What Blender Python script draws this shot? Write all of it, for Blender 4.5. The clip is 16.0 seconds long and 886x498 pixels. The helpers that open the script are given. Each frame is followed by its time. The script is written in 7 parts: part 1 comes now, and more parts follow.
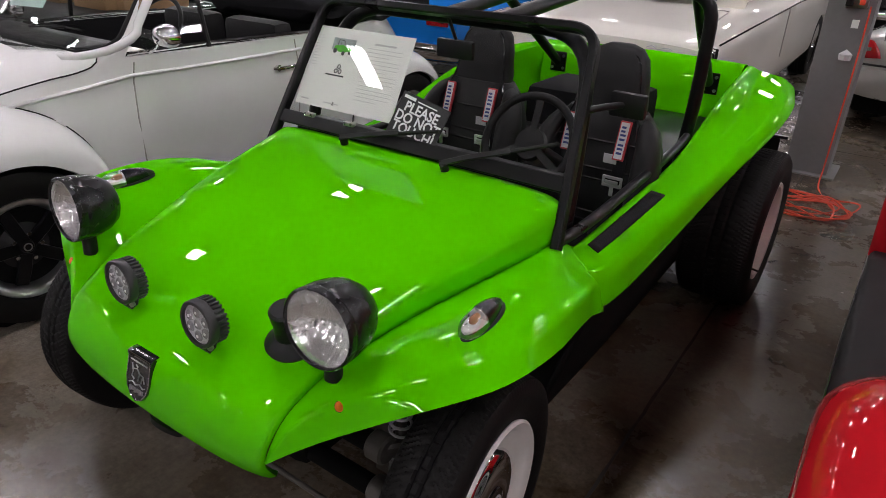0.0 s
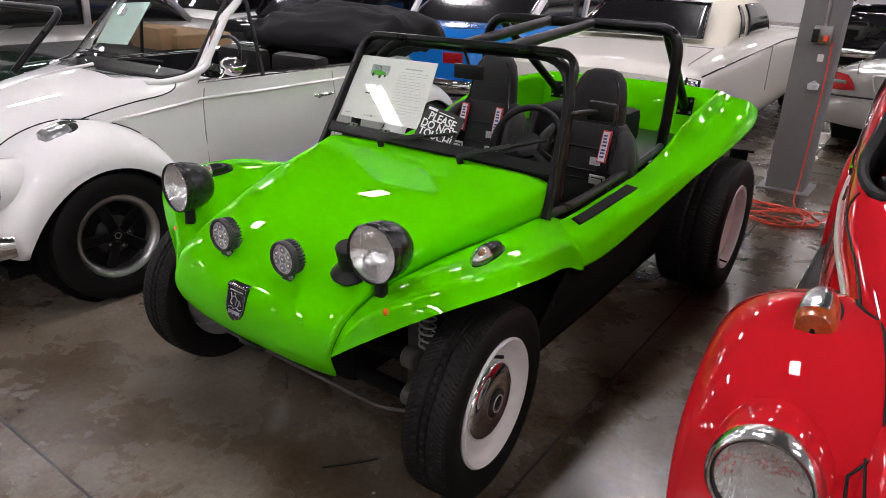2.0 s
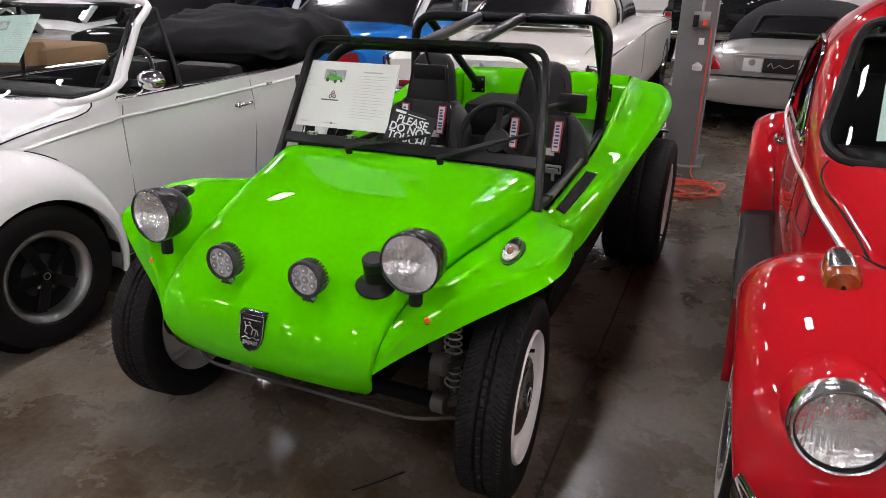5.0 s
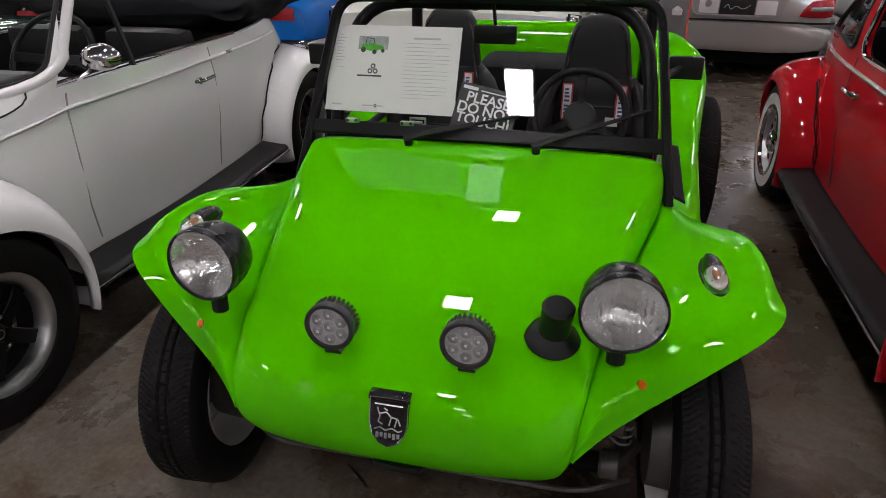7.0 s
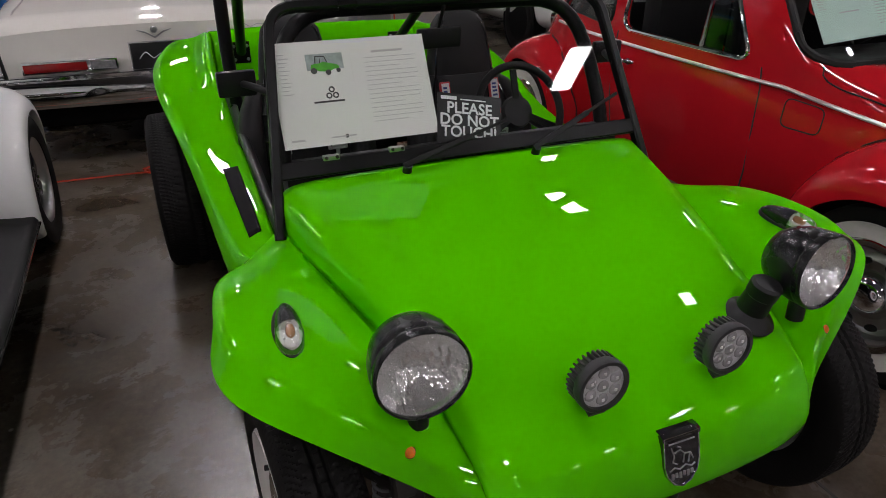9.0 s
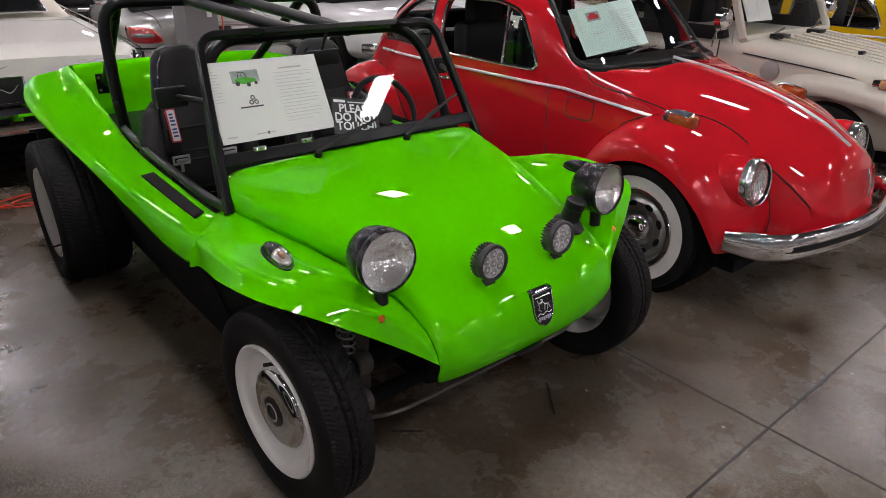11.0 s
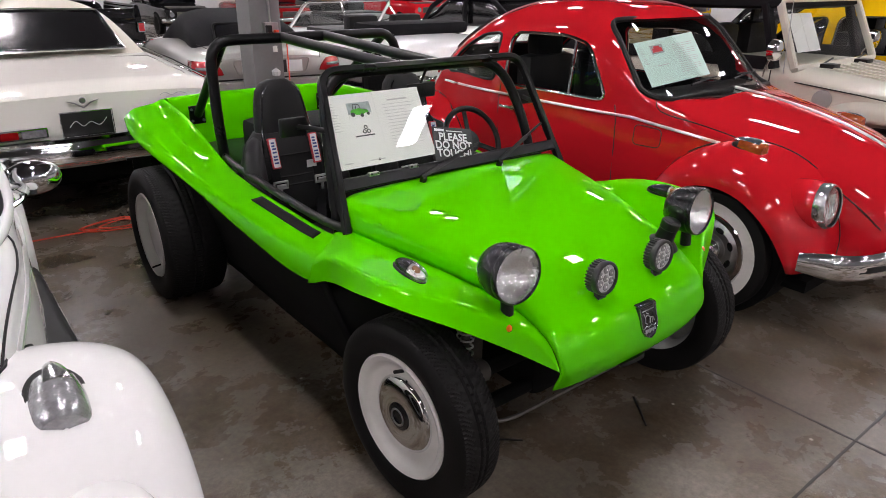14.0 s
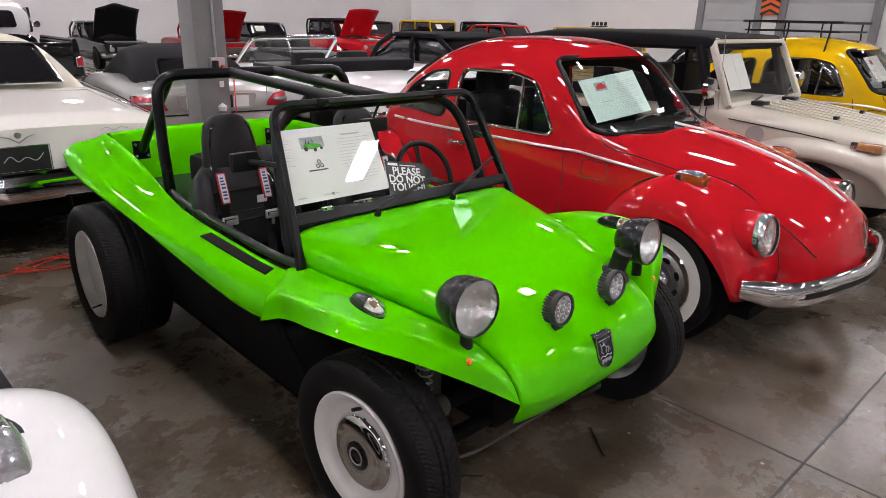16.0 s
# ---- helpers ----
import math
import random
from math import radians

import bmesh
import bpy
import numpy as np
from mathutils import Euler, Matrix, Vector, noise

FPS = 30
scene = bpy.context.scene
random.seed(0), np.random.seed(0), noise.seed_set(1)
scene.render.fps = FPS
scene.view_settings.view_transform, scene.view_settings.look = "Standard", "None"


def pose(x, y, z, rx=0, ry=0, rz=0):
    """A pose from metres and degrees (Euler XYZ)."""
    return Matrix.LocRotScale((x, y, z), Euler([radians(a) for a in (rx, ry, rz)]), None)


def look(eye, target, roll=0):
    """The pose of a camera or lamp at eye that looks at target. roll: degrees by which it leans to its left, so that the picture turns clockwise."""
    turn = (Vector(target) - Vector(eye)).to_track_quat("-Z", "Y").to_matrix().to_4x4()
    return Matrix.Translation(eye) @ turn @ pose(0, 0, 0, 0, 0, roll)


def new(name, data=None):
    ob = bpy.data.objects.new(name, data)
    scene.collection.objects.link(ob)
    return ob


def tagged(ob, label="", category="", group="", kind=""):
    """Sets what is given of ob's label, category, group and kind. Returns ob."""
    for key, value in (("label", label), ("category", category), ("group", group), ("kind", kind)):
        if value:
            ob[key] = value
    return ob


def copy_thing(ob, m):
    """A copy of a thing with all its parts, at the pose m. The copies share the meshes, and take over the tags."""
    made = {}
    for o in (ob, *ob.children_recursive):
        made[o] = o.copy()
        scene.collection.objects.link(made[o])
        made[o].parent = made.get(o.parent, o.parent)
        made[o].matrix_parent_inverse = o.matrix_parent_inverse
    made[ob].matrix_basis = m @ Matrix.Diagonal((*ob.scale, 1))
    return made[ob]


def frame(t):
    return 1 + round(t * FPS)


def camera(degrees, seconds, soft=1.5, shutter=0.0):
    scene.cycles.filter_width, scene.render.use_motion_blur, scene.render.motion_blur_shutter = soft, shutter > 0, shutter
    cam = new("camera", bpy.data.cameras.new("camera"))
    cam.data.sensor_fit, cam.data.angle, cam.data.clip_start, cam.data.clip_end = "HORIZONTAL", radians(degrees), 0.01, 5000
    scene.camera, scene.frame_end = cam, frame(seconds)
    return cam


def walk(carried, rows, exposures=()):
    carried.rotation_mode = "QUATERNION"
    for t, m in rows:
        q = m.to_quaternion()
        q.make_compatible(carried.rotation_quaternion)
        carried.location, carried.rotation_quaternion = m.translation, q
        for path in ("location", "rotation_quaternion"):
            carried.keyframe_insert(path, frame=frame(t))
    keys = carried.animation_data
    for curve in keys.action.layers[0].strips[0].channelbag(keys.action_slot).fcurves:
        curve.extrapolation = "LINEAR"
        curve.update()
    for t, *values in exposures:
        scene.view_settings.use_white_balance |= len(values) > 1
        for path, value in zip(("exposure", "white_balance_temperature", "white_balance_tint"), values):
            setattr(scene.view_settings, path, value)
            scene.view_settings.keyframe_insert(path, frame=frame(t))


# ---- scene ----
cam = camera(67.7, 16.0, soft=0.8)
METRES, EYE, TILT, LEAN, TURN = 4.2, 1.6, -25.0, 0.0, 0.0
PATH = [
    (0, (1.232, -0.587, 1.513), (0.211, 0.884, 0.624), 1.7),
    (0.5, (1.258, -0.852, 1.5), (0.286, 0.657, 0.618), 0.9),
    (1, (1.328, -1.027, 1.527), (0.426, 0.526, 0.645), 1.1),
    (1.5, (1.457, -1.044, 1.53), (0.491, 0.501, 0.703), 1.5),
    (2, (1.564, -1.068, 1.53), (0.478, 0.419, 0.75), 1.3),
    (2.5, (1.588, -1.095, 1.532), (0.481, 0.384, 0.764), 1.0),
    (3, (1.503, -1.163, 1.529), (0.432, 0.335, 0.748), 1.5),
    (3.5, (1.389, -1.268, 1.533), (0.435, 0.307, 0.754), -0.1),
    (4, (1.326, -1.318, 1.537), (0.464, 0.313, 0.765), 1.0),
    (4.2, (1.311, -1.322, 1.537), (0.476, 0.325, 0.769), 1.1),
    (6.3, (0.7, -1.123, 1.524), (0.2, 0.607, 0.654), 0.1),
    (6.5, (0.609, -1.102, 1.521), (0.164, 0.634, 0.633), 0.6),
    (7, (0.365, -0.978, 1.516), (-0.064, 0.744, 0.596), -0.7),
    (7.5, (0.059, -0.924, 1.511), (-0.275, 0.807, 0.566), 1.1),
    (8, (-0.278, -0.866, 1.508), (-0.312, 0.885, 0.541), -0.4),
    (8.5, (-0.533, -0.711, 1.507), (-0.45, 1.043, 0.548), -2.2),
    (9, (-0.77, -0.671, 1.508), (-0.092, 0.963, 0.576), 0.2),
    (9.5, (-0.963, -0.753, 1.515), (0.145, 0.628, 0.586), 2.6),
    (9.7, (-1.023, -0.826, 1.52), (0.155, 0.509, 0.608), 2.2),
    (11.8, (-1.42, -1.229, 1.568), (-0.268, 0.193, 0.76), 1.5),
    (12, (-1.408, -1.268, 1.567), (-0.279, 0.169, 0.753), 2.0),
    (12.5, (-1.39, -1.304, 1.565), (-0.346, 0.196, 0.754), 1.2),
    (13, (-1.427, -1.274, 1.57), (-0.403, 0.245, 0.767), 1.4),
    (13.5, (-1.569, -1.146, 1.584), (-0.495, 0.348, 0.801), 1.3),
    (14, (-1.676, -1.041, 1.585), (-0.524, 0.406, 0.823), 0.6),
    (14.5, (-1.694, -1.011, 1.579), (-0.47, 0.389, 0.845), 1.7),
    (15, (-1.684, -1.011, 1.575), (-0.451, 0.393, 0.863), 1.7),
    (15.5, (-1.703, -1.017, 1.58), (-0.414, 0.35, 0.895), 1.8),
    (16, (-1.693, -1.018, 1.579), (-0.399, 0.356, 0.917), 1.4),
]
walk(cam, [(t, look(eye, target, roll)) for t, eye, target, roll in PATH],
     exposures=[(0.0, -0.5), (1.0, -0.4), (2.0, -0.15), (4.2, -0.1), (6.3, -0.35), (7.0, -0.66), (7.8, -0.89), (9.7, -0.8), (11.8, -0.2), (14.0, -0.1), (16.0, -0.05)])

# ---- hall sizes ----
HALL_X0, HALL_X1, HALL_Y0, HALL_Y1, CEIL = -30.0, 22.0, -26.0, 27.0, 7.2
EAST = HALL_X1

# ---- world: a closed hall, only a trace of grey from outside ----
world = bpy.data.worlds.new("hall_air")
world.use_nodes = True
world.node_tree.nodes["Background"].inputs[0].default_value = (0.75, 0.85, 1.0, 1)
world.node_tree.nodes["Background"].inputs[1].default_value = 0.001
scene.world = world
LAMP_POWER = 118.0


# ---- node materials ----
def mat(name, col, rough=0.5, metal=0.0, coat=0.0, var=0.12, size=0.6, fine=60.0, bump=0.0, spec=0.5, rvar=0.08, col2=None, coat_rough=0.04):
    m = bpy.data.materials.new(name)
    m.use_nodes = True
    nt = m.node_tree
    b = nt.nodes["Principled BSDF"]
    tc = nt.nodes.new("ShaderNodeTexCoord")
    big, small = nt.nodes.new("ShaderNodeTexNoise"), nt.nodes.new("ShaderNodeTexNoise")
    big.inputs["Scale"].default_value, big.inputs["Detail"].default_value = 1.0 / size, 5
    small.inputs["Scale"].default_value, small.inputs["Detail"].default_value = fine, 3
    for n in (big, small):
        nt.links.new(tc.outputs["Object"], n.inputs["Vector"])
    add = nt.nodes.new("ShaderNodeMath")
    add.operation = "MULTIPLY_ADD"
    nt.links.new(small.outputs["Fac"], add.inputs[0])
    add.inputs[1].default_value = 0.35
    nt.links.new(big.outputs["Fac"], add.inputs[2])
    ramp = nt.nodes.new("ShaderNodeValToRGB")
    lo = [c * (1 - var) for c in col]
    hi = [min(1, c * (1 + var)) for c in (col2 or col)]
    ramp.color_ramp.elements[0].position, ramp.color_ramp.elements[0].color = 0.42, (*lo, 1)
    ramp.color_ramp.elements[1].position, ramp.color_ramp.elements[1].color = 0.92, (*hi, 1)
    nt.links.new(add.outputs[0], ramp.inputs[0])
    nt.links.new(ramp.outputs[0], b.inputs["Base Color"])
    mr = nt.nodes.new("ShaderNodeMapRange")
    mr.inputs["To Min"].default_value, mr.inputs["To Max"].default_value = max(0.0, rough - rvar), min(1.0, rough + rvar)
    nt.links.new(big.outputs["Fac"], mr.inputs["Value"])
    nt.links.new(mr.outputs[0], b.inputs["Roughness"])
    b.inputs["Metallic"].default_value = metal
    b.inputs["Coat Weight"].default_value = coat
    b.inputs["Coat Roughness"].default_value = coat_rough
    b.inputs["Specular IOR Level"].default_value = spec
    if bump:
        bp = nt.nodes.new("ShaderNodeBump")
        bp.inputs["Strength"].default_value, bp.inputs["Distance"].default_value = bump, 0.004
        nt.links.new(small.outputs["Fac"], bp.inputs["Height"])
        nt.links.new(bp.outputs[0], b.inputs["Normal"])
    return m


def paint(name, col, rough=0.3, coat=1.0, var=0.03):
    """Car paint under clear coat, with a trace of ripple."""
    m = mat(name, col, rough, 0.0, coat, var, 0.9, 35.0, 0.0, 0.0, 0.04, coat_rough=0.0)
    return m


def glass(name, tint=(0.95, 0.97, 0.96), gloss=0.0, base=0.05):
    """A thin pane: clear, with Fresnel gloss."""
    m = bpy.data.materials.new(name)
    m.use_nodes = True
    nt = m.node_tree
    nt.nodes.remove(nt.nodes["Principled BSDF"])
    t, g, mix, fr, pw, ad = (nt.nodes.new("ShaderNode" + k) for k in ("BsdfTransparent", "BsdfGlossy", "MixShader", "LayerWeight", "Math", "Math"))
    t.inputs[0].default_value = (*tint, 1)
    g.inputs["Roughness"].default_value = gloss
    fr.inputs[0].default_value = 0.5
    pw.operation, pw.inputs[1].default_value = "POWER", 5.0
    ad.operation, ad.inputs[1].default_value, ad.inputs[2].default_value = "MULTIPLY_ADD", 0.9, base
    nt.links.new(fr.outputs["Facing"], pw.inputs[0])
    nt.links.new(pw.outputs[0], ad.inputs[0])
    nt.links.new(ad.outputs[0], mix.inputs[0])
    nt.links.new(t.outputs[0], mix.inputs[1])
    nt.links.new(g.outputs[0], mix.inputs[2])
    nt.links.new(mix.outputs[0], nt.nodes["Material Output"].inputs[0])
    return m


def lamp_mat(name, col, power):
    m = bpy.data.materials.new(name)
    m.use_nodes = True
    b = m.node_tree.nodes["Principled BSDF"]
    b.inputs["Base Color"].default_value = (0.9, 0.9, 0.9, 1)
    b.inputs["Emission Color"].default_value = (*col, 1)
    b.inputs["Emission Strength"].default_value = power
    return m


def concrete():
    """Sealed grey-brown concrete: clouds, stains, grit and worn gloss."""
    m = mat("sealed_concrete", (0.17, 0.155, 0.135), 0.3, var=0.1, size=2.2, fine=40, bump=0.05)
    nt = m.node_tree
    b = nt.nodes["Principled BSDF"]
    tc = nt.nodes["Texture Coordinate"]

    def noise_node(scale, detail, rough=0.55, distort=0.0):
        n = nt.nodes.new("ShaderNodeTexNoise")
        n.inputs["Scale"].default_value, n.inputs["Detail"].default_value = scale, detail
        n.inputs["Roughness"].default_value, n.inputs["Distortion"].default_value = rough, distort
        nt.links.new(tc.outputs["Object"], n.inputs["Vector"])
        return n

    def ramp_node(src, stops):
        r = nt.nodes.new("ShaderNodeValToRGB")
        el = r.color_ramp.elements
        el[0].position, el[0].color = stops[0][0], (*stops[0][1], 1)
        el[1].position, el[1].color = stops[-1][0], (*stops[-1][1], 1)
        for p, c in stops[1:-1]:
            el.new(p).color = (*c, 1)
        nt.links.new(src, r.inputs[0])
        return r

    def mult(a, c, fac=1.0):
        x = nt.nodes.new("ShaderNodeMix")
        x.data_type, x.blend_type = "RGBA", "MULTIPLY"
        x.inputs[0].default_value = fac
        nt.links.new(a, x.inputs[6])
        nt.links.new(c, x.inputs[7])
        return x.outputs[2]

    def times(a, c):
        x = nt.nodes.new("ShaderNodeMath")
        x.operation = "MULTIPLY"
        nt.links.new(a, x.inputs[0])
        nt.links.new(c, x.inputs[1])
        return x.outputs[0]

    def plus(a, c):
        x = nt.nodes.new("ShaderNodeMix")
        x.data_type, x.blend_type = "RGBA", "ADD"
        x.inputs[0].default_value = 1.0
        nt.links.new(a, x.inputs[6])
        nt.links.new(c, x.inputs[7])
        return x.outputs[2]

    clouds = ramp_node(noise_node(0.8, 10, 0.64, 0.2).outputs["Fac"], [(0.32, (0.060, 0.048, 0.036)), (0.45, (0.105, 0.086, 0.065)), (0.56, (0.158, 0.136, 0.108)), (0.70, (0.245, 0.220, 0.185))])
    stain = ramp_node(noise_node(2.9, 9, 0.62, 0.45).outputs["Fac"], [(0.34, (0.42, 0.34, 0.26)), (0.44, (0.80, 0.73, 0.64)), (0.56, (1, 1, 1))])
    blots = ramp_node(noise_node(9.0, 6, 0.7, 0.2).outputs["Fac"], [(0.27, (0.45, 0.40, 0.34)), (0.37, (1, 1, 1)), (0.66, (1, 1, 1)), (0.80, (1.22, 1.22, 1.2))])
    grit = ramp_node(noise_node(42, 8, 0.75).outputs["Fac"], [(0.3, (0.62, 0.60, 0.57)), (0.5, (0.95, 0.95, 0.95)), (0.72, (1.35, 1.35, 1.33))])
    col = mult(mult(mult(clouds.outputs[0], stain.outputs[0]), blots.outputs[0]), grit.outputs[0])
    # worn, rough patches where the sealer has gone
    worn = ramp_node(noise_node(0.55, 3, 0.5, 0.3).outputs["Fac"], [(0.54, (0, 0, 0)), (0.62, (1, 1, 1))])
    fleck = ramp_node(noise_node(24.0, 9, 0.75, 0.1).outputs["Fac"], [(0.50, (0, 0, 0)), (0.64, (0.06, 0.059, 0.055)), (0.80, (0.17, 0.17, 0.16))])
    col = plus(col, mult(fleck.outputs[0], worn.outputs[0]))
    # paint specks, scattered
    cell = nt.nodes.new("ShaderNodeTexVoronoi")
    cell.inputs["Scale"].default_value = 6.5
    nt.links.new(tc.outputs["Object"], cell.inputs["Vector"])
    dot = ramp_node(cell.outputs["Distance"], [(0.030, (1, 1, 1)), (0.060, (0, 0, 0))])
    some = ramp_node(cell.outputs["Color"], [(0.62, (0, 0, 0)), (0.64, (0.40, 0.39, 0.36))])
    col = plus(col, mult(dot.outputs[0], some.outputs[0]))
    nt.links.new(col, b.inputs["Base Color"])
    rip = nt.nodes.new("ShaderNodeBump")
    rip.inputs["Strength"].default_value, rip.inputs["Distance"].default_value = 0.2, 0.004
    nt.links.new(noise_node(22, 6, 0.65, 0.3).outputs["Fac"], rip.inputs["Height"])
    etch = nt.nodes.new("ShaderNodeBump")
    etch.inputs["Strength"].default_value, etch.inputs["Distance"].default_value = 0.8, 0.006
    nt.links.new(times(noise_node(75, 4, 0.7).outputs["Fac"], worn.outputs[0]), etch.inputs["Height"])
    nt.links.new(rip.outputs[0], etch.inputs["Normal"])
    nt.links.new(etch.outputs[0], b.inputs["Normal"])
    rr = ramp_node(noise_node(1.7, 9, 0.7, 0.2).outputs["Fac"], [(0.3, (0.17,) * 3), (0.48, (0.26,) * 3), (0.68, (0.44,) * 3)])
    b.inputs["Specular IOR Level"].default_value = 0.45
    nt.links.new(rr.outputs[0], b.inputs["Roughness"])
    return m


def tread_rubber(name, col):
    return mat(name, col, 0.62, var=0.25, size=0.15, fine=90, bump=0.15, spec=0.2)


GREEN = paint("lime_green_gelcoat", (0.097, 0.60, 0.0), 0.5, 0.5)
RED = paint("red_enamel", (0.54, 0.012, 0.02), 0.5)
WHITE = paint("white_enamel", (0.84, 0.84, 0.83), 0.5)
CREAM = paint("cream_enamel", (0.82, 0.80, 0.74), 0.5)
OLD_CREAM = paint("dull_cream_enamel", (0.60, 0.575, 0.49), 0.5, 0.6)
CREAM_VINYL = mat("cream_vinyl", (0.78, 0.74, 0.62), 0.5, var=0.06, bump=0.2, fine=220)
SILVER = paint("silver_metallic_enamel", (0.50, 0.49, 0.47), 0.3)
SILVER.node_tree.nodes["Principled BSDF"].inputs["Metallic"].default_value = 0.55
YELLOW = paint("yellow_enamel", (0.75, 0.46, 0.005), 0.3)
BLUE = paint("blue_enamel", (0.01, 0.16, 0.55), 0.3)
BLACK_PAINT = paint("black_enamel", (0.012, 0.012, 0.013), 0.2)
DARK_RED = paint("dark_red_enamel", (0.25, 0.006, 0.008), 0.25)
GREY_PAINT = paint("dark_green_enamel", (0.012, 0.028, 0.020), 0.3)
CHROME = mat("chrome", (0.82, 0.82, 0.83), 0.07, 1.0, var=0.03, rvar=0.03)
RIM_CHROME = mat("worn_chrome", (0.80, 0.80, 0.80), 0.2, 1.0, var=0.06, size=0.05, rvar=0.06)
STEEL = mat("brushed_steel", (0.5, 0.5, 0.5), 0.32, 1.0, var=0.1)
SATIN_BLACK = mat("satin_black_powder_coat", (0.005, 0.005, 0.0055), 0.3, var=0.2, size=0.2, fine=150, bump=0.05, spec=0.22)
BLACK_PLASTIC = mat("black_plastic", (0.008, 0.008, 0.0085), 0.4, var=0.2, size=0.2, fine=220, bump=0.08, spec=0.3)
BLACK_GLOSS = mat("glossy_black_plastic", (0.01, 0.01, 0.011), 0.16, var=0.15, size=0.1, coat=0.3)
BLACK_SATIN = mat("satin_black_paint", (0.009, 0.009, 0.0095), 0.27, var=0.2, size=0.1, fine=180, bump=0.03, spec=0.45)
CHARCOAL = mat("charcoal_die_cast", (0.03, 0.03, 0.032), 0.45, var=0.15, size=0.05, fine=200, bump=0.08)
BLACK_RUBBER = mat("black_rubber_trim", (0.007, 0.007, 0.007), 0.55, var=0.2, size=0.2, spec=0.3)
TYRE = tread_rubber("tyre_rubber", (0.0065, 0.0062, 0.006))
SEAT_VINYL = mat("black_seat_fabric", (0.0065, 0.0065, 0.007), 0.5, var=0.25, size=0.12, fine=300, bump=0.2, spec=0.3)
BLACK_CANVAS = mat("black_canvas_top", (0.011, 0.011, 0.0125), 0.75, var=0.3, size=0.25, fine=400, bump=0.3, spec=0.12)
# pale grey instead of steel, the coils' bright highlights put into the colour
SPRING_GREY = mat("highlit_spring_grey", (0.36, 0.36, 0.36), 0.35, var=0.2, size=0.05)
SILVER_BOWL = mat("silver_backing", (0.75, 0.75, 0.75), 0.3, 0.6, var=0.1, size=0.02)
TRIM = mat("bright_aluminium_trim", (0.86, 0.86, 0.85), 0.3, 0.75, var=0.05, size=0.2)
DARK_METAL = mat("dirty_dark_metal", (0.085, 0.078, 0.07), 0.5, 0.2, var=0.35, size=0.08, fine=60, bump=0.2)
# black underside parts, with the deep shade beneath put into the colour
UNDERBODY = mat("black_shaded_underbody", (0.004, 0.004, 0.004), 0.75, var=0.3, size=0.3, spec=0.1)
WHITE_RIM = mat("white_wheel_paint", (0.74, 0.72, 0.69), 0.35, coat=0.5, var=0.06, size=0.1)
WHITEWALL = mat("whitewall_rubber", (0.66, 0.64, 0.60), 0.6, var=0.1, size=0.1)
PAPER = mat("white_printed_paper", (0.78, 0.78, 0.75), 0.7, var=0.03, size=0.2)
PAPER_GREEN = mat("pale_green_paper", (0.58, 0.78, 0.70), 0.7, var=0.03, size=0.2)
INK = mat("grey_ink", (0.50, 0.50, 0.49), 0.7, var=0.05)
INK_DARK = mat("dark_ink", (0.06, 0.06, 0.06), 0.7, var=0.05)
BLUE_GREY_PRINT = mat("blue_grey_print", (0.34, 0.39, 0.38), 0.7, var=0.3, size=0.02)
GREEN_PRINT = mat("green_print", (0.08, 0.4, 0.03), 0.7, var=0.3, size=0.02)
SIGN_BLACK = mat("black_sign_card", (0.012, 0.012, 0.012), 0.35, var=0.1)
SIGN_WHITE = mat("white_sign_ink", (0.8, 0.8, 0.8), 0.5, var=0.02)
LABEL_WHITE = mat("white_label_cloth", (0.62, 0.62, 0.64), 0.7, var=0.05)
LABEL_RED = mat("red_label_cloth", (0.5, 0.03, 0.04), 0.7, var=0.05)
LABEL_BLUE = mat("blue_label_ink", (0.03, 0.05, 0.2), 0.7, var=0.05)
def fluted_reflector(name):
    """Bright bowl seen through upright flutes and dimples."""
    m = mat(name, (0.95, 0.95, 0.93), 0.16, 0.82, var=0.05, size=0.03, fine=90, rvar=0.08)
    nt = m.node_tree
    wave, tc, bp, mix = (nt.nodes.new("ShaderNode" + k) for k in ("TexWave", "TexCoord", "Bump", "Math"))
    wave.inputs["Scale"].default_value, wave.inputs["Distortion"].default_value, wave.inputs["Detail"].default_value = 24.0, 2.5, 1.5
    wave.bands_direction = "X"
    nz = nt.nodes.new("ShaderNodeTexNoise")
    nz.inputs["Scale"].default_value, nz.inputs["Detail"].default_value = 17.0, 3.0
    for n in (wave, nz):
        nt.links.new(tc.outputs["Object"], n.inputs["Vector"])
    mix.operation, mix.inputs[1].default_value = "MULTIPLY_ADD", 0.07
    nt.links.new(wave.outputs["Fac"], mix.inputs[0])
    nt.links.new(nz.outputs["Fac"], mix.inputs[2])
    bp.inputs["Strength"].default_value, bp.inputs["Distance"].default_value = 0.8, 0.011
    nt.links.new(mix.outputs[0], bp.inputs["Height"])
    nt.links.new(bp.outputs[0], nt.nodes["Principled BSDF"].inputs["Normal"])
    return m


AMBER = mat("amber_lens", (0.45, 0.22, 0.10), 0.12, coat=1, var=0.25, size=0.02, fine=120, bump=0.3)
AMBER_DARK = mat("dark_amber_lens", (0.33, 0.06, 0.012), 0.12, coat=1, var=0.25, size=0.02, fine=120, bump=0.3)
CLEAR_LENS = mat("clear_grey_lens", (0.34, 0.34, 0.35), 0.12, 0.5, coat=1, var=0.3, size=0.02, fine=150, bump=0.4)
RED_LENS = mat("red_lens", (0.36, 0.008, 0.014), 0.12, coat=1, var=0.2, size=0.03, fine=120, bump=0.2)
ORANGE_LENS = mat("orange_marker_lens", (0.80, 0.19, 0.01), 0.3, coat=0.0, spec=0.25, var=0.2, size=0.01)
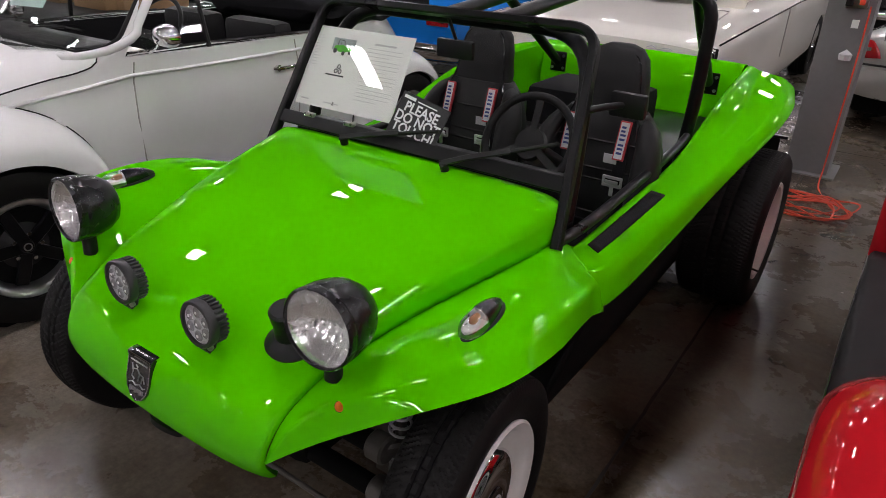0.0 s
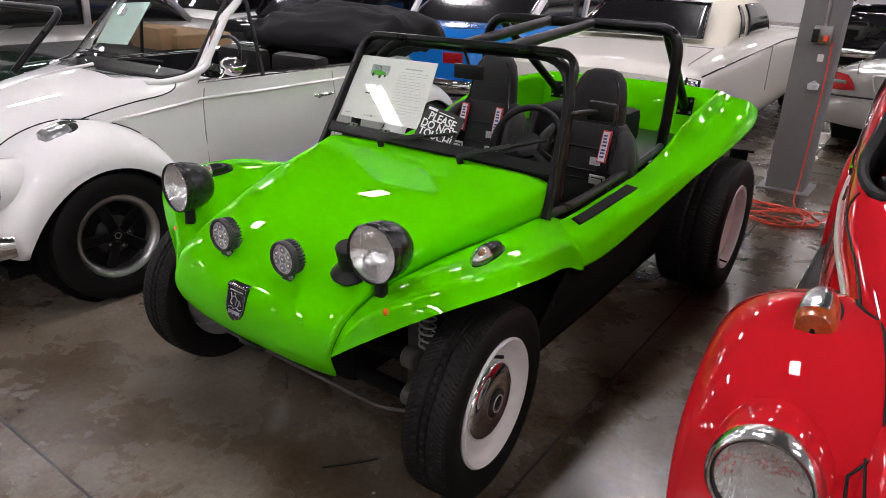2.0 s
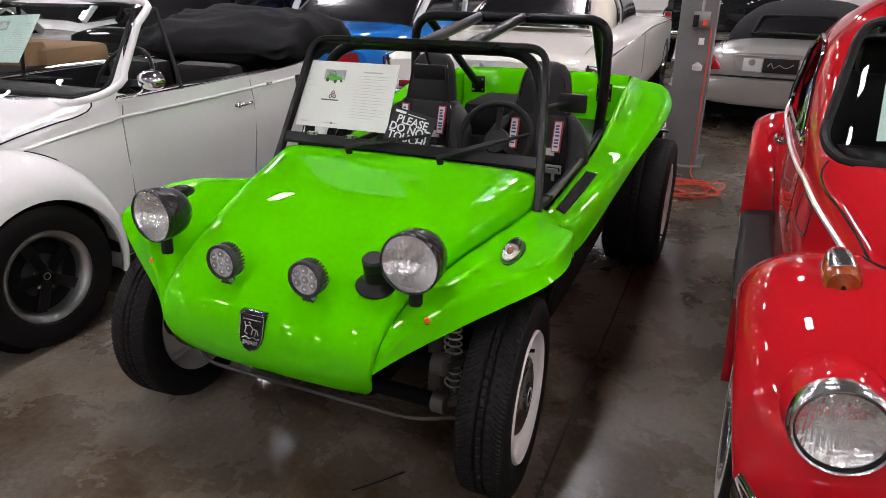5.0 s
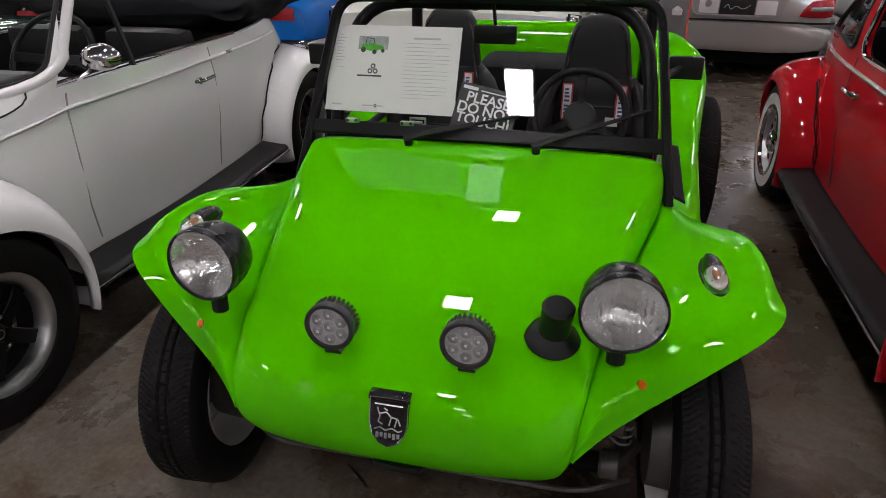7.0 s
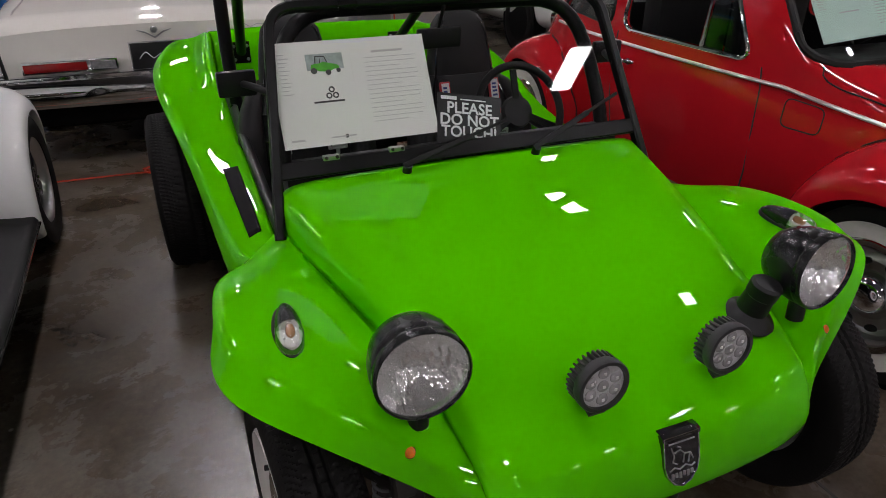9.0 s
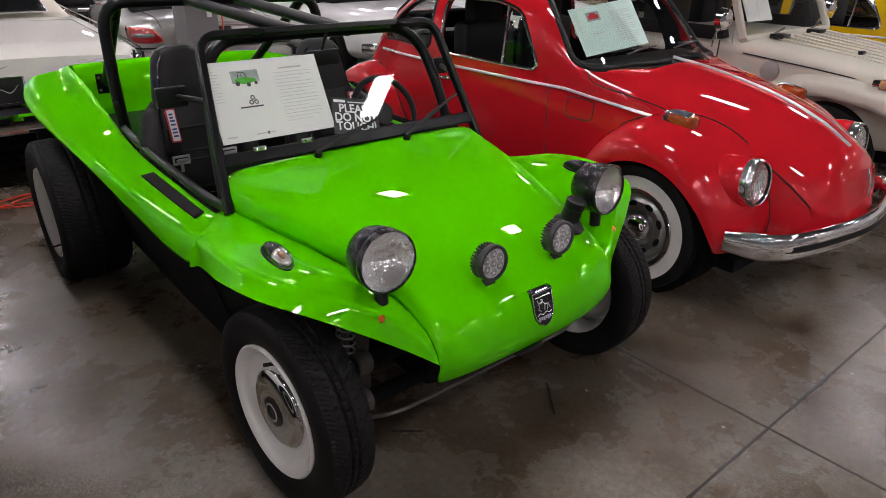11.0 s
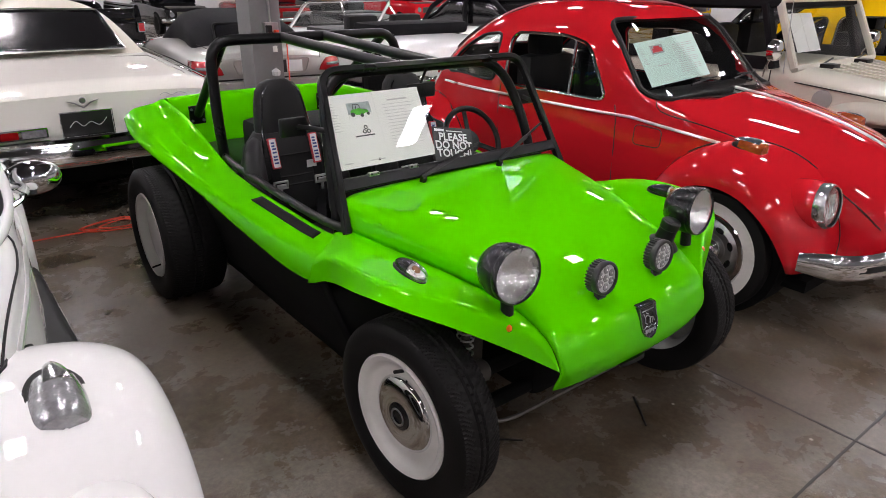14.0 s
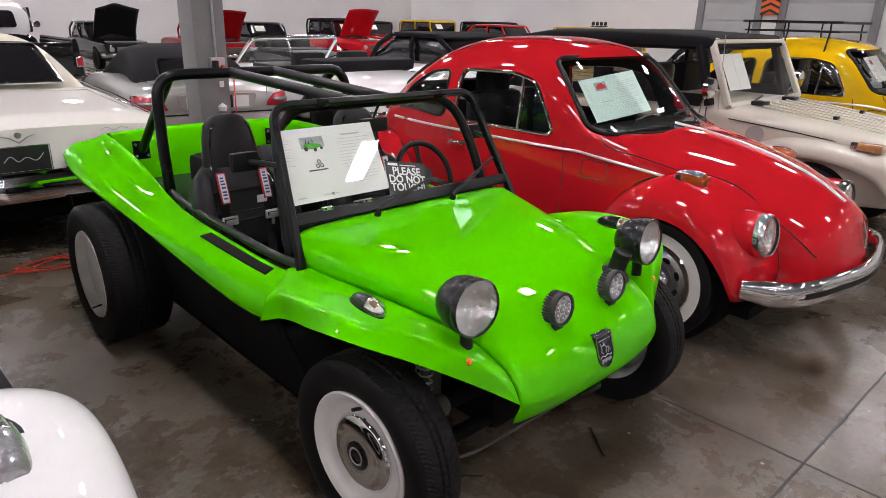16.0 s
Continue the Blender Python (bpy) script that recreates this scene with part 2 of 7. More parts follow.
REFLECTOR = fluted_reflector("lamp_reflector")
LED_CHIP = mat("led_optic", (0.62, 0.62, 0.64), 0.25, 0.5, coat=1, var=0.2, size=0.01)
WINDOW = glass("window_glass")
SIGNAL_GLASS = glass("signal_lens_glass", (0.9, 0.88, 0.85), 0.15, 0.3)
LENS_GLASS = glass("lamp_lens_glass", (0.97, 0.97, 0.97), 0.03, 0.06)
LED_PANEL = mat("grey_led_panel", (0.5, 0.5, 0.52), 0.35, 0.2, var=0.15, size=0.01)
CONCRETE = concrete()
JOINT = mat("joint_shadow_filler", (0.03, 0.027, 0.024), 0.8, var=0.3, size=0.1)
# unseen south and west walls: dark grey keeps pale reflections off the cars
WALL_GREY = mat("unseen_wall_dark_grey", (0.18, 0.18, 0.185), 0.6, var=0.08, size=2, fine=12, bump=0.03)
WALL_WHITE = mat("white_wall_paint", (0.72, 0.72, 0.71), 0.6, var=0.04, size=2, fine=12, bump=0.03)
CEILING_DARK = mat("dark_ceiling_deck", (0.05, 0.05, 0.052), 0.7, var=0.15, size=1)
COLUMN_GREY = mat("grey_column_paint", (0.19, 0.19, 0.195), 0.45, var=0.12, size=0.4, fine=30, bump=0.05)
DOOR_GREY = mat("grey_door_panel", (0.42, 0.43, 0.43), 0.5, var=0.06, size=1.0)
ORANGE_CORD = mat("orange_cord_pvc", (0.75, 0.07, 0.03), 0.45, var=0.06)
HAZARD_ORANGE = mat("orange_sign_paint", (0.75, 0.12, 0.01), 0.5, var=0.05)
TAN = mat("tan_cloth", (0.28, 0.17, 0.085), 0.8, var=0.15, size=0.3, fine=200, bump=0.1)
LINING = mat("grey_headlining", (0.35, 0.34, 0.32), 0.8, var=0.08)


# ---- mesh tools ----
def spl(pts, n):
    """n points evenly along a smooth curve through pts."""
    p = np.array([tuple(q) for q in pts], float)
    if len(p) == 2:
        return p[0] + (p[1] - p[0]) * np.linspace(0, 1, n)[:, None]
    k = np.maximum(np.linalg.norm(np.diff(p, axis=0), axis=1), 1e-6) ** 0.5
    t = np.r_[0, np.cumsum(k)]
    m = np.empty_like(p)
    m[1:-1] = ((p[1:-1] - p[:-2]) / k[:-1, None] * k[1:, None] + (p[2:] - p[1:-1]) / k[1:, None] * k[:-1, None]) / (k[:-1] + k[1:])[:, None]
    m[0], m[-1] = 1.5 * (p[1] - p[0]) / k[0] - 0.5 * m[1], 1.5 * (p[-1] - p[-2]) / k[-1] - 0.5 * m[-2]
    u = np.linspace(0, t[-1], max(8 * len(p), 4 * n))
    i = np.clip(np.searchsorted(t, u, side="right") - 1, 0, len(k) - 1)
    s = ((u - t[i]) / k[i])[:, None]
    h = k[i][:, None]
    c = (2 * s**3 - 3 * s**2 + 1) * p[i] + (s**3 - 2 * s**2 + s) * h * m[i] + (3 * s**2 - 2 * s**3) * p[i + 1] + (s**3 - s**2) * h * m[i + 1]
    d = np.r_[0, np.cumsum(np.linalg.norm(np.diff(c, axis=0), axis=1))]
    w = np.linspace(0, d[-1], n)
    return np.stack([np.interp(w, d, c[:, j]) for j in range(p.shape[1])], 1)


def fn(*pts):
    """A smooth function of one number through (u, v) pairs."""
    q = np.array(pts, float)
    h, d = np.diff(q[:, 0]), np.diff(q[:, 1]) / np.diff(q[:, 0])
    m = np.zeros(len(q))
    m[0], m[-1] = d[0], d[-1]
    for j in range(1, len(q) - 1):
        m[j] = 0 if d[j - 1] * d[j] <= 0 else (h[j - 1] + h[j]) / (h[j - 1] / d[j] + h[j] / d[j - 1])

    def f(u):
        u = min(max(u, q[0, 0]), q[-1, 0])
        i = min(int(np.searchsorted(q[:, 0], u, side="right")) - 1, len(h) - 1)
        s = (u - q[i, 0]) / h[i]
        return float((2 * s**3 - 3 * s**2 + 1) * q[i, 1] + (s**3 - 2 * s**2 + s) * h[i] * m[i] + (3 * s**2 - 2 * s**3) * q[i + 1, 1] + (s**3 - s**2) * h[i] * m[i + 1])

    return f


def relaxed(rows, along=0, across=0):
    """Rows of points eased along the length and across, with the outer edges kept."""
    p = np.array([[tuple(q) for q in r] for r in rows], float)
    for axis, times in ((0, along), (1, across)):
        for _ in range(times):
            q = p if axis == 0 else p.transpose(1, 0, 2)
            q[1:-1] = 0.25 * q[:-2] + 0.5 * q[1:-1] + 0.25 * q[2:]
    return p


def grid(rows, closed=False, bm=None):
    """A sheet over rows of points; closed: each row is a ring."""
    bm = bm or bmesh.new()
    vs = [[bm.verts.new(tuple(p)) for p in row] for row in rows]
    n = len(vs[0])
    for a, b in zip(vs, vs[1:]):
        for j in range(n if closed else n - 1):
            k = (j + 1) % n
            bm.faces.new((a[j], a[k], b[k], b[j]))
    return bm


def loft(rails, nu, nv):
    """A sheet carried by rails: smooth along each rail and from rail to rail."""
    r = [spl(x, nu) for x in rails]
    return grid([spl([q[i] for q in r], nv) for i in range(nu)])


def capped(rows, bm=None):
    bm = grid(rows, True, bm)
    for row in (rows[0], rows[-1]):
        vs = [bm.verts.new(tuple(p)) for p in row]
        bm.faces.new(vs)
    bmesh.ops.remove_doubles(bm, verts=bm.verts, dist=1e-5)
    return bm


def lathe(profile, steps=48, axis="y", bm=None, centre=(0, 0, 0)):
    """Turn (radius, height) pairs about an axis."""
    rows = []
    for i in range(steps):
        a = 2 * math.pi * i / steps
        row = []
        for r, h in profile:
            c, s = r * math.cos(a), r * math.sin(a)
            p = {"x": (h, c, s), "y": (c, h, s), "z": (c, s, h)}[axis]
            row.append(Vector(p) + Vector(centre))
        rows.append(row)
    rows.append(rows[0])
    bm = grid(rows, False, bm)
    bmesh.ops.remove_doubles(bm, verts=bm.verts, dist=1e-5)
    return bm


def tube(path, r, steps=10, bm=None, cap=True):
    """A round bar along a list of points."""
    p = [Vector(tuple(q)) for q in path]
    rows, side = [], None
    for i, q in enumerate(p):
        d = (p[min(i + 1, len(p) - 1)] - p[max(i - 1, 0)]).normalized()
        if side is None:
            side = d.orthogonal().normalized()
        side = (side - d * side.dot(d)).normalized()
        up = d.cross(side)
        rr = r[i] if isinstance(r, (list, tuple)) else r
        rows.append([q + rr * (math.cos(2 * math.pi * k / steps) * side + math.sin(2 * math.pi * k / steps) * up) for k in range(steps)])
    return capped(rows, bm) if cap else grid(rows, True, bm)


def rounded(path, radius, n=7):
    """A polyline with its corners rounded off."""
    p = [Vector(tuple(q)) for q in path]
    out = [p[0]]
    for a, b, c in zip(p, p[1:], p[2:]):
        u, v = (a - b).normalized(), (c - b).normalized()
        s, e = b + u * min(radius, (a - b).length * 0.49), b + v * min(radius, (c - b).length * 0.49)
        out += [(1 - t) ** 2 * s + 2 * t * (1 - t) * b + t * t * e for t in np.linspace(0, 1, n)]
    return out + [p[-1]]


def bar(path, w, h, up=(0, 0, 1), bm=None):
    """A flat bar of width w and height h along a path."""
    p = [Vector(tuple(q)) for q in path]
    rows, up = [], Vector(up)
    for i, q in enumerate(p):
        d = (p[min(i + 1, len(p) - 1)] - p[max(i - 1, 0)]).normalized()
        s = d.cross(up).normalized()
        t = s.cross(d)
        e = 0.18 * min(w, h)
        rows.append([q + s * a + t * b for a, b in ((-w / 2 + e, -h / 2), (w / 2 - e, -h / 2), (w / 2, -h / 2 + e), (w / 2, h / 2 - e), (w / 2 - e, h / 2), (-w / 2 + e, h / 2), (-w / 2, h / 2 - e), (-w / 2, -h / 2 + e))])
    return capped(rows, bm)


def blade(path, w, h, bm=None):
    """A rounded bumper blade along a level path."""
    p = [Vector(tuple(q)) for q in path]
    rows = []
    for i, q in enumerate(p):
        d = (p[min(i + 1, len(p) - 1)] - p[max(i - 1, 0)]).normalized()
        s = d.cross(Vector((0, 0, 1))).normalized()
        k = 0.75 if i in (0, len(p) - 1) else 1.0
        rows.append([q + s * (w / 2 * k * math.cos(a)) + Vector((0, 0, h / 2 * k * math.sin(a))) for a in np.linspace(0, 2 * math.pi, 19)[:-1]])
    return capped(rows, bm)


def box(x0, x1, y0, y1, z0, z1, bevel=0.0, bm=None):
    b = bmesh.new()
    bmesh.ops.create_cube(b, size=1)
    for v in b.verts:
        v.co = ((x0 + x1) / 2 + v.co.x * (x1 - x0), (y0 + y1) / 2 + v.co.y * (y1 - y0), (z0 + z1) / 2 + v.co.z * (z1 - z0))
    if bevel:
        bmesh.ops.bevel(b, geom=list(b.edges), offset=bevel, segments=2, affect="EDGES", profile=0.6)
    if bm is None:
        return b
    join(bm, b)
    return bm


def join(bm, other, m=None):
    if m is not None:
        other.transform(m)
    me = bpy.data.meshes.new("t")
    other.to_mesh(me)
    bm.from_mesh(me)
    bpy.data.meshes.remove(me)
    other.free()
    return bm


def flip_x(bm):
    bm.transform(Matrix.Diagonal((-1, 1, 1, 1)))
    bmesh.ops.reverse_faces(bm, faces=bm.faces)
    return bm


def part(name, bm, material, parent=None, label="", m=None, sharp=42, thick=0.0, fix=True):
    """One mesh object, under its thing or part."""
    if m is not None:
        bm.transform(m)
    if fix:
        bmesh.ops.recalc_face_normals(bm, faces=bm.faces)
    for f in bm.faces:
        f.smooth = True
    lim = radians(sharp)
    for e in bm.edges:
        if len(e.link_faces) == 2 and e.calc_face_angle(0) > lim:
            e.smooth = False
    me = bpy.data.meshes.new(name)
    bm.to_mesh(me)
    bm.free()
    me.materials.append(material)
    ob = new(name, me)
    if parent is not None:
        ob.parent = parent
    if label:
        ob["label"] = label
    if thick:
        md = ob.modifiers.new("thickness", "SOLIDIFY")
        md.thickness, md.offset = thick, -1
    return ob


def thing(name, label, category, m=None, group="", kind=""):
    ob = new(name)
    ob.empty_display_size = 0.2
    tagged(ob, label, category, group, kind)
    if m is not None:
        ob.matrix_basis = m
    return ob


def solid(name, bm, material, label, category, m=None, group="", kind="", sharp=42):
    ob = part(name, bm, material, sharp=sharp)
    tagged(ob, label, category, group, kind)
    if m is not None:
        ob.matrix_basis = m
    return ob


def words(text, size, material, parent, m, name="lettering", thick=0.0006, bold=0.0):
    """Built-in font turned into a mesh, centred."""
    cu = bpy.data.curves.new("t", "FONT")
    cu.body, cu.size, cu.extrude, cu.align_x, cu.align_y, cu.resolution_u, cu.offset = text, size, thick, "CENTER", "CENTER", 3, bold
    ob = new("t", cu)
    bpy.context.view_layer.update()
    me = bpy.data.meshes.new_from_object(ob.evaluated_get(bpy.context.evaluated_depsgraph_get()))
    bpy.data.objects.remove(ob)
    bpy.data.curves.remove(cu)
    me.materials.clear()
    me.materials.append(material)
    me.transform(m)
    o = new(name, me)
    o.parent = parent
    return o


def evaluated(bm_a, ops):
    """Solid a with prisms taken away or kept: ops are (bmesh, 'DIFFERENCE' or 'INTERSECT')."""
    def tmp(b):
        bmesh.ops.recalc_face_normals(b, faces=b.faces)
        me = bpy.data.meshes.new("t")
        b.to_mesh(me)
        b.free()
        return new("t", me)

    a = tmp(bm_a)
    cut = []
    for b, op in ops:
        o = tmp(b)
        cut.append(o)
        md = a.modifiers.new("b", "BOOLEAN")
        md.object, md.operation, md.solver = o, op, "EXACT"
    bpy.context.view_layer.update()
    me = bpy.data.meshes.new_from_object(a.evaluated_get(bpy.context.evaluated_depsgraph_get()))
    out = bmesh.new()
    out.from_mesh(me)
    bpy.data.meshes.remove(me)
    for o in (a, *cut):
        old = o.data
        bpy.data.objects.remove(o)
        bpy.data.meshes.remove(old)
    return out


def prism(outline, axis, a, b):
    """A solid swept along x or y from a closed outline of (u, v) pairs: (y, z) for x, (x, z) for y."""
    f = (lambda u, v, d: (d, u, v)) if axis == "x" else (lambda u, v, d: (u, d, v))
    return capped([[f(u, v, d) for u, v in outline] for d in (a, b)])


def rounded_outline(pts, r, n=6):
    """A closed outline with rounded corners."""
    p = [Vector(q) for q in pts]
    out = []
    for i, b in enumerate(p):
        a, c = p[i - 1], p[(i + 1) % len(p)]
        u, v = (a - b), (c - b)
        k = min(r, u.length * 0.48, v.length * 0.48)
        s, e = b + u.normalized() * k, b + v.normalized() * k
        out += [tuple((1 - t) ** 2 * s + 2 * t * (1 - t) * b + t * t * e) for t in np.linspace(0, 1, n)]
    return out


def grown(outline, d):
    """A closed outline moved out by d (in: minus)."""
    p = [Vector(q) for q in outline]
    area = sum(p[i - 1].x * q.y - q.x * p[i - 1].y for i, q in enumerate(p))
    out = []
    for i, b in enumerate(p):
        t = p[(i + 1) % len(p)] - p[i - 1]
        if t.length < 1e-9:
            t = Vector((1, 0))
        nrm = Vector((t.y, -t.x)).normalized() * (1 if area > 0 else -1)
        out.append(tuple(b + nrm * d))
    return out


# ---- wheels: axle along x, outer face towards -x, centre at the origin ----
def tyre_mesh(R, width, rim_r, steps=420, zig=True):
    steps = steps if zig else 72
    nt_ = 25
    prof = [(rim_r, width * 0.40), (rim_r + 0.012, width * 0.46), ((R + rim_r) / 2, width * 0.515), (R - 0.03, width * 0.5), (R - 0.012, width * 0.46)]
    tread = [(R, width * (0.44 - 0.88 * i / (nt_ - 1))) for i in range(nt_)]
    prof2 = [(r, -h) for r, h in reversed(prof)]
    rows = []
    for i in range(steps + 1):
        a = 2 * math.pi * i / steps
        row = []
        for r, h in prof + tread + prof2:
            rr = r
            if r == R:
                k = h / width
                if min(abs(k - g) for g in (-0.24, -0.08, 0.08, 0.24)) < 0.016:
                    rr -= 0.008
                elif zig and (i + int(abs(k) * 22)) % (3 if abs(k) > 0.25 else 6) == 0:
                    rr -= 0.004
                rr -= 0.010 * (2 * abs(k)) ** 4
            row.append((h, rr * math.cos(a), rr * math.sin(a)))
        rows.append(row)
    bm = grid(rows)
    bmesh.ops.remove_doubles(bm, verts=bm.verts, dist=1e-5)
    return bm


def wheel(name, parent, m, R, width, rim_r, rim_profile, rim_mat, zig=True, wall=None, tyre_label=""):
    """A wheel part with its tyre and rim below it."""
    w = part(name, lathe([(0.03, width * 0.1), (0.05, width * 0.1), (0.05, width * 0.42), (0.0, width * 0.42)], 20, "x"), DARK_METAL, parent)
    w.matrix_basis = m
    part("tyre", tyre_mesh(R, width, rim_r, zig=zig), TYRE, w, tyre_label, sharp=30)
    part("rim", lathe(rim_profile, 56, "x"), rim_mat, w, sharp=35)
    if wall:
        part("whitewall_ring", lathe([(wall[0], -width * 0.505), (wall[1], -width * 0.523), (wall[1], -width * 0.49), (wall[0], -width * 0.47)], 64, "x"), WHITEWALL, w, "cream-white tyre wall ring")
    return w


# ---- hall: floor, walls, ceiling, lamps, column ----
def build_hall():
    floor = solid("floor", box(HALL_X0, HALL_X1, HALL_Y0, HALL_Y1, -0.2, 0.0), CONCRETE, "sealed grey-brown concrete floor with stains and saw-cut joints", "floor", kind="structure")
    rng = random.Random(11)

    def joint(horizontal, at, z, a, c):
        n = int((c - a) / 0.06)
        near = [a + (c - a) * k / n for k in range(n + 1)]
        sides = [[(u, at + d * (0.0042 + 0.004 * rng.random() ** 3)) for u in near] for d in (-1, 1)]
        rows = [[(u, v, z) if horizontal else (v, u, z) for u, v in r] for r in sides]
        low = [[(x, y, -0.01) for x, y, _ in r] for r in rows]
        solid("floor_joint", grid([low[0], rows[0], rows[1], low[1]]), JOINT, "dark saw-cut joint with worn edges in the concrete floor", "floor joint", kind="structure")
    for x in (-5.4, 0.785, 6.9, 13.0):
        joint(False, x, 0.0015, HALL_Y0, HALL_Y1)
    for y in (-6.0, -0.43, 5.2, 10.8, 16.4):
        joint(True, y, 0.0012, HALL_X0, HALL_X1)
    t = 0.2
    for name, b in (("wall_north", (HALL_X0 - t, HALL_X1 + t, HALL_Y1, HALL_Y1 + t)), ("wall_south", (HALL_X0 - t, HALL_X1 + t, HALL_Y0 - t, HALL_Y0)),
                    ("wall_east", (HALL_X1, HALL_X1 + t, HALL_Y0, HALL_Y1)), ("wall_west", (HALL_X0 - t, HALL_X0, HALL_Y0, HALL_Y1))):
        # south and west stay out of view, their grey only tames reflections
        white = name in ("wall_north", "wall_east")
        solid(name, box(*b, -0.2, CEIL), WALL_WHITE if white else WALL_GREY, "plain white painted hall wall" if white else "unseen hall wall in dark grey that keeps reflections down", "wall", kind="structure")
    solid("ceiling", box(HALL_X0 - t, HALL_X1 + t, HALL_Y0 - t, HALL_Y1 + t, CEIL, CEIL + t), CEILING_DARK, "dark metal deck ceiling", "ceiling", kind="structure")


def build_lamps():
    glow = lamp_mat("white_led_glow", (1.03, 0.955, 1.0), LAMP_POWER)
    frame_mat = mat("white_lamp_housing", (0.6, 0.6, 0.6), 0.4)
    first = None
    for i in range(-4, 4):
        for j in range(-3, 6):
            m = pose(-0.85 + 6.2 * i, -4.8 + 6.05 * j, 6.3)
            if first is None:
                first = thing("ceiling_light", "white rectangular LED lamp hung under the ceiling", "ceiling light", m, "hall ceiling lights")
                part("housing", box(-0.23, 0.23, -0.52, 0.52, 0.004, 0.07, 0.006), frame_mat, first)
                part("diffuser", box(-0.2, 0.2, -0.48, 0.48, -0.006, 0.003), glow, first, "glowing white diffuser")
                part("cord", tube([(0, 0, 0.07), (0, 0, CEIL - 6.3)], 0.01, 6), BLACK_PLASTIC, first)
            else:
                copy_thing(first, m)


def build_column():
    col = thing("column", "grey painted steel column with conduit and outlet box", "column", pose(0.78, 4.60, 0), kind="structure")
    w = 0.135
    part("shaft", box(-w, w, -w, w, 0.012, CEIL, 0.006), COLUMN_GREY, col)
    part("base_plate", box(-w - 0.05, w + 0.05, -w - 0.05, w + 0.05, 0, 0.012, 0.003), COLUMN_GREY, col)
    part("conduit", tube([(0.03, -w - 0.014, 1.22), (0.03, -w - 0.014, CEIL)], 0.011, 8), STEEL, col, "thin metal conduit")
    ob = part("outlet_box", box(-0.03, 0.09, -w - 0.05, -w, 1.10, 1.22, 0.004), STEEL, col, "metal outlet box with plugs")
    part("plug", box(-0.028, 0.012, -w - 0.10, -w - 0.05, 1.11, 1.20, 0.006), BLACK_PLASTIC, ob)
    part("plug", box(0.045, 0.075, -w - 0.09, -w - 0.05, 1.12, 1.16, 0.006), ORANGE_CORD, ob)
    part("cord_tag", box(0.03, 0.07, -w - 0.04, -w - 0.034, 0.98, 1.03, 0.002), PAPER, col)
    part("cord_tag", lathe([(0.0, -0.02), (0.035, -0.015), (0.04, 0.02), (0.0, 0.05)], 8, "z"), LABEL_WHITE, col, "crumpled white tag", m=Matrix.Translation((0.045, -w - 0.03, 0.80)))


def build_cord():
    pts = [(0.895, 4.33, 1.12), (0.90, 4.34, 0.8), (0.90, 4.32, 0.45), (0.90, 4.28, 0.1), (0.905, 4.2, 0.012)]
    rng = random.Random(4)
    for k in range(34):
        a = 0.95 * k
        r = 0.10 + 0.14 * rng.random()
        pts.append((0.86 + 1.45 * r * math.cos(a) + 0.04 * rng.random(), 3.78 + r * math.sin(a), 0.012 + 0.0012 * k * (k % 2)))
    pts += [(0.62, 3.72, 0.012), (0.3, 3.70, 0.012), (-0.1, 3.66, 0.012), (-0.45, 3.62, 0.012)]
    for k in range(16):
        a = 1.1 * k
        r = 0.07 + 0.12 * rng.random()
        pts.append((-0.75 + 1.5 * r * math.cos(a), 3.62 + 0.7 * r * math.sin(a), 0.012 + 0.0012 * k * (k % 2)))
    pts += [(-1.1, 3.6, 0.012), (-1.5, 3.62, 0.012), (-1.9, 3.65, 0.012)]
    solid("extension_cord", tube(spl(pts, 520), 0.0055, 6), ORANGE_CORD, "orange extension cord coiled on the floor from the column", "extension cord")


def build_floor_bits():
    for a, b in (((0.236, 0.101), (0.352, 0.244)), ((-0.285, 0.398), (-0.20, 0.327)), ((0.745, 2.78), (0.835, 2.70))):
        solid("thin_strip", bar([(a[0], a[1], 0.004), ((a[0] + b[0]) / 2 + 0.004, (a[1] + b[1]) / 2, 0.004), (b[0], b[1], 0.004)], 0.007, 0.005), BLACK_RUBBER, "thin black strip lying on the concrete floor", "strip")
    solid("black_cable", tube(spl([(0.772, 2.30, 0.008), (0.776, 2.5, 0.007), (0.794, 2.8, 0.007), (0.806, 3.3, 0.007), (0.80, 3.65, 0.007)], 40), 0.006, 6), BLACK_RUBBER, "thin black cable lying along a floor joint", "cable")


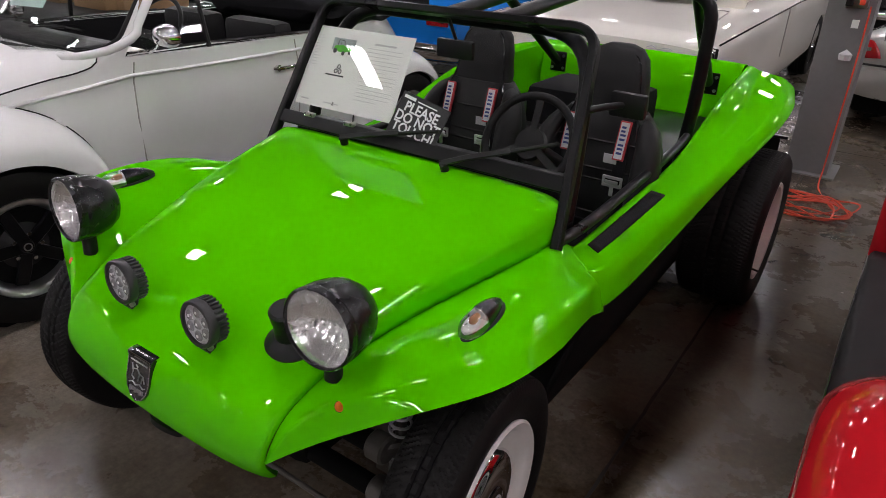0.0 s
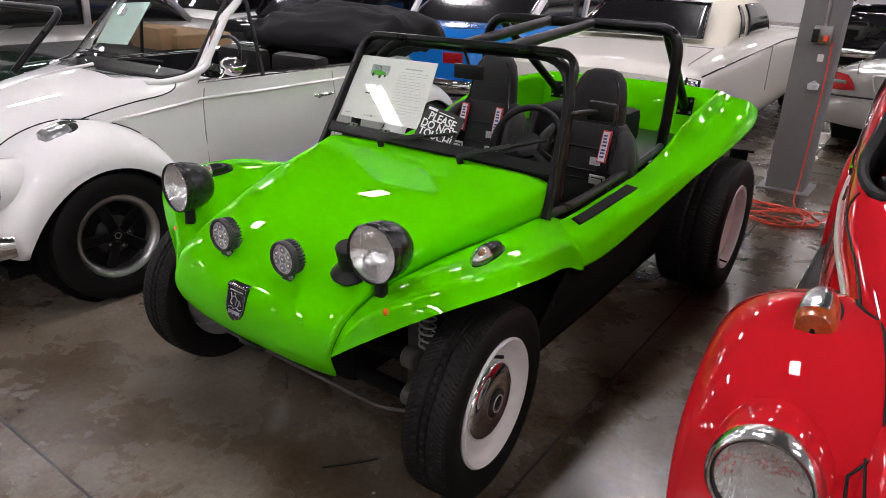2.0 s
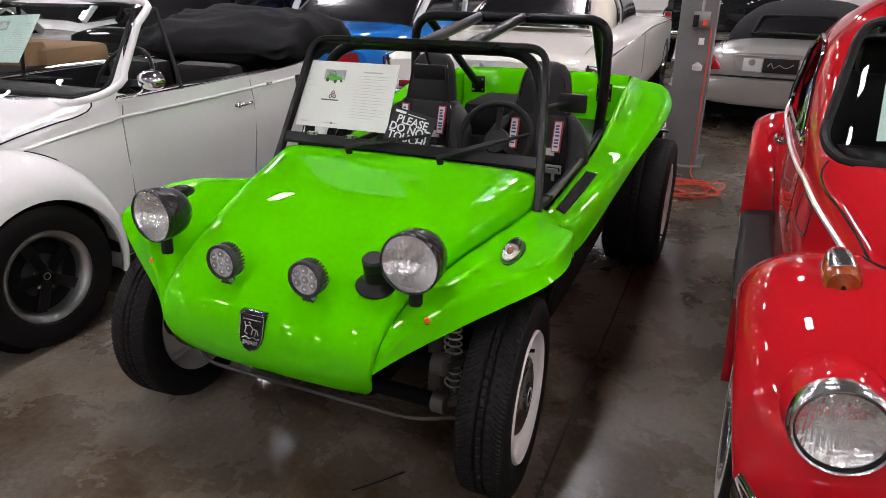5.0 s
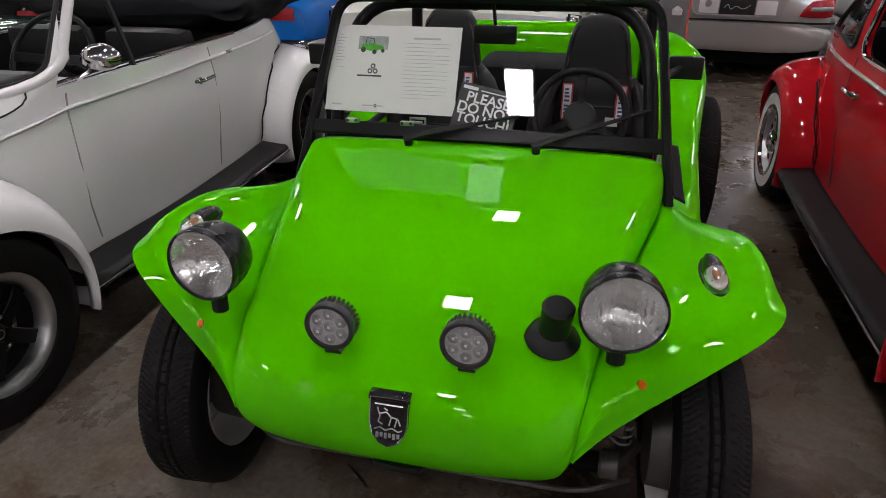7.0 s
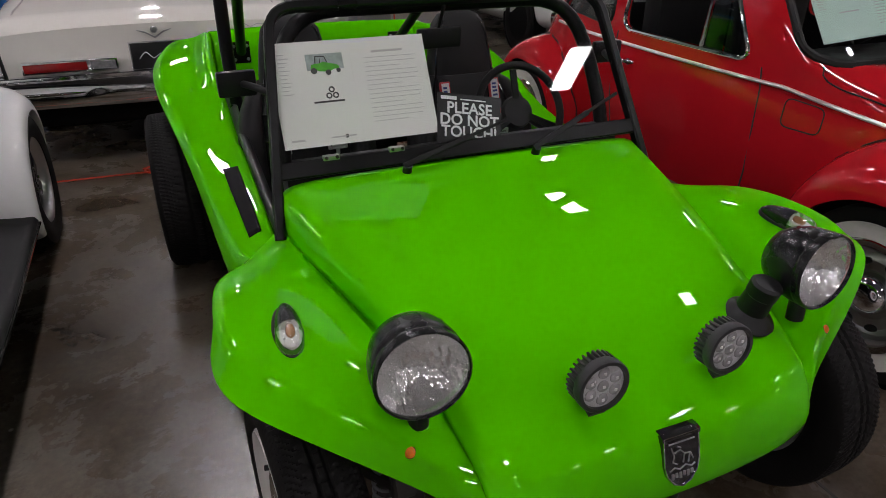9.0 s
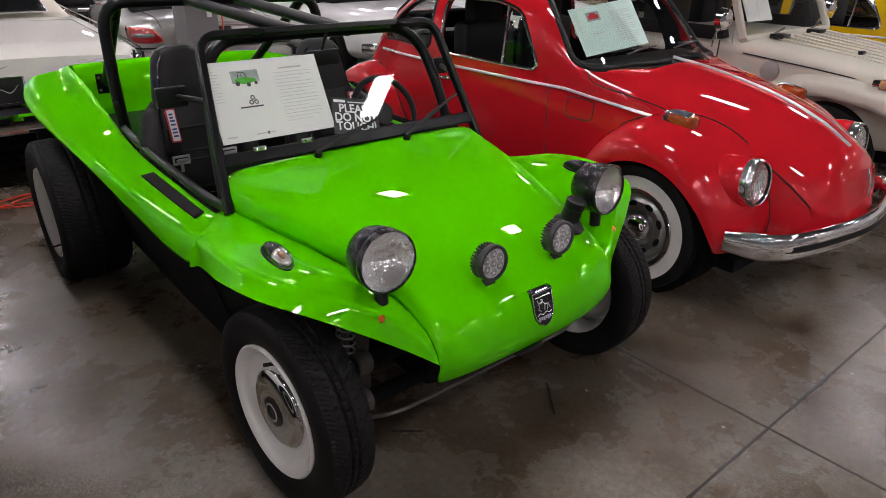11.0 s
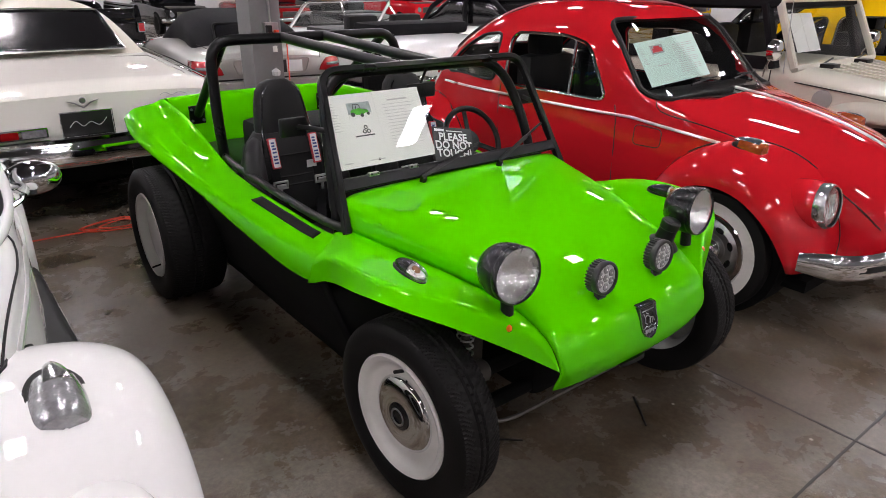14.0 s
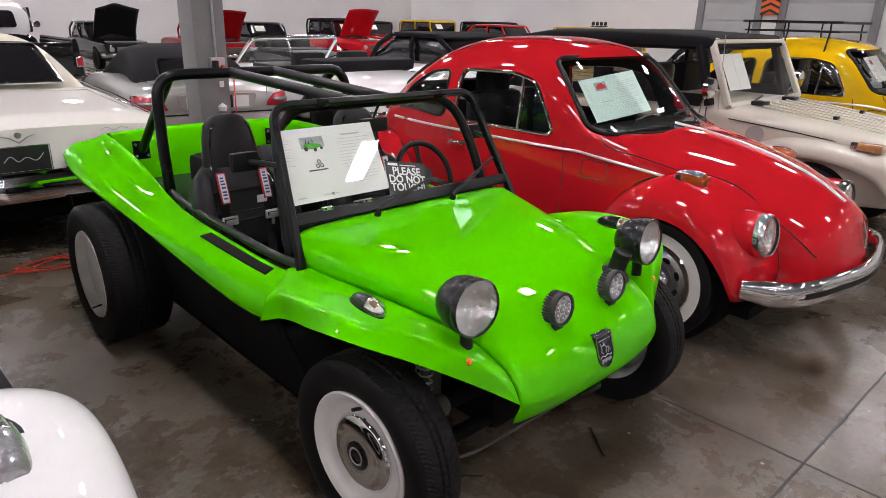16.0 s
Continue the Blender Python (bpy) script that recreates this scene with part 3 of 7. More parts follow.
def build_doors():
    """Overhead doors with grey frames in the east wall, and a striped sign."""
    x = EAST - 0.02
    for i, (y0, y1) in enumerate(((9.1, 10.9), (5.6, 8.1))):
        d = thing(f"door_{i + 1}", "light grey panelled overhead door in a dark grey frame", "overhead door", pose(x, 0, 0), kind="structure")
        for k in range(6):
            part("panel", box(-0.05, 0.0, y0, y1, 0.05 + 0.55 * k, 0.59 + 0.55 * k, 0.01), DOOR_GREY, d)
        for yy in (y0 - 0.12, y1 + 0.12):
            part("jamb", box(-0.12, 0.0, yy - 0.12, yy + 0.12, 0, CEIL - 0.3, 0.005), COLUMN_GREY, d)
    s = thing("hazard_sign", "orange square sign with black diagonal stripes on the wall", "sign", pose(x - 0.14, 8.6, 2.25))
    part("plate", box(-0.02, 0.0, -0.3, 0.3, -0.35, 0.35, 0.004), HAZARD_ORANGE, s)
    for k in range(4):
        z = -0.3 + 0.2 * k
        part("stripe", prism([(-0.3, z), (0.0, z + 0.14), (0.3, z), (0.3, z - 0.08), (0.0, z + 0.06), (-0.3, z - 0.08)] if k < 3 else [(-0.3, z), (0.0, z + 0.05), (0.3, z), (0.3, z - 0.08), (-0.3, z - 0.08)], "x", -0.025, -0.0205), SIGN_BLACK, s)


build_hall()
build_lamps()
build_column()
build_cord()
build_floor_bits()
build_doors()


# ---- the dune buggy: nose towards -y, middle line on x = 0 ----
SIDES = (1, -1)


def sided(bm, s):
    return bm if s > 0 else flip_x(bm)


def superellipse(a, n):
    return abs(math.sin(a)) ** (2 / n) * (1 if math.sin(a) >= 0 else -1), abs(math.cos(a)) ** (2 / n)


# hood stations: middle y, z; edge x, y, z; squareness
HOOD = [(0.105, 0.385, 0.29, 0.13, 0.365, 2.2), (0.04, 0.43, 0.345, 0.08, 0.43, 2.3), (0.0, 0.52, 0.372, 0.04, 0.52, 2.4), (0.033, 0.625, 0.386, 0.078, 0.60, 2.4),
        (0.15, 0.70, 0.402, 0.17, 0.655, 2.8), (0.25, 0.751, 0.417, 0.265, 0.678, 3.3), (0.36, 0.783, 0.435, 0.36, 0.693, 4.1), (0.50, 0.805, 0.464, 0.49, 0.708, 5.4), (0.68, 0.8295, 0.508, 0.65, 0.726, 7.2), (0.82, 0.846, 0.54, 0.79, 0.735, 9.0), (0.955, 0.860, 0.563, 0.925, 0.742, 11.0)]


def hood_share(k, n, u=0.0):
    """Height across the hood, 1 in the middle and 0 at the edge, with a little crown."""
    return max(0.0, 1 - k**n) ** (1 / n) * (1 - 0.06 * k * k)


def hood_stations(n=64):
    """Stations along the hood, closely set at the nose, with one gentle curve behind it."""
    p = spl([q[:5] for q in HOOD], 400)
    sq = np.interp(p[:, 0], [h[0] for h in HOOD[2:]], [h[5] for h in HOOD[2:]])
    p = np.c_[p, np.where(np.arange(400) < np.argmin(p[:, 0]), 2.35, sq)]
    back = (p[:, 0] > 0.16) & (np.arange(400) > np.argmin(p[:, 0]))
    w = np.clip((p[:, 0] - 0.18) / 0.16, 0, 1) ** 2 * back
    for k in (1, 2, 3, 4, 5):
        low = np.polyval(np.polyfit(p[back, 0], p[back, k], 3), p[:, 0])
        p[:, k] += (low - p[:, k]) * w
    d = np.r_[0, np.cumsum(np.linalg.norm(np.diff(p[:, :5], axis=0), axis=1))]
    t = np.linspace(0, d[-1], n)
    return np.stack([np.interp(t, d, p[:, k]) for k in range(6)], 1)


def buggy_hood():
    rows = []
    for yc, zc, xe, ye, ze, n in hood_stations():
        half = []
        for k in 1 - (1 - np.linspace(0, 1, 120)) ** 3:
            c = hood_share(k, n)
            half.append((xe * k, ye + (yc - ye) * c, ze + (zc - ze) * c))
        half = np.array(half)
        d = np.r_[0, np.cumsum(np.linalg.norm(np.diff(half, axis=0), axis=1))]
        w = np.linspace(0, d[-1], 34)
        half = [tuple(np.interp(w, d, half[:, a])[i] for a in range(3)) for i in range(34)]
        rows.append([(-x, y, z) for x, y, z in reversed(half[1:])] + half)
    p = np.array(rows, float)
    q = relaxed(rows, 3, 2)
    q[:, 0], q[:, -1] = p[:, 0], p[:, -1]
    return grid(p + (q - p) * np.clip((np.arange(64) - 22) / 10, 0, 1)[:, None, None])


def hood_z(x, y):
    """Height of the hood over a spot."""
    best = min(hood_stations()[18:], key=lambda q: abs(q[0] - y))
    return best[4] + (best[1] - best[4]) * hood_share(min(1, abs(x / best[2])), best[5])


def by_length(rail, n, power=1.4):
    """Points of a rail at set shares of its length in y, closer at the front."""
    p = spl(rail, 400)
    y = p[0, 1] + (p[-1, 1] - p[0, 1]) * np.linspace(0, 1, n) ** power
    order = np.maximum.accumulate(p[:, 1])
    return np.stack([np.interp(y, order + np.arange(400) * 1e-9, p[:, a]) for a in range(3)], 1)


def buggy_fender():
    """Flat-topped wing with an eased ridge and a steep outer face down to the lip."""
    inner = by_length([(h[2], h[3], h[4]) for h in HOOD[2:]] + [(0.582, 0.985, 0.708)], 52)
    ridge = by_length([(0.375, 0.037, 0.5185), (0.445, 0.098, 0.632), (0.585, 0.20, 0.727), (0.690, 0.28, 0.770), (0.745, 0.36, 0.787), (0.764, 0.46, 0.790), (0.768, 0.56, 0.784), (0.764, 0.65, 0.771), (0.748, 0.73, 0.750), (0.722, 0.81, 0.715), (0.700, 0.89, 0.670), (0.682, 0.975, 0.628)], 52)
    edge = by_length([(0.376, 0.036, 0.516), (0.455, 0.10, 0.567), (0.570, 0.15, 0.640), (0.668, 0.20, 0.697), (0.745, 0.25, 0.734), (0.780, 0.31, 0.746), (0.790, 0.39, 0.740), (0.786, 0.50, 0.718), (0.766, 0.63, 0.688), (0.745, 0.74, 0.652), (0.722, 0.83, 0.612), (0.708, 0.90, 0.576), (0.702, 0.975, 0.545)], 52)
    rows = []
    for a, b, c in zip(inner, ridge, edge):
        a, b, c = Vector(a), Vector(b), Vector(c)
        k1, k2 = min(0.035, (b - a).length * 0.4), min(0.022, (c - b).length * 0.45)
        p, q = b + (a - b).normalized() * k1, b + (c - b).normalized() * k2
        flat = [a.lerp(p, u) + Vector((0, 0, 0.022 * math.sin(math.pi * u) * min(1, (p - a).length / 0.25) ** 2)) for u in np.linspace(0, 1, 14)]
        turn = [(1 - u) ** 2 * p + 2 * u * (1 - u) * b + u * u * q for u in np.linspace(0, 1, 9)[1:]]
        rows.append(flat + turn + [q.lerp(c, u) for u in (0.35, 0.7, 1.0)] + [c + Vector((-0.012, 0.012, -0.005))])
    return grid(relaxed(rows, 4))


TOP = [(0.585, 0.90, 0.72), (0.578, 1.05, 0.703), (0.572, 1.35, 0.705), (0.572, 1.66, 0.712), (0.572, 1.95, 0.732), (0.58, 2.15, 0.80), (0.585, 2.4, 0.890), (0.572, 2.7, 0.925), (0.545, 2.97, 0.925)]


SIDE_Y = np.linspace(0.90, 2.97, 70)


def rail(pts):
    """x and z of a rail of the flank at every length, eased."""
    fx, fz = fn(*[(y, x) for x, y, z in pts]), fn(*[(y, z) for x, y, z in pts])
    p = np.array([(fx(y), fz(y)) for y in SIDE_Y])
    for _ in range(16):
        p[1:-1] = 0.25 * p[:-2] + 0.5 * p[1:-1] + 0.25 * p[2:]
    return p


SIDE_TOP = rail(TOP)
SIDE_LEDGE = rail([(0.665, 0.90, 0.672), (0.672, 1.05, 0.670), (0.690, 1.35, 0.687), (0.700, 1.66, 0.704), (0.688, 1.95, 0.728), (0.668, 2.15, 0.765), (0.662, 2.4, 0.822), (0.635, 2.7, 0.878), (0.60, 2.97, 0.902)])


def on_ledge(k, y, lift=0.0):
    """A point of the step ledge, k of the way from its inner to its outer side."""
    v = [np.interp(y, SIDE_Y, r[:, a]) for r in (SIDE_TOP, SIDE_LEDGE) for a in (0, 1)]
    return v[0] + 0.022 + (v[2] - v[0] - 0.022) * k, y, v[1] - 0.002 + (v[3] - v[1] + 0.002) * k + lift


def buggy_side():
    """Flank from the cockpit rim over the step ledge to the rolled lip, rising into the rear wing."""
    crest = rail([(0.685, 0.90, 0.640), (0.700, 1.1, 0.640), (0.716, 1.35, 0.663), (0.735, 1.66, 0.692), (0.748, 1.95, 0.733), (0.765, 2.15, 0.775), (0.795, 2.4, 0.825), (0.795, 2.65, 0.862), (0.72, 2.97, 0.885)])
    outer = rail([(0.697, 0.90, 0.592), (0.712, 1.1, 0.575), (0.728, 1.35, 0.600), (0.748, 1.66, 0.638), (0.778, 1.95, 0.702), (0.806, 2.15, 0.745), (0.84, 2.4, 0.785), (0.845, 2.65, 0.815), (0.78, 2.97, 0.842)])
    edge = rail([(0.700, 0.90, 0.560), (0.708, 1.1, 0.538), (0.722, 1.34, 0.566), (0.740, 1.58, 0.602), (0.765, 1.8, 0.652), (0.79, 2.0, 0.697), (0.82, 2.3, 0.742), (0.83, 2.6, 0.782), (0.785, 2.97, 0.815)])
    rows = []
    for i, y in enumerate(SIDE_Y):
        t, l, c, o, e = (Vector((r[i][0], y, r[i][1])) for r in (SIDE_TOP, SIDE_LEDGE, crest, outer, edge))
        pts = [t + Vector((-0.014, 0, -0.03)), t, t + Vector((0.022, 0, -0.002)), l, c, o, e, e + Vector((-0.014, 0, -0.004))]
        fine = []
        for p, q in zip(pts, pts[1:]):
            n = max(3, int((q - p).length / 0.009))
            fine += [p.lerp(q, k / n) for k in range(n)]
        fine.append(pts[-1])
        d = np.r_[0, np.cumsum([(q - p).length for p, q in zip(fine, fine[1:])])]
        w = np.linspace(0, d[-1], 44)
        fine = np.array([tuple(p) for p in fine])
        rows.append(np.stack([np.interp(w, d, fine[:, k]) for k in range(3)], 1))
    rows = relaxed(rows, 6, 9)
    rows[:, :, 0] -= np.clip((1.0 - SIDE_Y) / 0.1, 0, 1)[:, None] * 0.016
    rows[:, 22:, 2] += (np.clip((1.0 - SIDE_Y) / 0.1, 0, 1) * 0.02)[:, None]
    bm = grid(rows)
    deep = [(x - 0.03, y, 0.36 if y > 1.2 else z - 0.06) for x, y, z in TOP]
    join(bm, loft([deep, [(x - 0.014, y, z - 0.03) for x, y, z in TOP]], 60, 8))
    return bm


def buggy_rear():
    """Back panel with its rolled rim, seen from inside and outside."""
    def across(y, z, x, bow):
        return [(-x, y, z), (-x * 0.6, y + bow * 0.75, z), (0, y + bow, z), (x * 0.6, y + bow * 0.75, z), (x, y, z)]
    return loft([across(2.86, 0.62, 0.525, 0.06), across(2.92, 0.90, 0.535, 0.07), across(2.96, 0.925, 0.54, 0.07), across(3.0, 0.90, 0.55, 0.07), across(3.02, 0.62, 0.58, 0.07)], 30, 22)


def cylinder_at(centre, axis, r, h, steps=24, bevel=0.15, bm=None):
    """A disc or post with eased rims, from its base along an axis."""
    e = bevel * min(r, h)
    b = lathe([(0, 0), (r - e, 0), (r, e), (r, h - e), (r - e, h), (0, h)], steps, "z")
    q = Vector((0, 0, 1)).rotation_difference(Vector(axis)).to_matrix().to_4x4()
    b.transform(Matrix.Translation(centre) @ q)
    return join(bm, b) if bm else b


def bullet_headlight(parent, centre, turn):
    """Black bullet pod on a stalk; face towards -y in its own frame."""
    h = part("headlight", lathe([(0.0915, -0.002), (0.0945, 0.002), (0.095, 0.012), (0.0935, 0.014), (0.0935, 0.018), (0.095, 0.02), (0.0945, 0.04), (0.091, 0.07), (0.082, 0.102), (0.064, 0.13), (0.036, 0.147), (0.0, 0.152)], 56), BLACK_SATIN, parent, "satin black bullet-shaped headlight pod")
    h.matrix_basis = Matrix.Translation(centre) @ turn @ Matrix.Diagonal((0.90, 0.84, 0.90, 1))
    part("rim", lathe([(0.0925, 0.004), (0.096, 0.002), (0.096, -0.008), (0.0925, -0.012), (0.0895, -0.010), (0.0895, -0.002)], 56), BLACK_SATIN, h)
    part("reflector", lathe([(0.0, 0.075), (0.015, 0.073), (0.035, 0.062), (0.058, 0.043), (0.076, 0.021), (0.0895, -0.003)], 48), REFLECTOR, h, "silvery reflector bowl")
    ln = part("lens", lathe([(0.0, -0.026), (0.03, -0.0245), (0.06, -0.019), (0.08, -0.011), (0.09, -0.004)], 48), LENS_GLASS, h, "clear fluted lens")
    ln.visible_shadow = False
    part("stalk", tube([(0, 0.05, -0.085), (0, 0.05, -0.15)], 0.022, 14), BLACK_PLASTIC, h)
    return h


def led_fog_light(parent, centre, turn):
    """Flat round work light with finned back and a lit-looking clear face."""
    f = part("fog_light", lathe([(0.0, 0.030), (0.040, 0.030), (0.046, 0.024), (0.048, 0.004), (0.0525, 0.002), (0.0545, -0.004), (0.0545, -0.017), (0.052, -0.020), (0.0455, -0.020), (0.044, -0.012), (0.0, -0.012)], 48), CHARCOAL, parent, "round charcoal work light with LED optics")
    f.matrix_basis = Matrix.Translation(centre) @ turn
    fin = None
    for i in range(30):
        m = Matrix.Rotation(2 * math.pi * i / 30, 4, "Y")
        if fin is None:
            fin = part("cooling_fin", box(-0.0022, 0.0022, 0.001, 0.026, 0.044, 0.0535, 0.001), CHARCOAL, f)
        else:
            o = new("cooling_fin", fin.data)
            o.parent, o.matrix_basis = f, m
    part("led_panel", lathe([(0.0, -0.0135), (0.0445, -0.0135)], 32), LED_PANEL, f, "grey panel behind the optics")
    for x, z in ((-0.026, 0.013), (-0.026, -0.013), (0.0, 0.028), (0.0, 0.0), (0.0, -0.028), (0.026, 0.013), (0.026, -0.013)):
        part("led_optic", lathe([(0.0, -0.0165), (0.005, -0.0175), (0.0115, -0.0155), (0.0125, -0.0135)], 16, "y", None, (x, 0, z)), LED_CHIP, f)
        part("led_chip", box(x - 0.0028, x + 0.0028, -0.0186, -0.0168, z - 0.0028, z + 0.0028, 0.0006), SIGN_WHITE, f)
    part("lens", lathe([(0.0, -0.0192), (0.0455, -0.0192)], 32), LENS_GLASS, f)
    part("bracket", bar([(0, 0.014, -0.046), (0, 0.012, -0.060), (0, -0.004, -0.068)], 0.036, 0.008, (0, 1, 0.2)), CHARCOAL, f)
    part("bolt", cylinder_at((0.016, 0.004, -0.057), (0.4, -1, 0), 0.0065, 0.009), STEEL, f)
    return f


def turn_signal(parent, s):
    """Teardrop lamp on a fender: black pointed cap behind, clear lens over an amber bulb in front."""
    def drop(y0, y1, grow=0.0, n=16):
        rows = []
        for i in range(n):
            y = y0 + (y1 - y0) * i / (n - 1)
            u = min(1.0, max(0.0, (y + 0.070) / 0.162))
            w = (0.0265 + grow) * max(0.02, (1 - abs(1 - 2 * u ** 0.62) ** 2.3)) ** 0.6
            h = (0.038 + grow) * max(0.03, (1 - abs(1 - 2 * u ** 0.55) ** 2.6)) ** 0.6
            rows.append([(w * superellipse(a, 2.3)[0], y, -0.008 if abs(a) > math.pi / 2 else -0.008 + h * superellipse(a, 2.0)[1]) for a in np.linspace(-math.pi, math.pi, 29)[:-1]])
        return capped(rows)
    base = part("turn_signal", drop(-0.008, 0.092), BLACK_SATIN, parent, "black teardrop turn signal with clear lens and amber bulb")
    base.matrix_basis = Matrix.Translation((s * 0.642, 0.405, 0.785)) @ Euler((radians(3), radians(-s * 8), radians(s * 4))).to_matrix().to_4x4()
    ln = part("lens", drop(-0.070, -0.0085), SIGNAL_GLASS, base, "ribbed clear lens")
    ln.visible_shadow = False
    part("bulb", capped([[(r * math.cos(a), y, 0.012 + r * math.sin(a)) for a in np.linspace(0, 2 * math.pi, 15)[:-1]] for y, r in ((-0.040, 0.002), (-0.037, 0.006), (-0.031, 0.009), (-0.022, 0.0095), (-0.0095, 0.008))]), AMBER, base, "amber bulb cover")
    part("backing", cylinder_at((0, -0.010, 0.008), (0, 1, 0), 0.019, 0.0015), SILVER_BOWL, base)
    part("bowl", capped([[(w * math.cos(a), y, 0.002 + 0.004 * math.sin(a)) for a in np.linspace(0, 2 * math.pi, 17)[:-1]] for y, w in ((-0.064, 0.004), (-0.058, 0.012), (-0.045, 0.019), (-0.03, 0.0225), (-0.010, 0.0245))]), SILVER_BOWL, base, "silver lamp floor")
    part("gasket", capped([[(k * 0.030 * math.cos(a), 0.010 + k * (0.084 if math.sin(a) > 0 else 0.083) * math.sin(a), z) for a in np.linspace(0, 2 * math.pi, 33)[:-1]] for k, z in ((1.0, -0.03), (1.0, -0.010), (0.93, -0.007))]), BLACK_RUBBER, base)


def bucket_seat(parent, x, y):
    """Black high-back seat with headrest, leaning back."""
    def sec(z, w, d, y):
        return [(w * superellipse(a, 3.2)[0], y + d * abs(math.cos(a)) ** (2 / 3.2) * (1 if math.cos(a) > 0 else -1), z) for a in np.linspace(-math.pi, math.pi, 29)[:-1]]
    seat = part("seat", capped([sec(z, w, d, y) for z, w, d, y in ((0.30, 0.22, 0.22, 0.0), (0.33, 0.245, 0.25, 0.0), (0.40, 0.25, 0.26, 0.0), (0.44, 0.235, 0.24, 0.0), (0.455, 0.2, 0.2, 0.0))]), SEAT_VINYL, parent, "black fabric bucket seat with high back")
    seat.matrix_basis = pose(x, y, 0.0)
    back = part("backrest", capped([sec(z, w, d, y) for z, w, d, y in ((0.40, 0.20, 0.05, 0.20), (0.43, 0.235, 0.075, 0.205), (0.60, 0.25, 0.08, 0.23), (0.76, 0.235, 0.075, 0.26), (0.84, 0.205, 0.068, 0.278), (0.90, 0.15, 0.055, 0.292))]), SEAT_VINYL, seat)
    part("headrest", capped([sec(z, w, d, y) for z, w, d, y in ((0.86, 0.14, 0.045, 0.285), (0.92, 0.138, 0.055, 0.30), (1.02, 0.122, 0.055, 0.32), (1.08, 0.108, 0.05, 0.33), (1.115, 0.082, 0.038, 0.334), (1.13, 0.045, 0.02, 0.335))]), SEAT_VINYL, back, "rounded headrest")
    for sx in (-1, 1):
        part("side_bolster", capped([[(sx * (bx + r * math.cos(a)), y + 1.5 * r * math.sin(a), z) for a in np.linspace(0, 2 * math.pi, 19)[:-1]] for z, y, bx, r in spl([(0.40, 0.15, 0.20, 0.02), (0.43, 0.135, 0.21, 0.042), (0.55, 0.14, 0.215, 0.052), (0.70, 0.17, 0.21, 0.05), (0.80, 0.21, 0.195, 0.042), (0.865, 0.25, 0.17, 0.028), (0.885, 0.27, 0.155, 0.008)], 18)]), SEAT_VINYL, back, sharp=80)
        part("piping", tube(spl([(sx * 0.175, 0.125, 0.44), (sx * 0.178, 0.118, 0.56), (sx * 0.172, 0.145, 0.70), (sx * 0.158, 0.19, 0.80), (sx * 0.135, 0.236, 0.87), (sx * 0.118, 0.262, 0.93), (sx * 0.106, 0.278, 1.02), (sx * 0.088, 0.292, 1.08), (sx * 0.05, 0.305, 1.11)], 36), 0.0045, 6), BLACK_GLOSS, back)
    for z in (0.50, 0.535, 0.66, 0.70, 0.80):
        yy = 0.142 + (z - 0.5) * 0.18
        part("stitched_seam", tube([(-0.17, yy, z), (0, yy - 0.006, z), (0.17, yy, z)], 0.005, 6), BLACK_RUBBER, back)
    for sx in (-1, 1):
        path = [(sx * 0.10, 0.245, 0.90), (sx * 0.105, 0.21, 0.84), (sx * 0.11, 0.172, 0.70), (sx * 0.10, 0.145, 0.56), (sx * 0.07, 0.08, 0.47)]
        belt = part("shoulder_belt", bar(spl(path, 14), 0.005, 0.045, (1, 0, 0)), BLACK_CANVAS, seat, "black harness strap with printed pad")
        q = Matrix.Translation((sx * 0.105, 0.19, 0.815)) @ Euler((radians(72), 0, 0)).to_matrix().to_4x4()
        part("belt_pad", box(-0.021, 0.021, -0.072, 0.072, -0.004, 0.010, 0.004), LABEL_RED, belt, "red-edged pad", m=q)
        part("pad_label", box(-0.0155, 0.0155, -0.066, 0.066, 0.0102, 0.0118), LABEL_WHITE, belt, "white label with dark bars", m=q)
        for k in (-0.046, -0.03, -0.016, 0.004, 0.02, 0.034, 0.048):
            part("label_bar", box(-0.010, 0.006 if k > 0.03 else 0.010, k - 0.004, k + 0.004, 0.0119, 0.0126), LABEL_BLUE, belt, m=q)
        part("buckle", box(-0.036, 0.036, 0.128, 0.140, 0.655, 0.666, 0.003, box(-0.036, 0.036, 0.128, 0.140, 0.686, 0.696, 0.003, box(-0.038, -0.029, 0.129, 0.139, 0.655, 0.696, 0.003, box(0.029, 0.038, 0.129, 0.139, 0.655, 0.696, 0.003, box(-0.024, 0.024, 0.122, 0.131, 0.668, 0.682, 0.003))))), TRIM, belt, "chrome harness buckle", m=Matrix.Translation((sx * 0.108, 0, 0.0)))
        part("tongue", box(-0.007, 0.007, 0.130, 0.140, 0.62, 0.66, 0.003), TRIM, belt, m=Matrix.Translation((sx * 0.108, 0, 0.0)))
    part("seat_tag", box(0.05, 0.10, 0.168, 0.171, 0.73, 0.765), LABEL_WHITE, back, "small white sewn tag")
    return seat


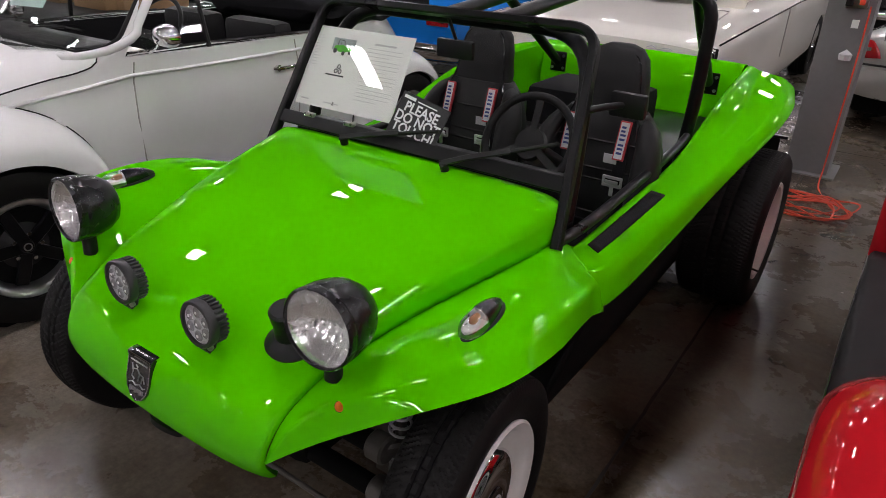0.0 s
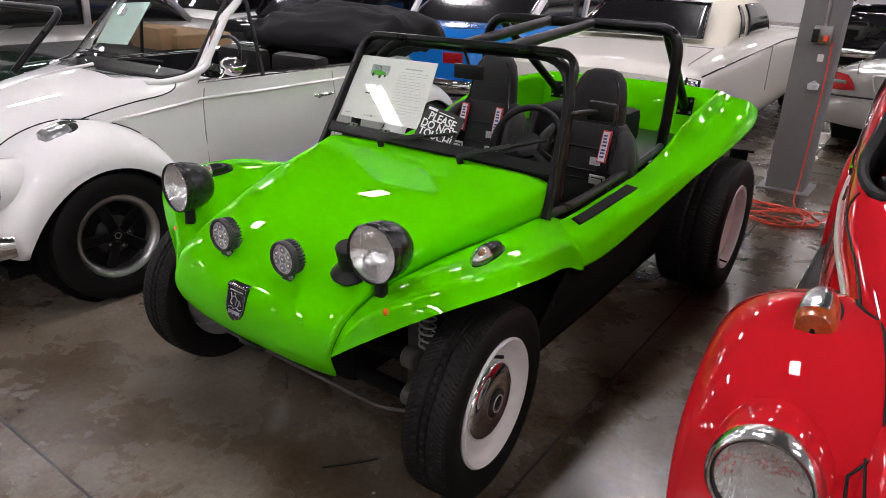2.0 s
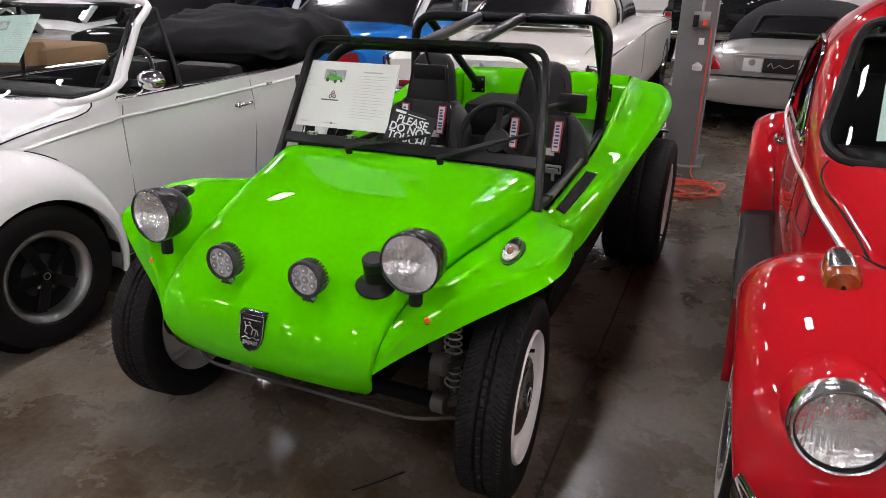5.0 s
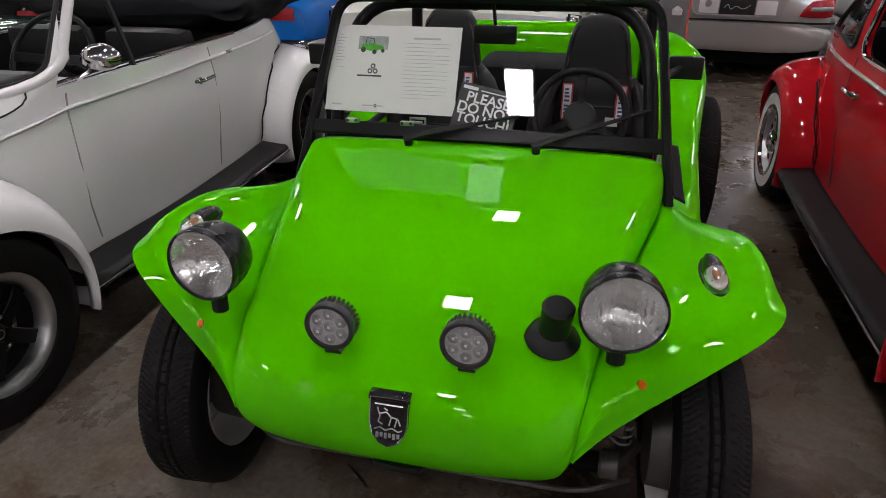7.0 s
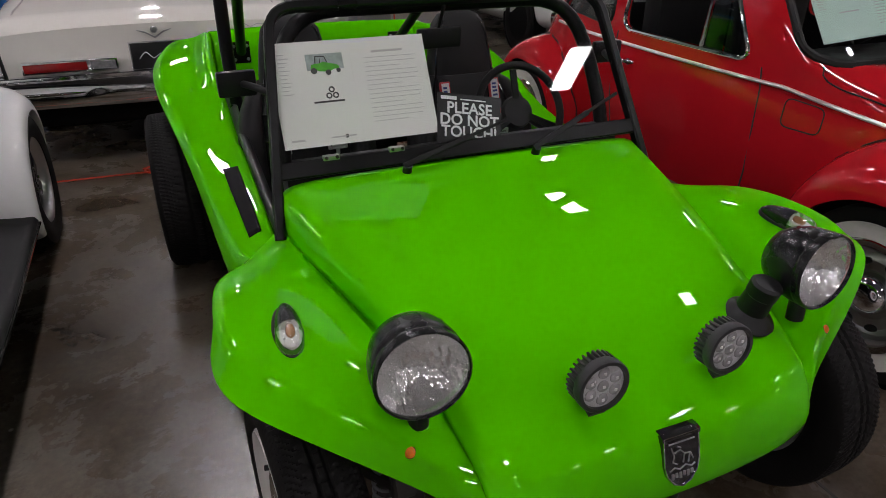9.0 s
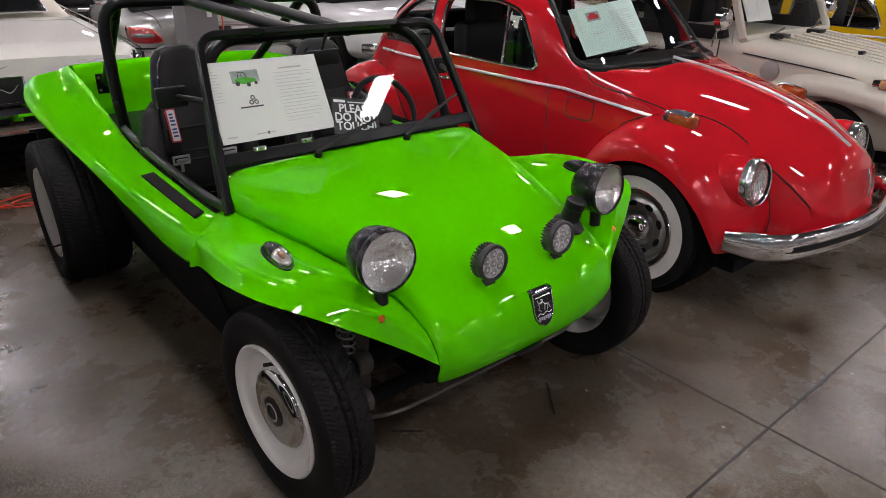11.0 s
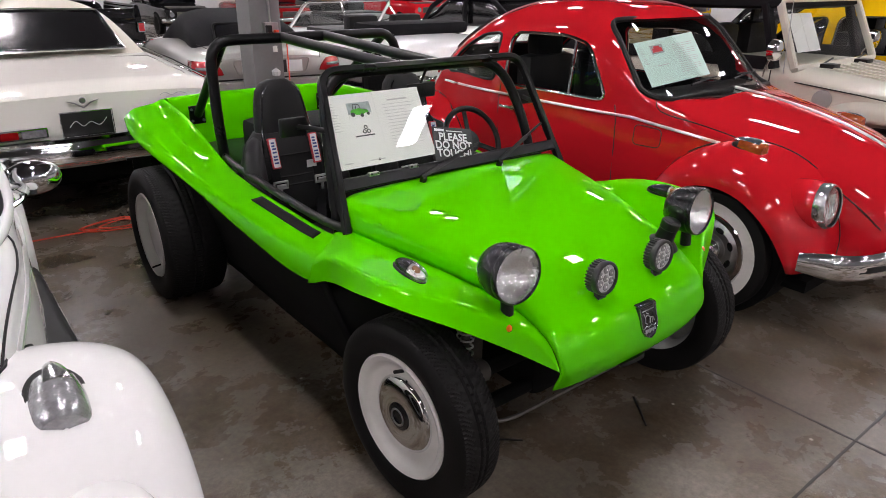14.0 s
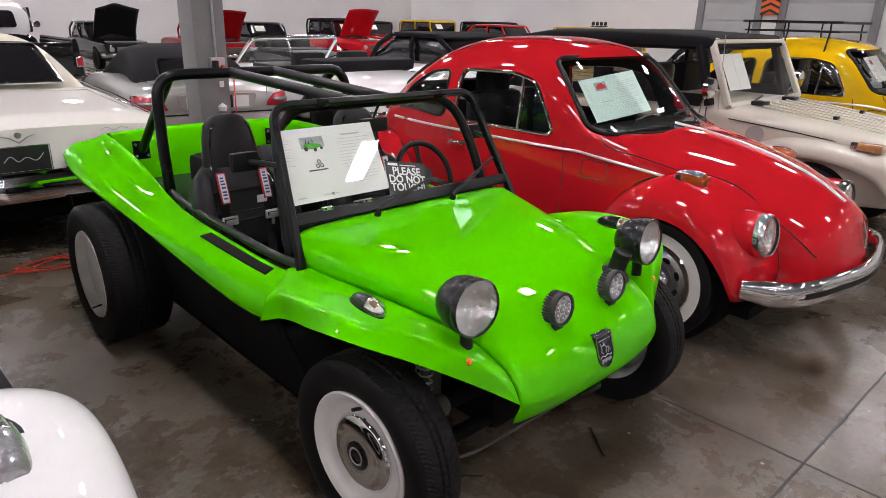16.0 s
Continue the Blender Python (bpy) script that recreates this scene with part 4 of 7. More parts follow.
def buggy_front_wheel(parent, s):
    w, rr = 0.155, 0.206
    prof = [(0.10, -0.03), (0.128, -0.040), (0.140, -0.043), (0.158, -0.046), (0.172, -0.052), (0.180, -0.062), (0.187, -0.069), (0.203, -0.076), (0.209, -0.070), (0.205, -0.055), (0.19, 0.0), (0.204, 0.06), (0.208, 0.07)]
    m = pose(s * 0.648, 0.385, 0.312, 0, 0, 180 + 4) if s > 0 else pose(s * 0.648, 0.385, 0.312, 0, 0, 4)
    wh = wheel("front_wheel", parent, m, 0.312, w, rr, prof, WHITE_RIM, tyre_label="black road tyre with zigzag tread")
    part("hub_cap", lathe([(0.030, -0.064), (0.042, -0.0655), (0.060, -0.0675), (0.080, -0.0678), (0.100, -0.0655), (0.115, -0.0605), (0.124, -0.0545), (0.129, -0.049), (0.131, -0.044), (0.128, -0.041)], 64, "x"), CHROME, wh, "chrome dished hub cap")
    part("hub_centre", lathe([(0.0, -0.069), (0.02, -0.069), (0.022, -0.072), (0.032, -0.072), (0.038, -0.071), (0.046, -0.069), (0.048, -0.063)], 36, "x"), BLACK_GLOSS, wh, "black hub centre with silver ring")
    part("hub_ring", lathe([(0.024, -0.0725), (0.025, -0.0735), (0.030, -0.0735), (0.031, -0.0715)], 36, "x"), STEEL, wh)
    part("valve_stem", tube([(-0.045, 0.0, 0.158), (-0.052, 0.0, 0.160), (-0.072, 0.0, 0.166), (-0.080, 0.0, 0.168)], 0.006, 8), BLACK_RUBBER, wh)
    return wh


def buggy_rear_wheel(parent, s):
    w = 0.29
    prof = [(0.0, -0.088), (0.15, -0.088), (0.185, -0.092), (0.192, -0.11), (0.198, -0.135), (0.215, -0.138), (0.219, -0.13), (0.21, -0.1), (0.2, 0.0), (0.215, 0.12)]
    m = pose(s * 0.755, 2.36, 0.345, 0, 0, 180 if s > 0 else 0)
    wh = wheel("rear_wheel", parent, m, 0.345, w, 0.21, prof, WHITE_RIM, tyre_label="wide black rear tyre")
    part("valve_stem", tube([(-0.1, 0.02, -0.178), (-0.145, 0.02, -0.184)], 0.005, 8), BLACK_RUBBER, wh)
    return wh


def build_buggy():
    B = thing("dune_buggy", "lime green fibreglass dune buggy with open cockpit and roll cage", "dune buggy")
    hood = part("hood", buggy_hood(), GREEN, B, "smooth lime green nose and hood shell", thick=0.006, sharp=60)
    for s in SIDES:
        part("front_fender", sided(buggy_fender(), s), GREEN, B, thick=0.006, sharp=60)
        part("side_body", sided(buggy_side(), s), GREEN, B, sharp=60)
    part("rear_panel", buggy_rear(), GREEN, B)
    # dark opening in the lip
    part("lip_recess", lathe([(0.0, -0.010), (0.055, -0.008), (0.062, 0.004), (0.0, 0.012)], 32, "y"), BLACK_PLASTIC, B, "dark oval opening in the lower lip", m=Matrix.Translation((0.0, 0.050, 0.412)) @ Euler((radians(56), 0, 0)).to_matrix().to_4x4() @ Matrix.Diagonal((1.0, 1.0, 0.5, 1)))
    # tub, floor pan and firewall in black
    part("floor_pan", box(-0.60, 0.60, 0.55, 2.75, 0.20, 0.26, 0.02), UNDERBODY, B)
    for s in SIDES:
        part("tub_side", sided(loft([[(0.60, 0.7, 0.22), (0.61, 1.4, 0.22), (0.61, 2.05, 0.24)], [(0.66, 0.75, 0.4), (0.675, 1.4, 0.42), (0.66, 2.1, 0.5)], [(0.685, 0.9, 0.60), (0.70, 1.4, 0.60), (0.72, 2.05, 0.68)]], 20, 10), s), UNDERBODY, B, "black lower tub side", thick=0.01)
    part("firewall", box(-0.46, 0.46, 0.72, 0.76, 0.22, 0.69), UNDERBODY, B)
    part("dashboard", box(-0.53, 0.53, 1.0, 1.12, 0.74, 0.87, 0.03), BLACK_PLASTIC, B)
    part("rear_shelf", box(-0.54, 0.54, 2.15, 2.9, 0.50, 0.66, 0.03), BLACK_PLASTIC, B)
    part("luggage_box", box(-0.26, 0.26, 2.2, 2.6, 0.64, 0.84, 0.05), BLACK_CANVAS, B, "black padded box behind the seats")
    # windshield
    foot, top = Vector((0.577, 0.885, 0.735)), Vector((0.503, 1.168, 1.262))
    path = rounded([(-foot.x, foot.y, foot.z), (-top.x, top.y, top.z), (top.x, top.y, top.z), (foot.x, foot.y, foot.z)], 0.075)
    nrm = Vector((0, -(top.z - foot.z), top.y - foot.y)).normalized()
    ws = part("windshield", bar(path, 0.026, 0.034, nrm), SATIN_BLACK, B, "black windshield frame with clear flat glass")
    k = 0.265
    low = foot.lerp(top, k)
    part("lower_rail", bar([(-low.x, low.y + 0.004, low.z + 0.012), (low.x, low.y + 0.004, low.z + 0.012)], 0.045, 0.02, nrm), SATIN_BLACK, ws)
    gl = bmesh.new()
    p0, p1 = foot.lerp(top, 0.28), foot.lerp(top, 0.985)
    vs = [gl.verts.new(q) for q in ((-p0.x + 0.01, p0.y, p0.z), (p0.x - 0.01, p0.y, p0.z), (p1.x - 0.01, p1.y, p1.z), (-p1.x + 0.01, p1.y, p1.z))]
    gl.faces.new(vs)
    g = part("pane", gl, WINDOW, ws, "clear windshield glass")
    g.visible_shadow = False
    # side bars along the cockpit rim and down to the posts
    for s in SIDES:
        part("side_bar", tube(spl([(s * x, y, z) for x, y, z in ((0.567, 0.905, 0.745), (0.562, 1.1, 0.725), (0.555, 1.5, 0.728), (0.55, 1.95, 0.745), (0.545, 2.1, 0.76))], 16), 0.017, 12), SATIN_BLACK, B)
        pad = loft([[on_ledge(0.10 + 0.48 * k, y, 0.0045) for y in np.linspace(1.03, 1.55, 9)] for k in (0.0, 0.5, 1.0)], 20, 6)
        part("step_pad", sided(pad, s), BLACK_CANVAS, B, "black grip tape pad", thick=0.004)
    # cage: main hoop behind the seats, front hoop, two length bars, stays
    cage = part("roll_cage", tube(rounded([(-0.51, 2.16, 0.55), (-0.535, 2.17, 0.9), (-0.53, 2.19, 1.295), (0.53, 2.19, 1.295), (0.535, 2.17, 0.9), (0.51, 2.16, 0.55)], 0.12), 0.026, 16), SATIN_BLACK, B, "satin black tube roll cage")
    part("front_hoop", tube(rounded([(-0.53, 1.0, 0.5), (-0.515, 1.10, 0.95), (-0.455, 1.24, 1.24), (0.455, 1.24, 1.24), (0.515, 1.10, 0.95), (0.53, 1.0, 0.5)], 0.15), 0.022, 14), SATIN_BLACK, cage)
    for s in SIDES:
        part("length_bar", tube([(s * 0.12 - 0.035, 2.19, 1.297), (s * 0.10 + 0.03, 1.24, 1.238)], 0.024, 14), SATIN_BLACK, cage)
        part("rear_stay", tube([(s * 0.46, 2.20, 1.285), (s * 0.41, 2.83, 0.84)], 0.024, 14), SATIN_BLACK, cage)
        part("stay_plate", box(s * 0.41 - 0.045, s * 0.41 + 0.045, 2.845, 2.857, 0.78, 0.885, 0.004), SATIN_BLACK, cage)
        for dx, dz in ((-0.032, 0.80), (0.032, 0.80), (-0.032, 0.865), (0.032, 0.865)):
            part("plate_bolt", cylinder_at((s * 0.41 + dx, 2.846, dz), (0, -1, 0), 0.008, 0.008, 10), STEEL, cage)
    # lamps
    tilt = Euler((radians(-4), 0, 0)).to_matrix().to_4x4()
    for s in SIDES:
        bullet_headlight(B, (s * 0.455 - 0.012, 0.145, 0.815), tilt @ Euler((0, 0, radians(s * 3))).to_matrix().to_4x4())
        led_fog_light(B, (s * 0.146, 0.095, 0.738), tilt)
        turn_signal(B, s)
        mk = part("side_marker", cylinder_at((s * 0.491, 0.148, 0.652), (s * 0.35, -0.75, 0.55), 0.013, 0.016), BLACK_RUBBER, B, "small round orange marker lamp")
        part("lens", lathe([(0.0, 0.0215), (0.006, 0.0205), (0.0105, 0.0165), (0.0105, 0.012)], 20, "z", None), ORANGE_LENS, mk, m=Matrix.Translation((s * 0.491, 0.148, 0.652)) @ Vector((0, 0, 1)).rotation_difference(Vector((s * 0.35, -0.75, 0.55))).to_matrix().to_4x4())
    # fuel filler by one headlight
    fz = hood_z(0.308, 0.195)
    fil = part("fuel_filler", lathe([(0.0, 0.0), (0.058, 0.0), (0.06, 0.006), (0.05, 0.018), (0.034, 0.03), (0.031, 0.07), (0.033, 0.072), (0.034, 0.098), (0.028, 0.104), (0.0, 0.105)], 36, "z"), BLACK_PLASTIC, B, "black plastic fuel filler neck with cap")
    fil.matrix_basis = Matrix.Translation((0.308, 0.195, fz - 0.012)) @ Euler((radians(14), radians(6), 0)).to_matrix().to_4x4()
    # crest on the nose
    em = [(-0.042, 0.055), (0.042, 0.055), (0.042, -0.005), (0.036, -0.028), (0.02, -0.048), (0.0, -0.056), (-0.02, -0.048), (-0.036, -0.028), (-0.042, -0.005)]
    mm = Matrix.Translation((0.0, 0.010, 0.575)) @ Euler((radians(-17), 0, 0)).to_matrix().to_4x4()
    crest = part("nose_crest", prism(em, "y", -0.006, 0.02), BLACK_GLOSS, B, "black shield crest with silver relief", m=mm)
    part("crest_edge", tube([(x * 0.96, -0.007, z * 0.96) for x, z in em + em[:1]], 0.0016, 6), CHROME, crest, m=mm)
    part("crest_fold", loft([[(-0.044, -0.008, 0.046), (0.044, -0.008, 0.046)], [(-0.044, -0.007, 0.056), (0.044, -0.007, 0.056)], [(-0.042, 0.022, 0.066), (0.042, 0.022, 0.066)]], 6, 6), BLACK_GLOSS, crest, "folded top of the crest", m=mm, thick=0.002)
    b = bmesh.new()
    for line in ([(-0.03, 0.038), (0.03, 0.038)], [(-0.03, -0.018), (-0.018, -0.012), (-0.006, -0.018), (0.008, -0.012), (0.022, -0.018), (0.03, -0.014)], [(-0.024, 0.03), (-0.018, 0.012), (-0.022, 0.0), (-0.012, -0.006)],
                 [(-0.018, 0.018), (-0.004, 0.022), (0.006, 0.012), (0.02, 0.01), (0.026, -0.004)], [(0.006, 0.012), (0.002, -0.006)], [(0.018, 0.008), (0.014, -0.008)], [(-0.01, 0.03), (-0.002, 0.026)]):
        tube([(x, -0.007, z) for x, z in line], 0.0016, 5, b)
    for k in range(6):
        box(-0.026 + 0.009 * k, -0.020 + 0.009 * k, -0.0085, -0.005, -0.036 + 0.003 * (k % 2), -0.024, 0.0008, b)
    part("crest_relief", b, STEEL, crest, "fine silver relief lines", m=mm)
    # wipers
    for x, x2, up in ((-0.215, 0.115, 0.0), (0.182, 0.50, 0.035)):
        wz = hood_z(x, 0.925)
        wp = part("wiper", cylinder_at((x, 0.925, wz - 0.006), (0, -0.35, 1), 0.013, 0.03), BLACK_PLASTIC, B, "black windshield wiper lying along the glass foot")
        end = Vector((x2, 0.984 + up * 0.5, 0.948 + up))
        a0 = Vector((x - 0.012, 0.912, wz + 0.022))
        part("arm", bar([a0, a0.lerp(end, 0.25) + Vector((0, -0.008, 0.006)), a0.lerp(end, 0.62) + Vector((0, -0.006, 0.004))], 0.016, 0.009, nrm), BLACK_PLASTIC, wp)
        part("blade", bar([a0.lerp(end, 0.2) + Vector((0, -0.002, 0.004)), end], 0.009, 0.014, nrm), BLACK_RUBBER, wp)
    for x in (-0.411, -0.23):
        cl = part("sheet_clip", box(x - 0.022, x + 0.022, 0.955, 0.972, 0.905, 0.918, 0.003), STEEL, ws, "small steel clip on the lower rail")
        for dx in (-0.014, 0.014):
            part("screw", cylinder_at((x + dx, 0.957, 0.912), (0, -1, 0.4), 0.005, 0.006, 10), CHROME, cl)
    # mirrors
    for s in SIDES:
        mi = part("side_mirror", box(s * 0.60 - 0.052, s * 0.60 + 0.052, 1.20, 1.225, 1.03, 1.10, 0.008), BLACK_PLASTIC, B, "black rectangular side mirror")
        part("mirror_face", box(s * 0.60 - 0.046, s * 0.60 + 0.046, 1.2255, 1.2275, 1.036, 1.094), CHROME, mi)
        part("arm", tube([(s * 0.525, 1.06, 1.065), (s * 0.56, 1.15, 1.066), (s * 0.585, 1.205, 1.065)], 0.01, 10), BLACK_PLASTIC, mi)
    im = part("inner_mirror", box(-0.07, 0.07, 1.215, 1.235, 1.115, 1.175, 0.008), BLACK_PLASTIC, B, "black inner mirror hung from the frame")
    part("stem", tube([(0.0, 1.175, 1.255), (0.0, 1.225, 1.175)], 0.006, 8), BLACK_PLASTIC, im)
    # steering wheel
    sw = part("steering_wheel", lathe([(0.15 + 0.013 * math.cos(a), 0.013 * math.sin(a)) for a in np.linspace(0, 2 * math.pi, 13)], 48, "z"), BLACK_RUBBER, B, "black three-spoke steering wheel")
    sw.matrix_basis = Matrix.Translation((0.29, 1.22, 0.895)) @ Euler((radians(62), 0, 0)).to_matrix().to_4x4()
    part("hub", lathe([(0.0, -0.01), (0.05, -0.012), (0.055, -0.03), (0.0, -0.04)], 28, "z"), BLACK_PLASTIC, sw)
    for a in (90, 210, 330):
        part("spoke", bar([(0, 0, -0.02), (0.15 * math.cos(radians(a)), 0.15 * math.sin(radians(a)), 0)], 0.024, 0.006), SATIN_BLACK, sw)
    part("column", tube([(0, 0, -0.03), (0, 0, -0.3)], 0.022, 12), BLACK_PLASTIC, sw)
    # seats
    bucket_seat(B, -0.315, 1.62)
    bucket_seat(B, 0.325, 1.50)
    part("gear_lever", tube([(0.02, 1.45, 0.26), (0.03, 1.42, 0.58)], 0.009, 8), CHROME, B)
    # wheels and running gear
    for s in SIDES:
        buggy_front_wheel(B, s)
        buggy_rear_wheel(B, s)
        part("shock_absorber", tube([(s * 0.486, 0.33, 0.62), (s * 0.49, 0.345, 0.27)], 0.014, 12), DARK_METAL, B)
        coil = [(s * 0.488 + 0.026 * math.cos(a), 0.335 + 0.026 * math.sin(a), 0.60 - 0.27 * a / (2 * math.pi * 11)) for a in np.linspace(0, 2 * math.pi * 11, 180)]
        part("coil_spring", tube(coil, 0.0036, 6), SPRING_GREY, B, "coil spring round the shock absorber")
        part("shock_tower", bar(spl([(s * 0.41, 0.37, 0.26), (s * 0.42, 0.36, 0.45), (s * 0.44, 0.34, 0.58), (s * 0.50, 0.33, 0.63)], 12), 0.05, 0.02, (0, 1, 0)), DARK_METAL, B)
        for z in (0.285, 0.425):
            part("trailing_arm", bar([(s * 0.47, 0.29, z), (s * 0.53, 0.385, z - 0.01)], 0.04, 0.035), DARK_METAL, B)
            part("end_cap", cylinder_at((s * 0.44, 0.29, z), (s, 0, 0), 0.036, 0.05), DARK_METAL, B)
        part("brake_drum", lathe([(0.0, -0.03), (0.12, -0.03), (0.125, 0.03), (0.0, 0.045)], 32, "x"), DARK_METAL, B, m=Matrix.Translation((s * 0.585, 0.385, 0.312)))
        part("rear_axle", tube([(s * 0.1, 2.36, 0.36), (s * 0.66, 2.36, 0.345)], 0.035, 14), DARK_METAL, B)
    for z in (0.285, 0.425):
        part("axle_tube", tube([(-0.45, 0.29, z), (0.45, 0.29, z)], 0.026, 14), UNDERBODY, B)
    part("skid_bar", tube(rounded([(-0.52, 0.30, 0.235), (-0.40, 0.21, 0.255), (0.40, 0.21, 0.255), (0.52, 0.30, 0.235)], 0.06), 0.007, 10), DARK_METAL, B, "thin dark steel bar below the nose")
    part("pan_head", box(-0.25, 0.25, 0.25, 0.75, 0.24, 0.47, 0.05), UNDERBODY, B)
    for s in SIDES:
        br = part("tail_bracket", bar([(s * 0.60, 2.97, 0.60), (s * 0.80, 2.99, 0.60)], 0.03, 0.014), SATIN_BLACK, B, "black bracket with hanging plate at the tail")
        part("hanging_plate", box(s * 0.72 - 0.05, s * 0.72 + 0.05, 2.985, 2.995, 0.47, 0.595, 0.004), SATIN_BLACK, br)
    part("engine_case", box(-0.3, 0.3, 2.5, 2.95, 0.28, 0.58, 0.06), DARK_METAL, B)
    return B


def build_info_sheets():
    """Printed sheets and the card behind the windshield glass."""
    up = Vector((0, 0.283, 0.527)).normalized()
    out = Vector((0, -0.527, 0.283)).normalized()

    def frame_at(x, along, turn):
        o = Vector((0.568, 0.885, 0.735)).lerp(Vector((0.497, 1.168, 1.262)), along)
        base = Matrix(((1, 0, 0, x), (0, up.y, out.y, o.y), (0, up.z, out.z, o.z), (0, 0, 0, 1)))
        return base @ Matrix.Translation((0, 0, -0.012)) @ Matrix.Rotation(radians(turn), 4, "Z")

    m = frame_at(-0.305, 0.615, 0.0)
    sh = thing("info_sheet", "white printed two-page info sheet standing behind the windshield glass", "info sheet", m)
    part("page", box(-0.216, -0.0001, -0.14, 0.14, 0, 0.0012), PAPER, sh)
    part("page", box(0.0001, 0.216, -0.14, 0.14, 0.0003, 0.0015), PAPER, sh)
    b = bmesh.new()
    for i in range(11):
        y = 0.108 - 0.0105 * i
        box(-0.196, -0.196 + (0.018, 0.03, 0.024)[i % 3], y - 0.001, y + 0.001, 0.0012, 0.0018, 0, b)
    for i in range(15):
        y = 0.085 - 0.0125 * i
        box(0.035, 0.035 + (0.15, 0.145, 0.10, 0.148)[i % 4], y - 0.0008, y + 0.0008, 0.0015, 0.002, 0, b)
    box(0.06, 0.15, 0.098, 0.104, 0.0015, 0.002, 0, b)
    box(-0.195, -0.16, -0.122, -0.117, 0.0012, 0.0018, 0, b)
    box(-0.09, -0.02, -0.122, -0.118, 0.0012, 0.0018, 0, b)
    part("print_lines", b, INK, sh)
    part("picture", box(-0.122, -0.022, 0.045, 0.105, 0.0012, 0.0018), BLUE_GREY_PRINT, sh, "small printed photo of a green buggy")
    part("picture_ground", box(-0.122, -0.022, 0.045, 0.062, 0.0018, 0.0021), PAPER, sh)
    outline = [(-0.112, 0.066), (-0.110, 0.076), (-0.098, 0.080), (-0.090, 0.079), (-0.076, 0.083), (-0.058, 0.078), (-0.040, 0.074), (-0.034, 0.068), (-0.038, 0.060), (-0.048, 0.063), (-0.062, 0.056), (-0.090, 0.058), (-0.100, 0.064)]
    g = bmesh.new()
    g.faces.new([g.verts.new((x, y, 0.0023)) for x, y in reversed(outline)])
    part("picture_shape", g, GREEN_PRINT, sh)
    w = bmesh.new()
    for x, y, r in ((-0.104, 0.060, 0.0085), (-0.066, 0.054, 0.0075), (-0.038, 0.058, 0.006)):
        join(w, lathe([(0.0, 0.0027), (r, 0.0027), (r, 0.0024)], 12, "z", None, (x, y, 0)))
    for a, c in (((-0.098, 0.080), (-0.096, 0.099)), ((-0.096, 0.099), (-0.072, 0.097)), ((-0.072, 0.097), (-0.066, 0.081)), ((-0.086, 0.080), (-0.084, 0.092))):
        join(w, tube([(*a, 0.0026), (*c, 0.0026)], 0.0013, 5))
    part("picture_wheels", w, INK_DARK, sh)
    k = bmesh.new()
    for x, y in ((-0.075, -0.008), (-0.057, -0.008), (-0.066, 0.008)):
        join(k, lathe([(0.0045, 0.0012), (0.0045, 0.0019), (0.0085, 0.0019), (0.0085, 0.0012)], 12, "z", None, (x, y, 0)))
    box(-0.118, -0.035, -0.026, -0.021, 0.0012, 0.0018, 0, k)
    box(-0.05, -0.042, -0.125, -0.115, 0.0012, 0.0018, 0, k)
    part("printed_gears", k, INK_DARK, sh)
    m = frame_at(0.01, 0.42, -11.0)
    sg = thing("warning_card", "black card with white words asking not to touch", "sign card", m)
    part("card", box(-0.098, 0.098, -0.072, 0.072, 0, 0.002), SIGN_BLACK, sg)
    for i, (w, sz) in enumerate((("PLEASE", 0.045), ("DO NOT", 0.045), ("TOUCH!", 0.045))):
        words(w, sz, SIGN_WHITE, sg, Matrix.Translation((0.0, 0.03 - 0.034 * i, 0.0024)), bold=0.0009)
    b = bmesh.new()
    box(-0.088, -0.04, 0.054, 0.064, 0.002, 0.0026, 0, b)
    box(-0.03, 0.05, 0.055, 0.0585, 0.002, 0.0026, 0, b)
    part("plain_bars", b, SIGN_WHITE, sg)


build_buggy()
build_info_sheets()


# ---- rounded rear-engine cars: own frame has the front axle at y = 0, nose towards -y ----
BW = fn((-0.72, 0.16), (-0.68, 0.27), (-0.52, 0.37), (-0.2, 0.445), (0.1, 0.515), (0.45, 0.59), (0.8, 0.625), (1.2, 0.637), (1.7, 0.635), (2.1, 0.61), (2.5, 0.53), (2.8, 0.41), (3.02, 0.25))
BTOP = fn((-0.72, 0.48), (-0.69, 0.63), (-0.57, 0.755), (-0.37, 0.86), (-0.1, 0.94), (0.2, 0.995), (0.45, 1.03), (0.52, 1.06), (0.64, 1.19), (0.78, 1.335), (0.88, 1.405), (1.05, 1.455), (1.3, 1.478), (1.6, 1.47), (1.9, 1.42), (2.2, 1.31), (2.45, 1.165), (2.65, 1.0), (2.85, 0.78), (2.97, 0.56), (3.02, 0.42))
BBELT = fn((-0.72, 0.42), (-0.60, 0.52), (-0.3, 0.68), (0.1, 0.82), (0.5, 0.90), (1.2, 0.93), (1.9, 0.91), (2.3, 0.83), (2.7, 0.60), (3.02, 0.37))
BLOW = fn((-0.72, 0.36), (-0.4, 0.33), (0.0, 0.28), (0.5, 0.24), (2.2, 0.24), (2.6, 0.28), (3.02, 0.33))
BSQ = fn((-0.72, 2.0), (0.2, 2.15), (0.45, 2.9), (0.65, 3.6), (0.85, 3.8), (1.1, 3.5), (1.5, 2.9), (1.8, 2.6), (2.3, 2.2), (3.02, 2.0))


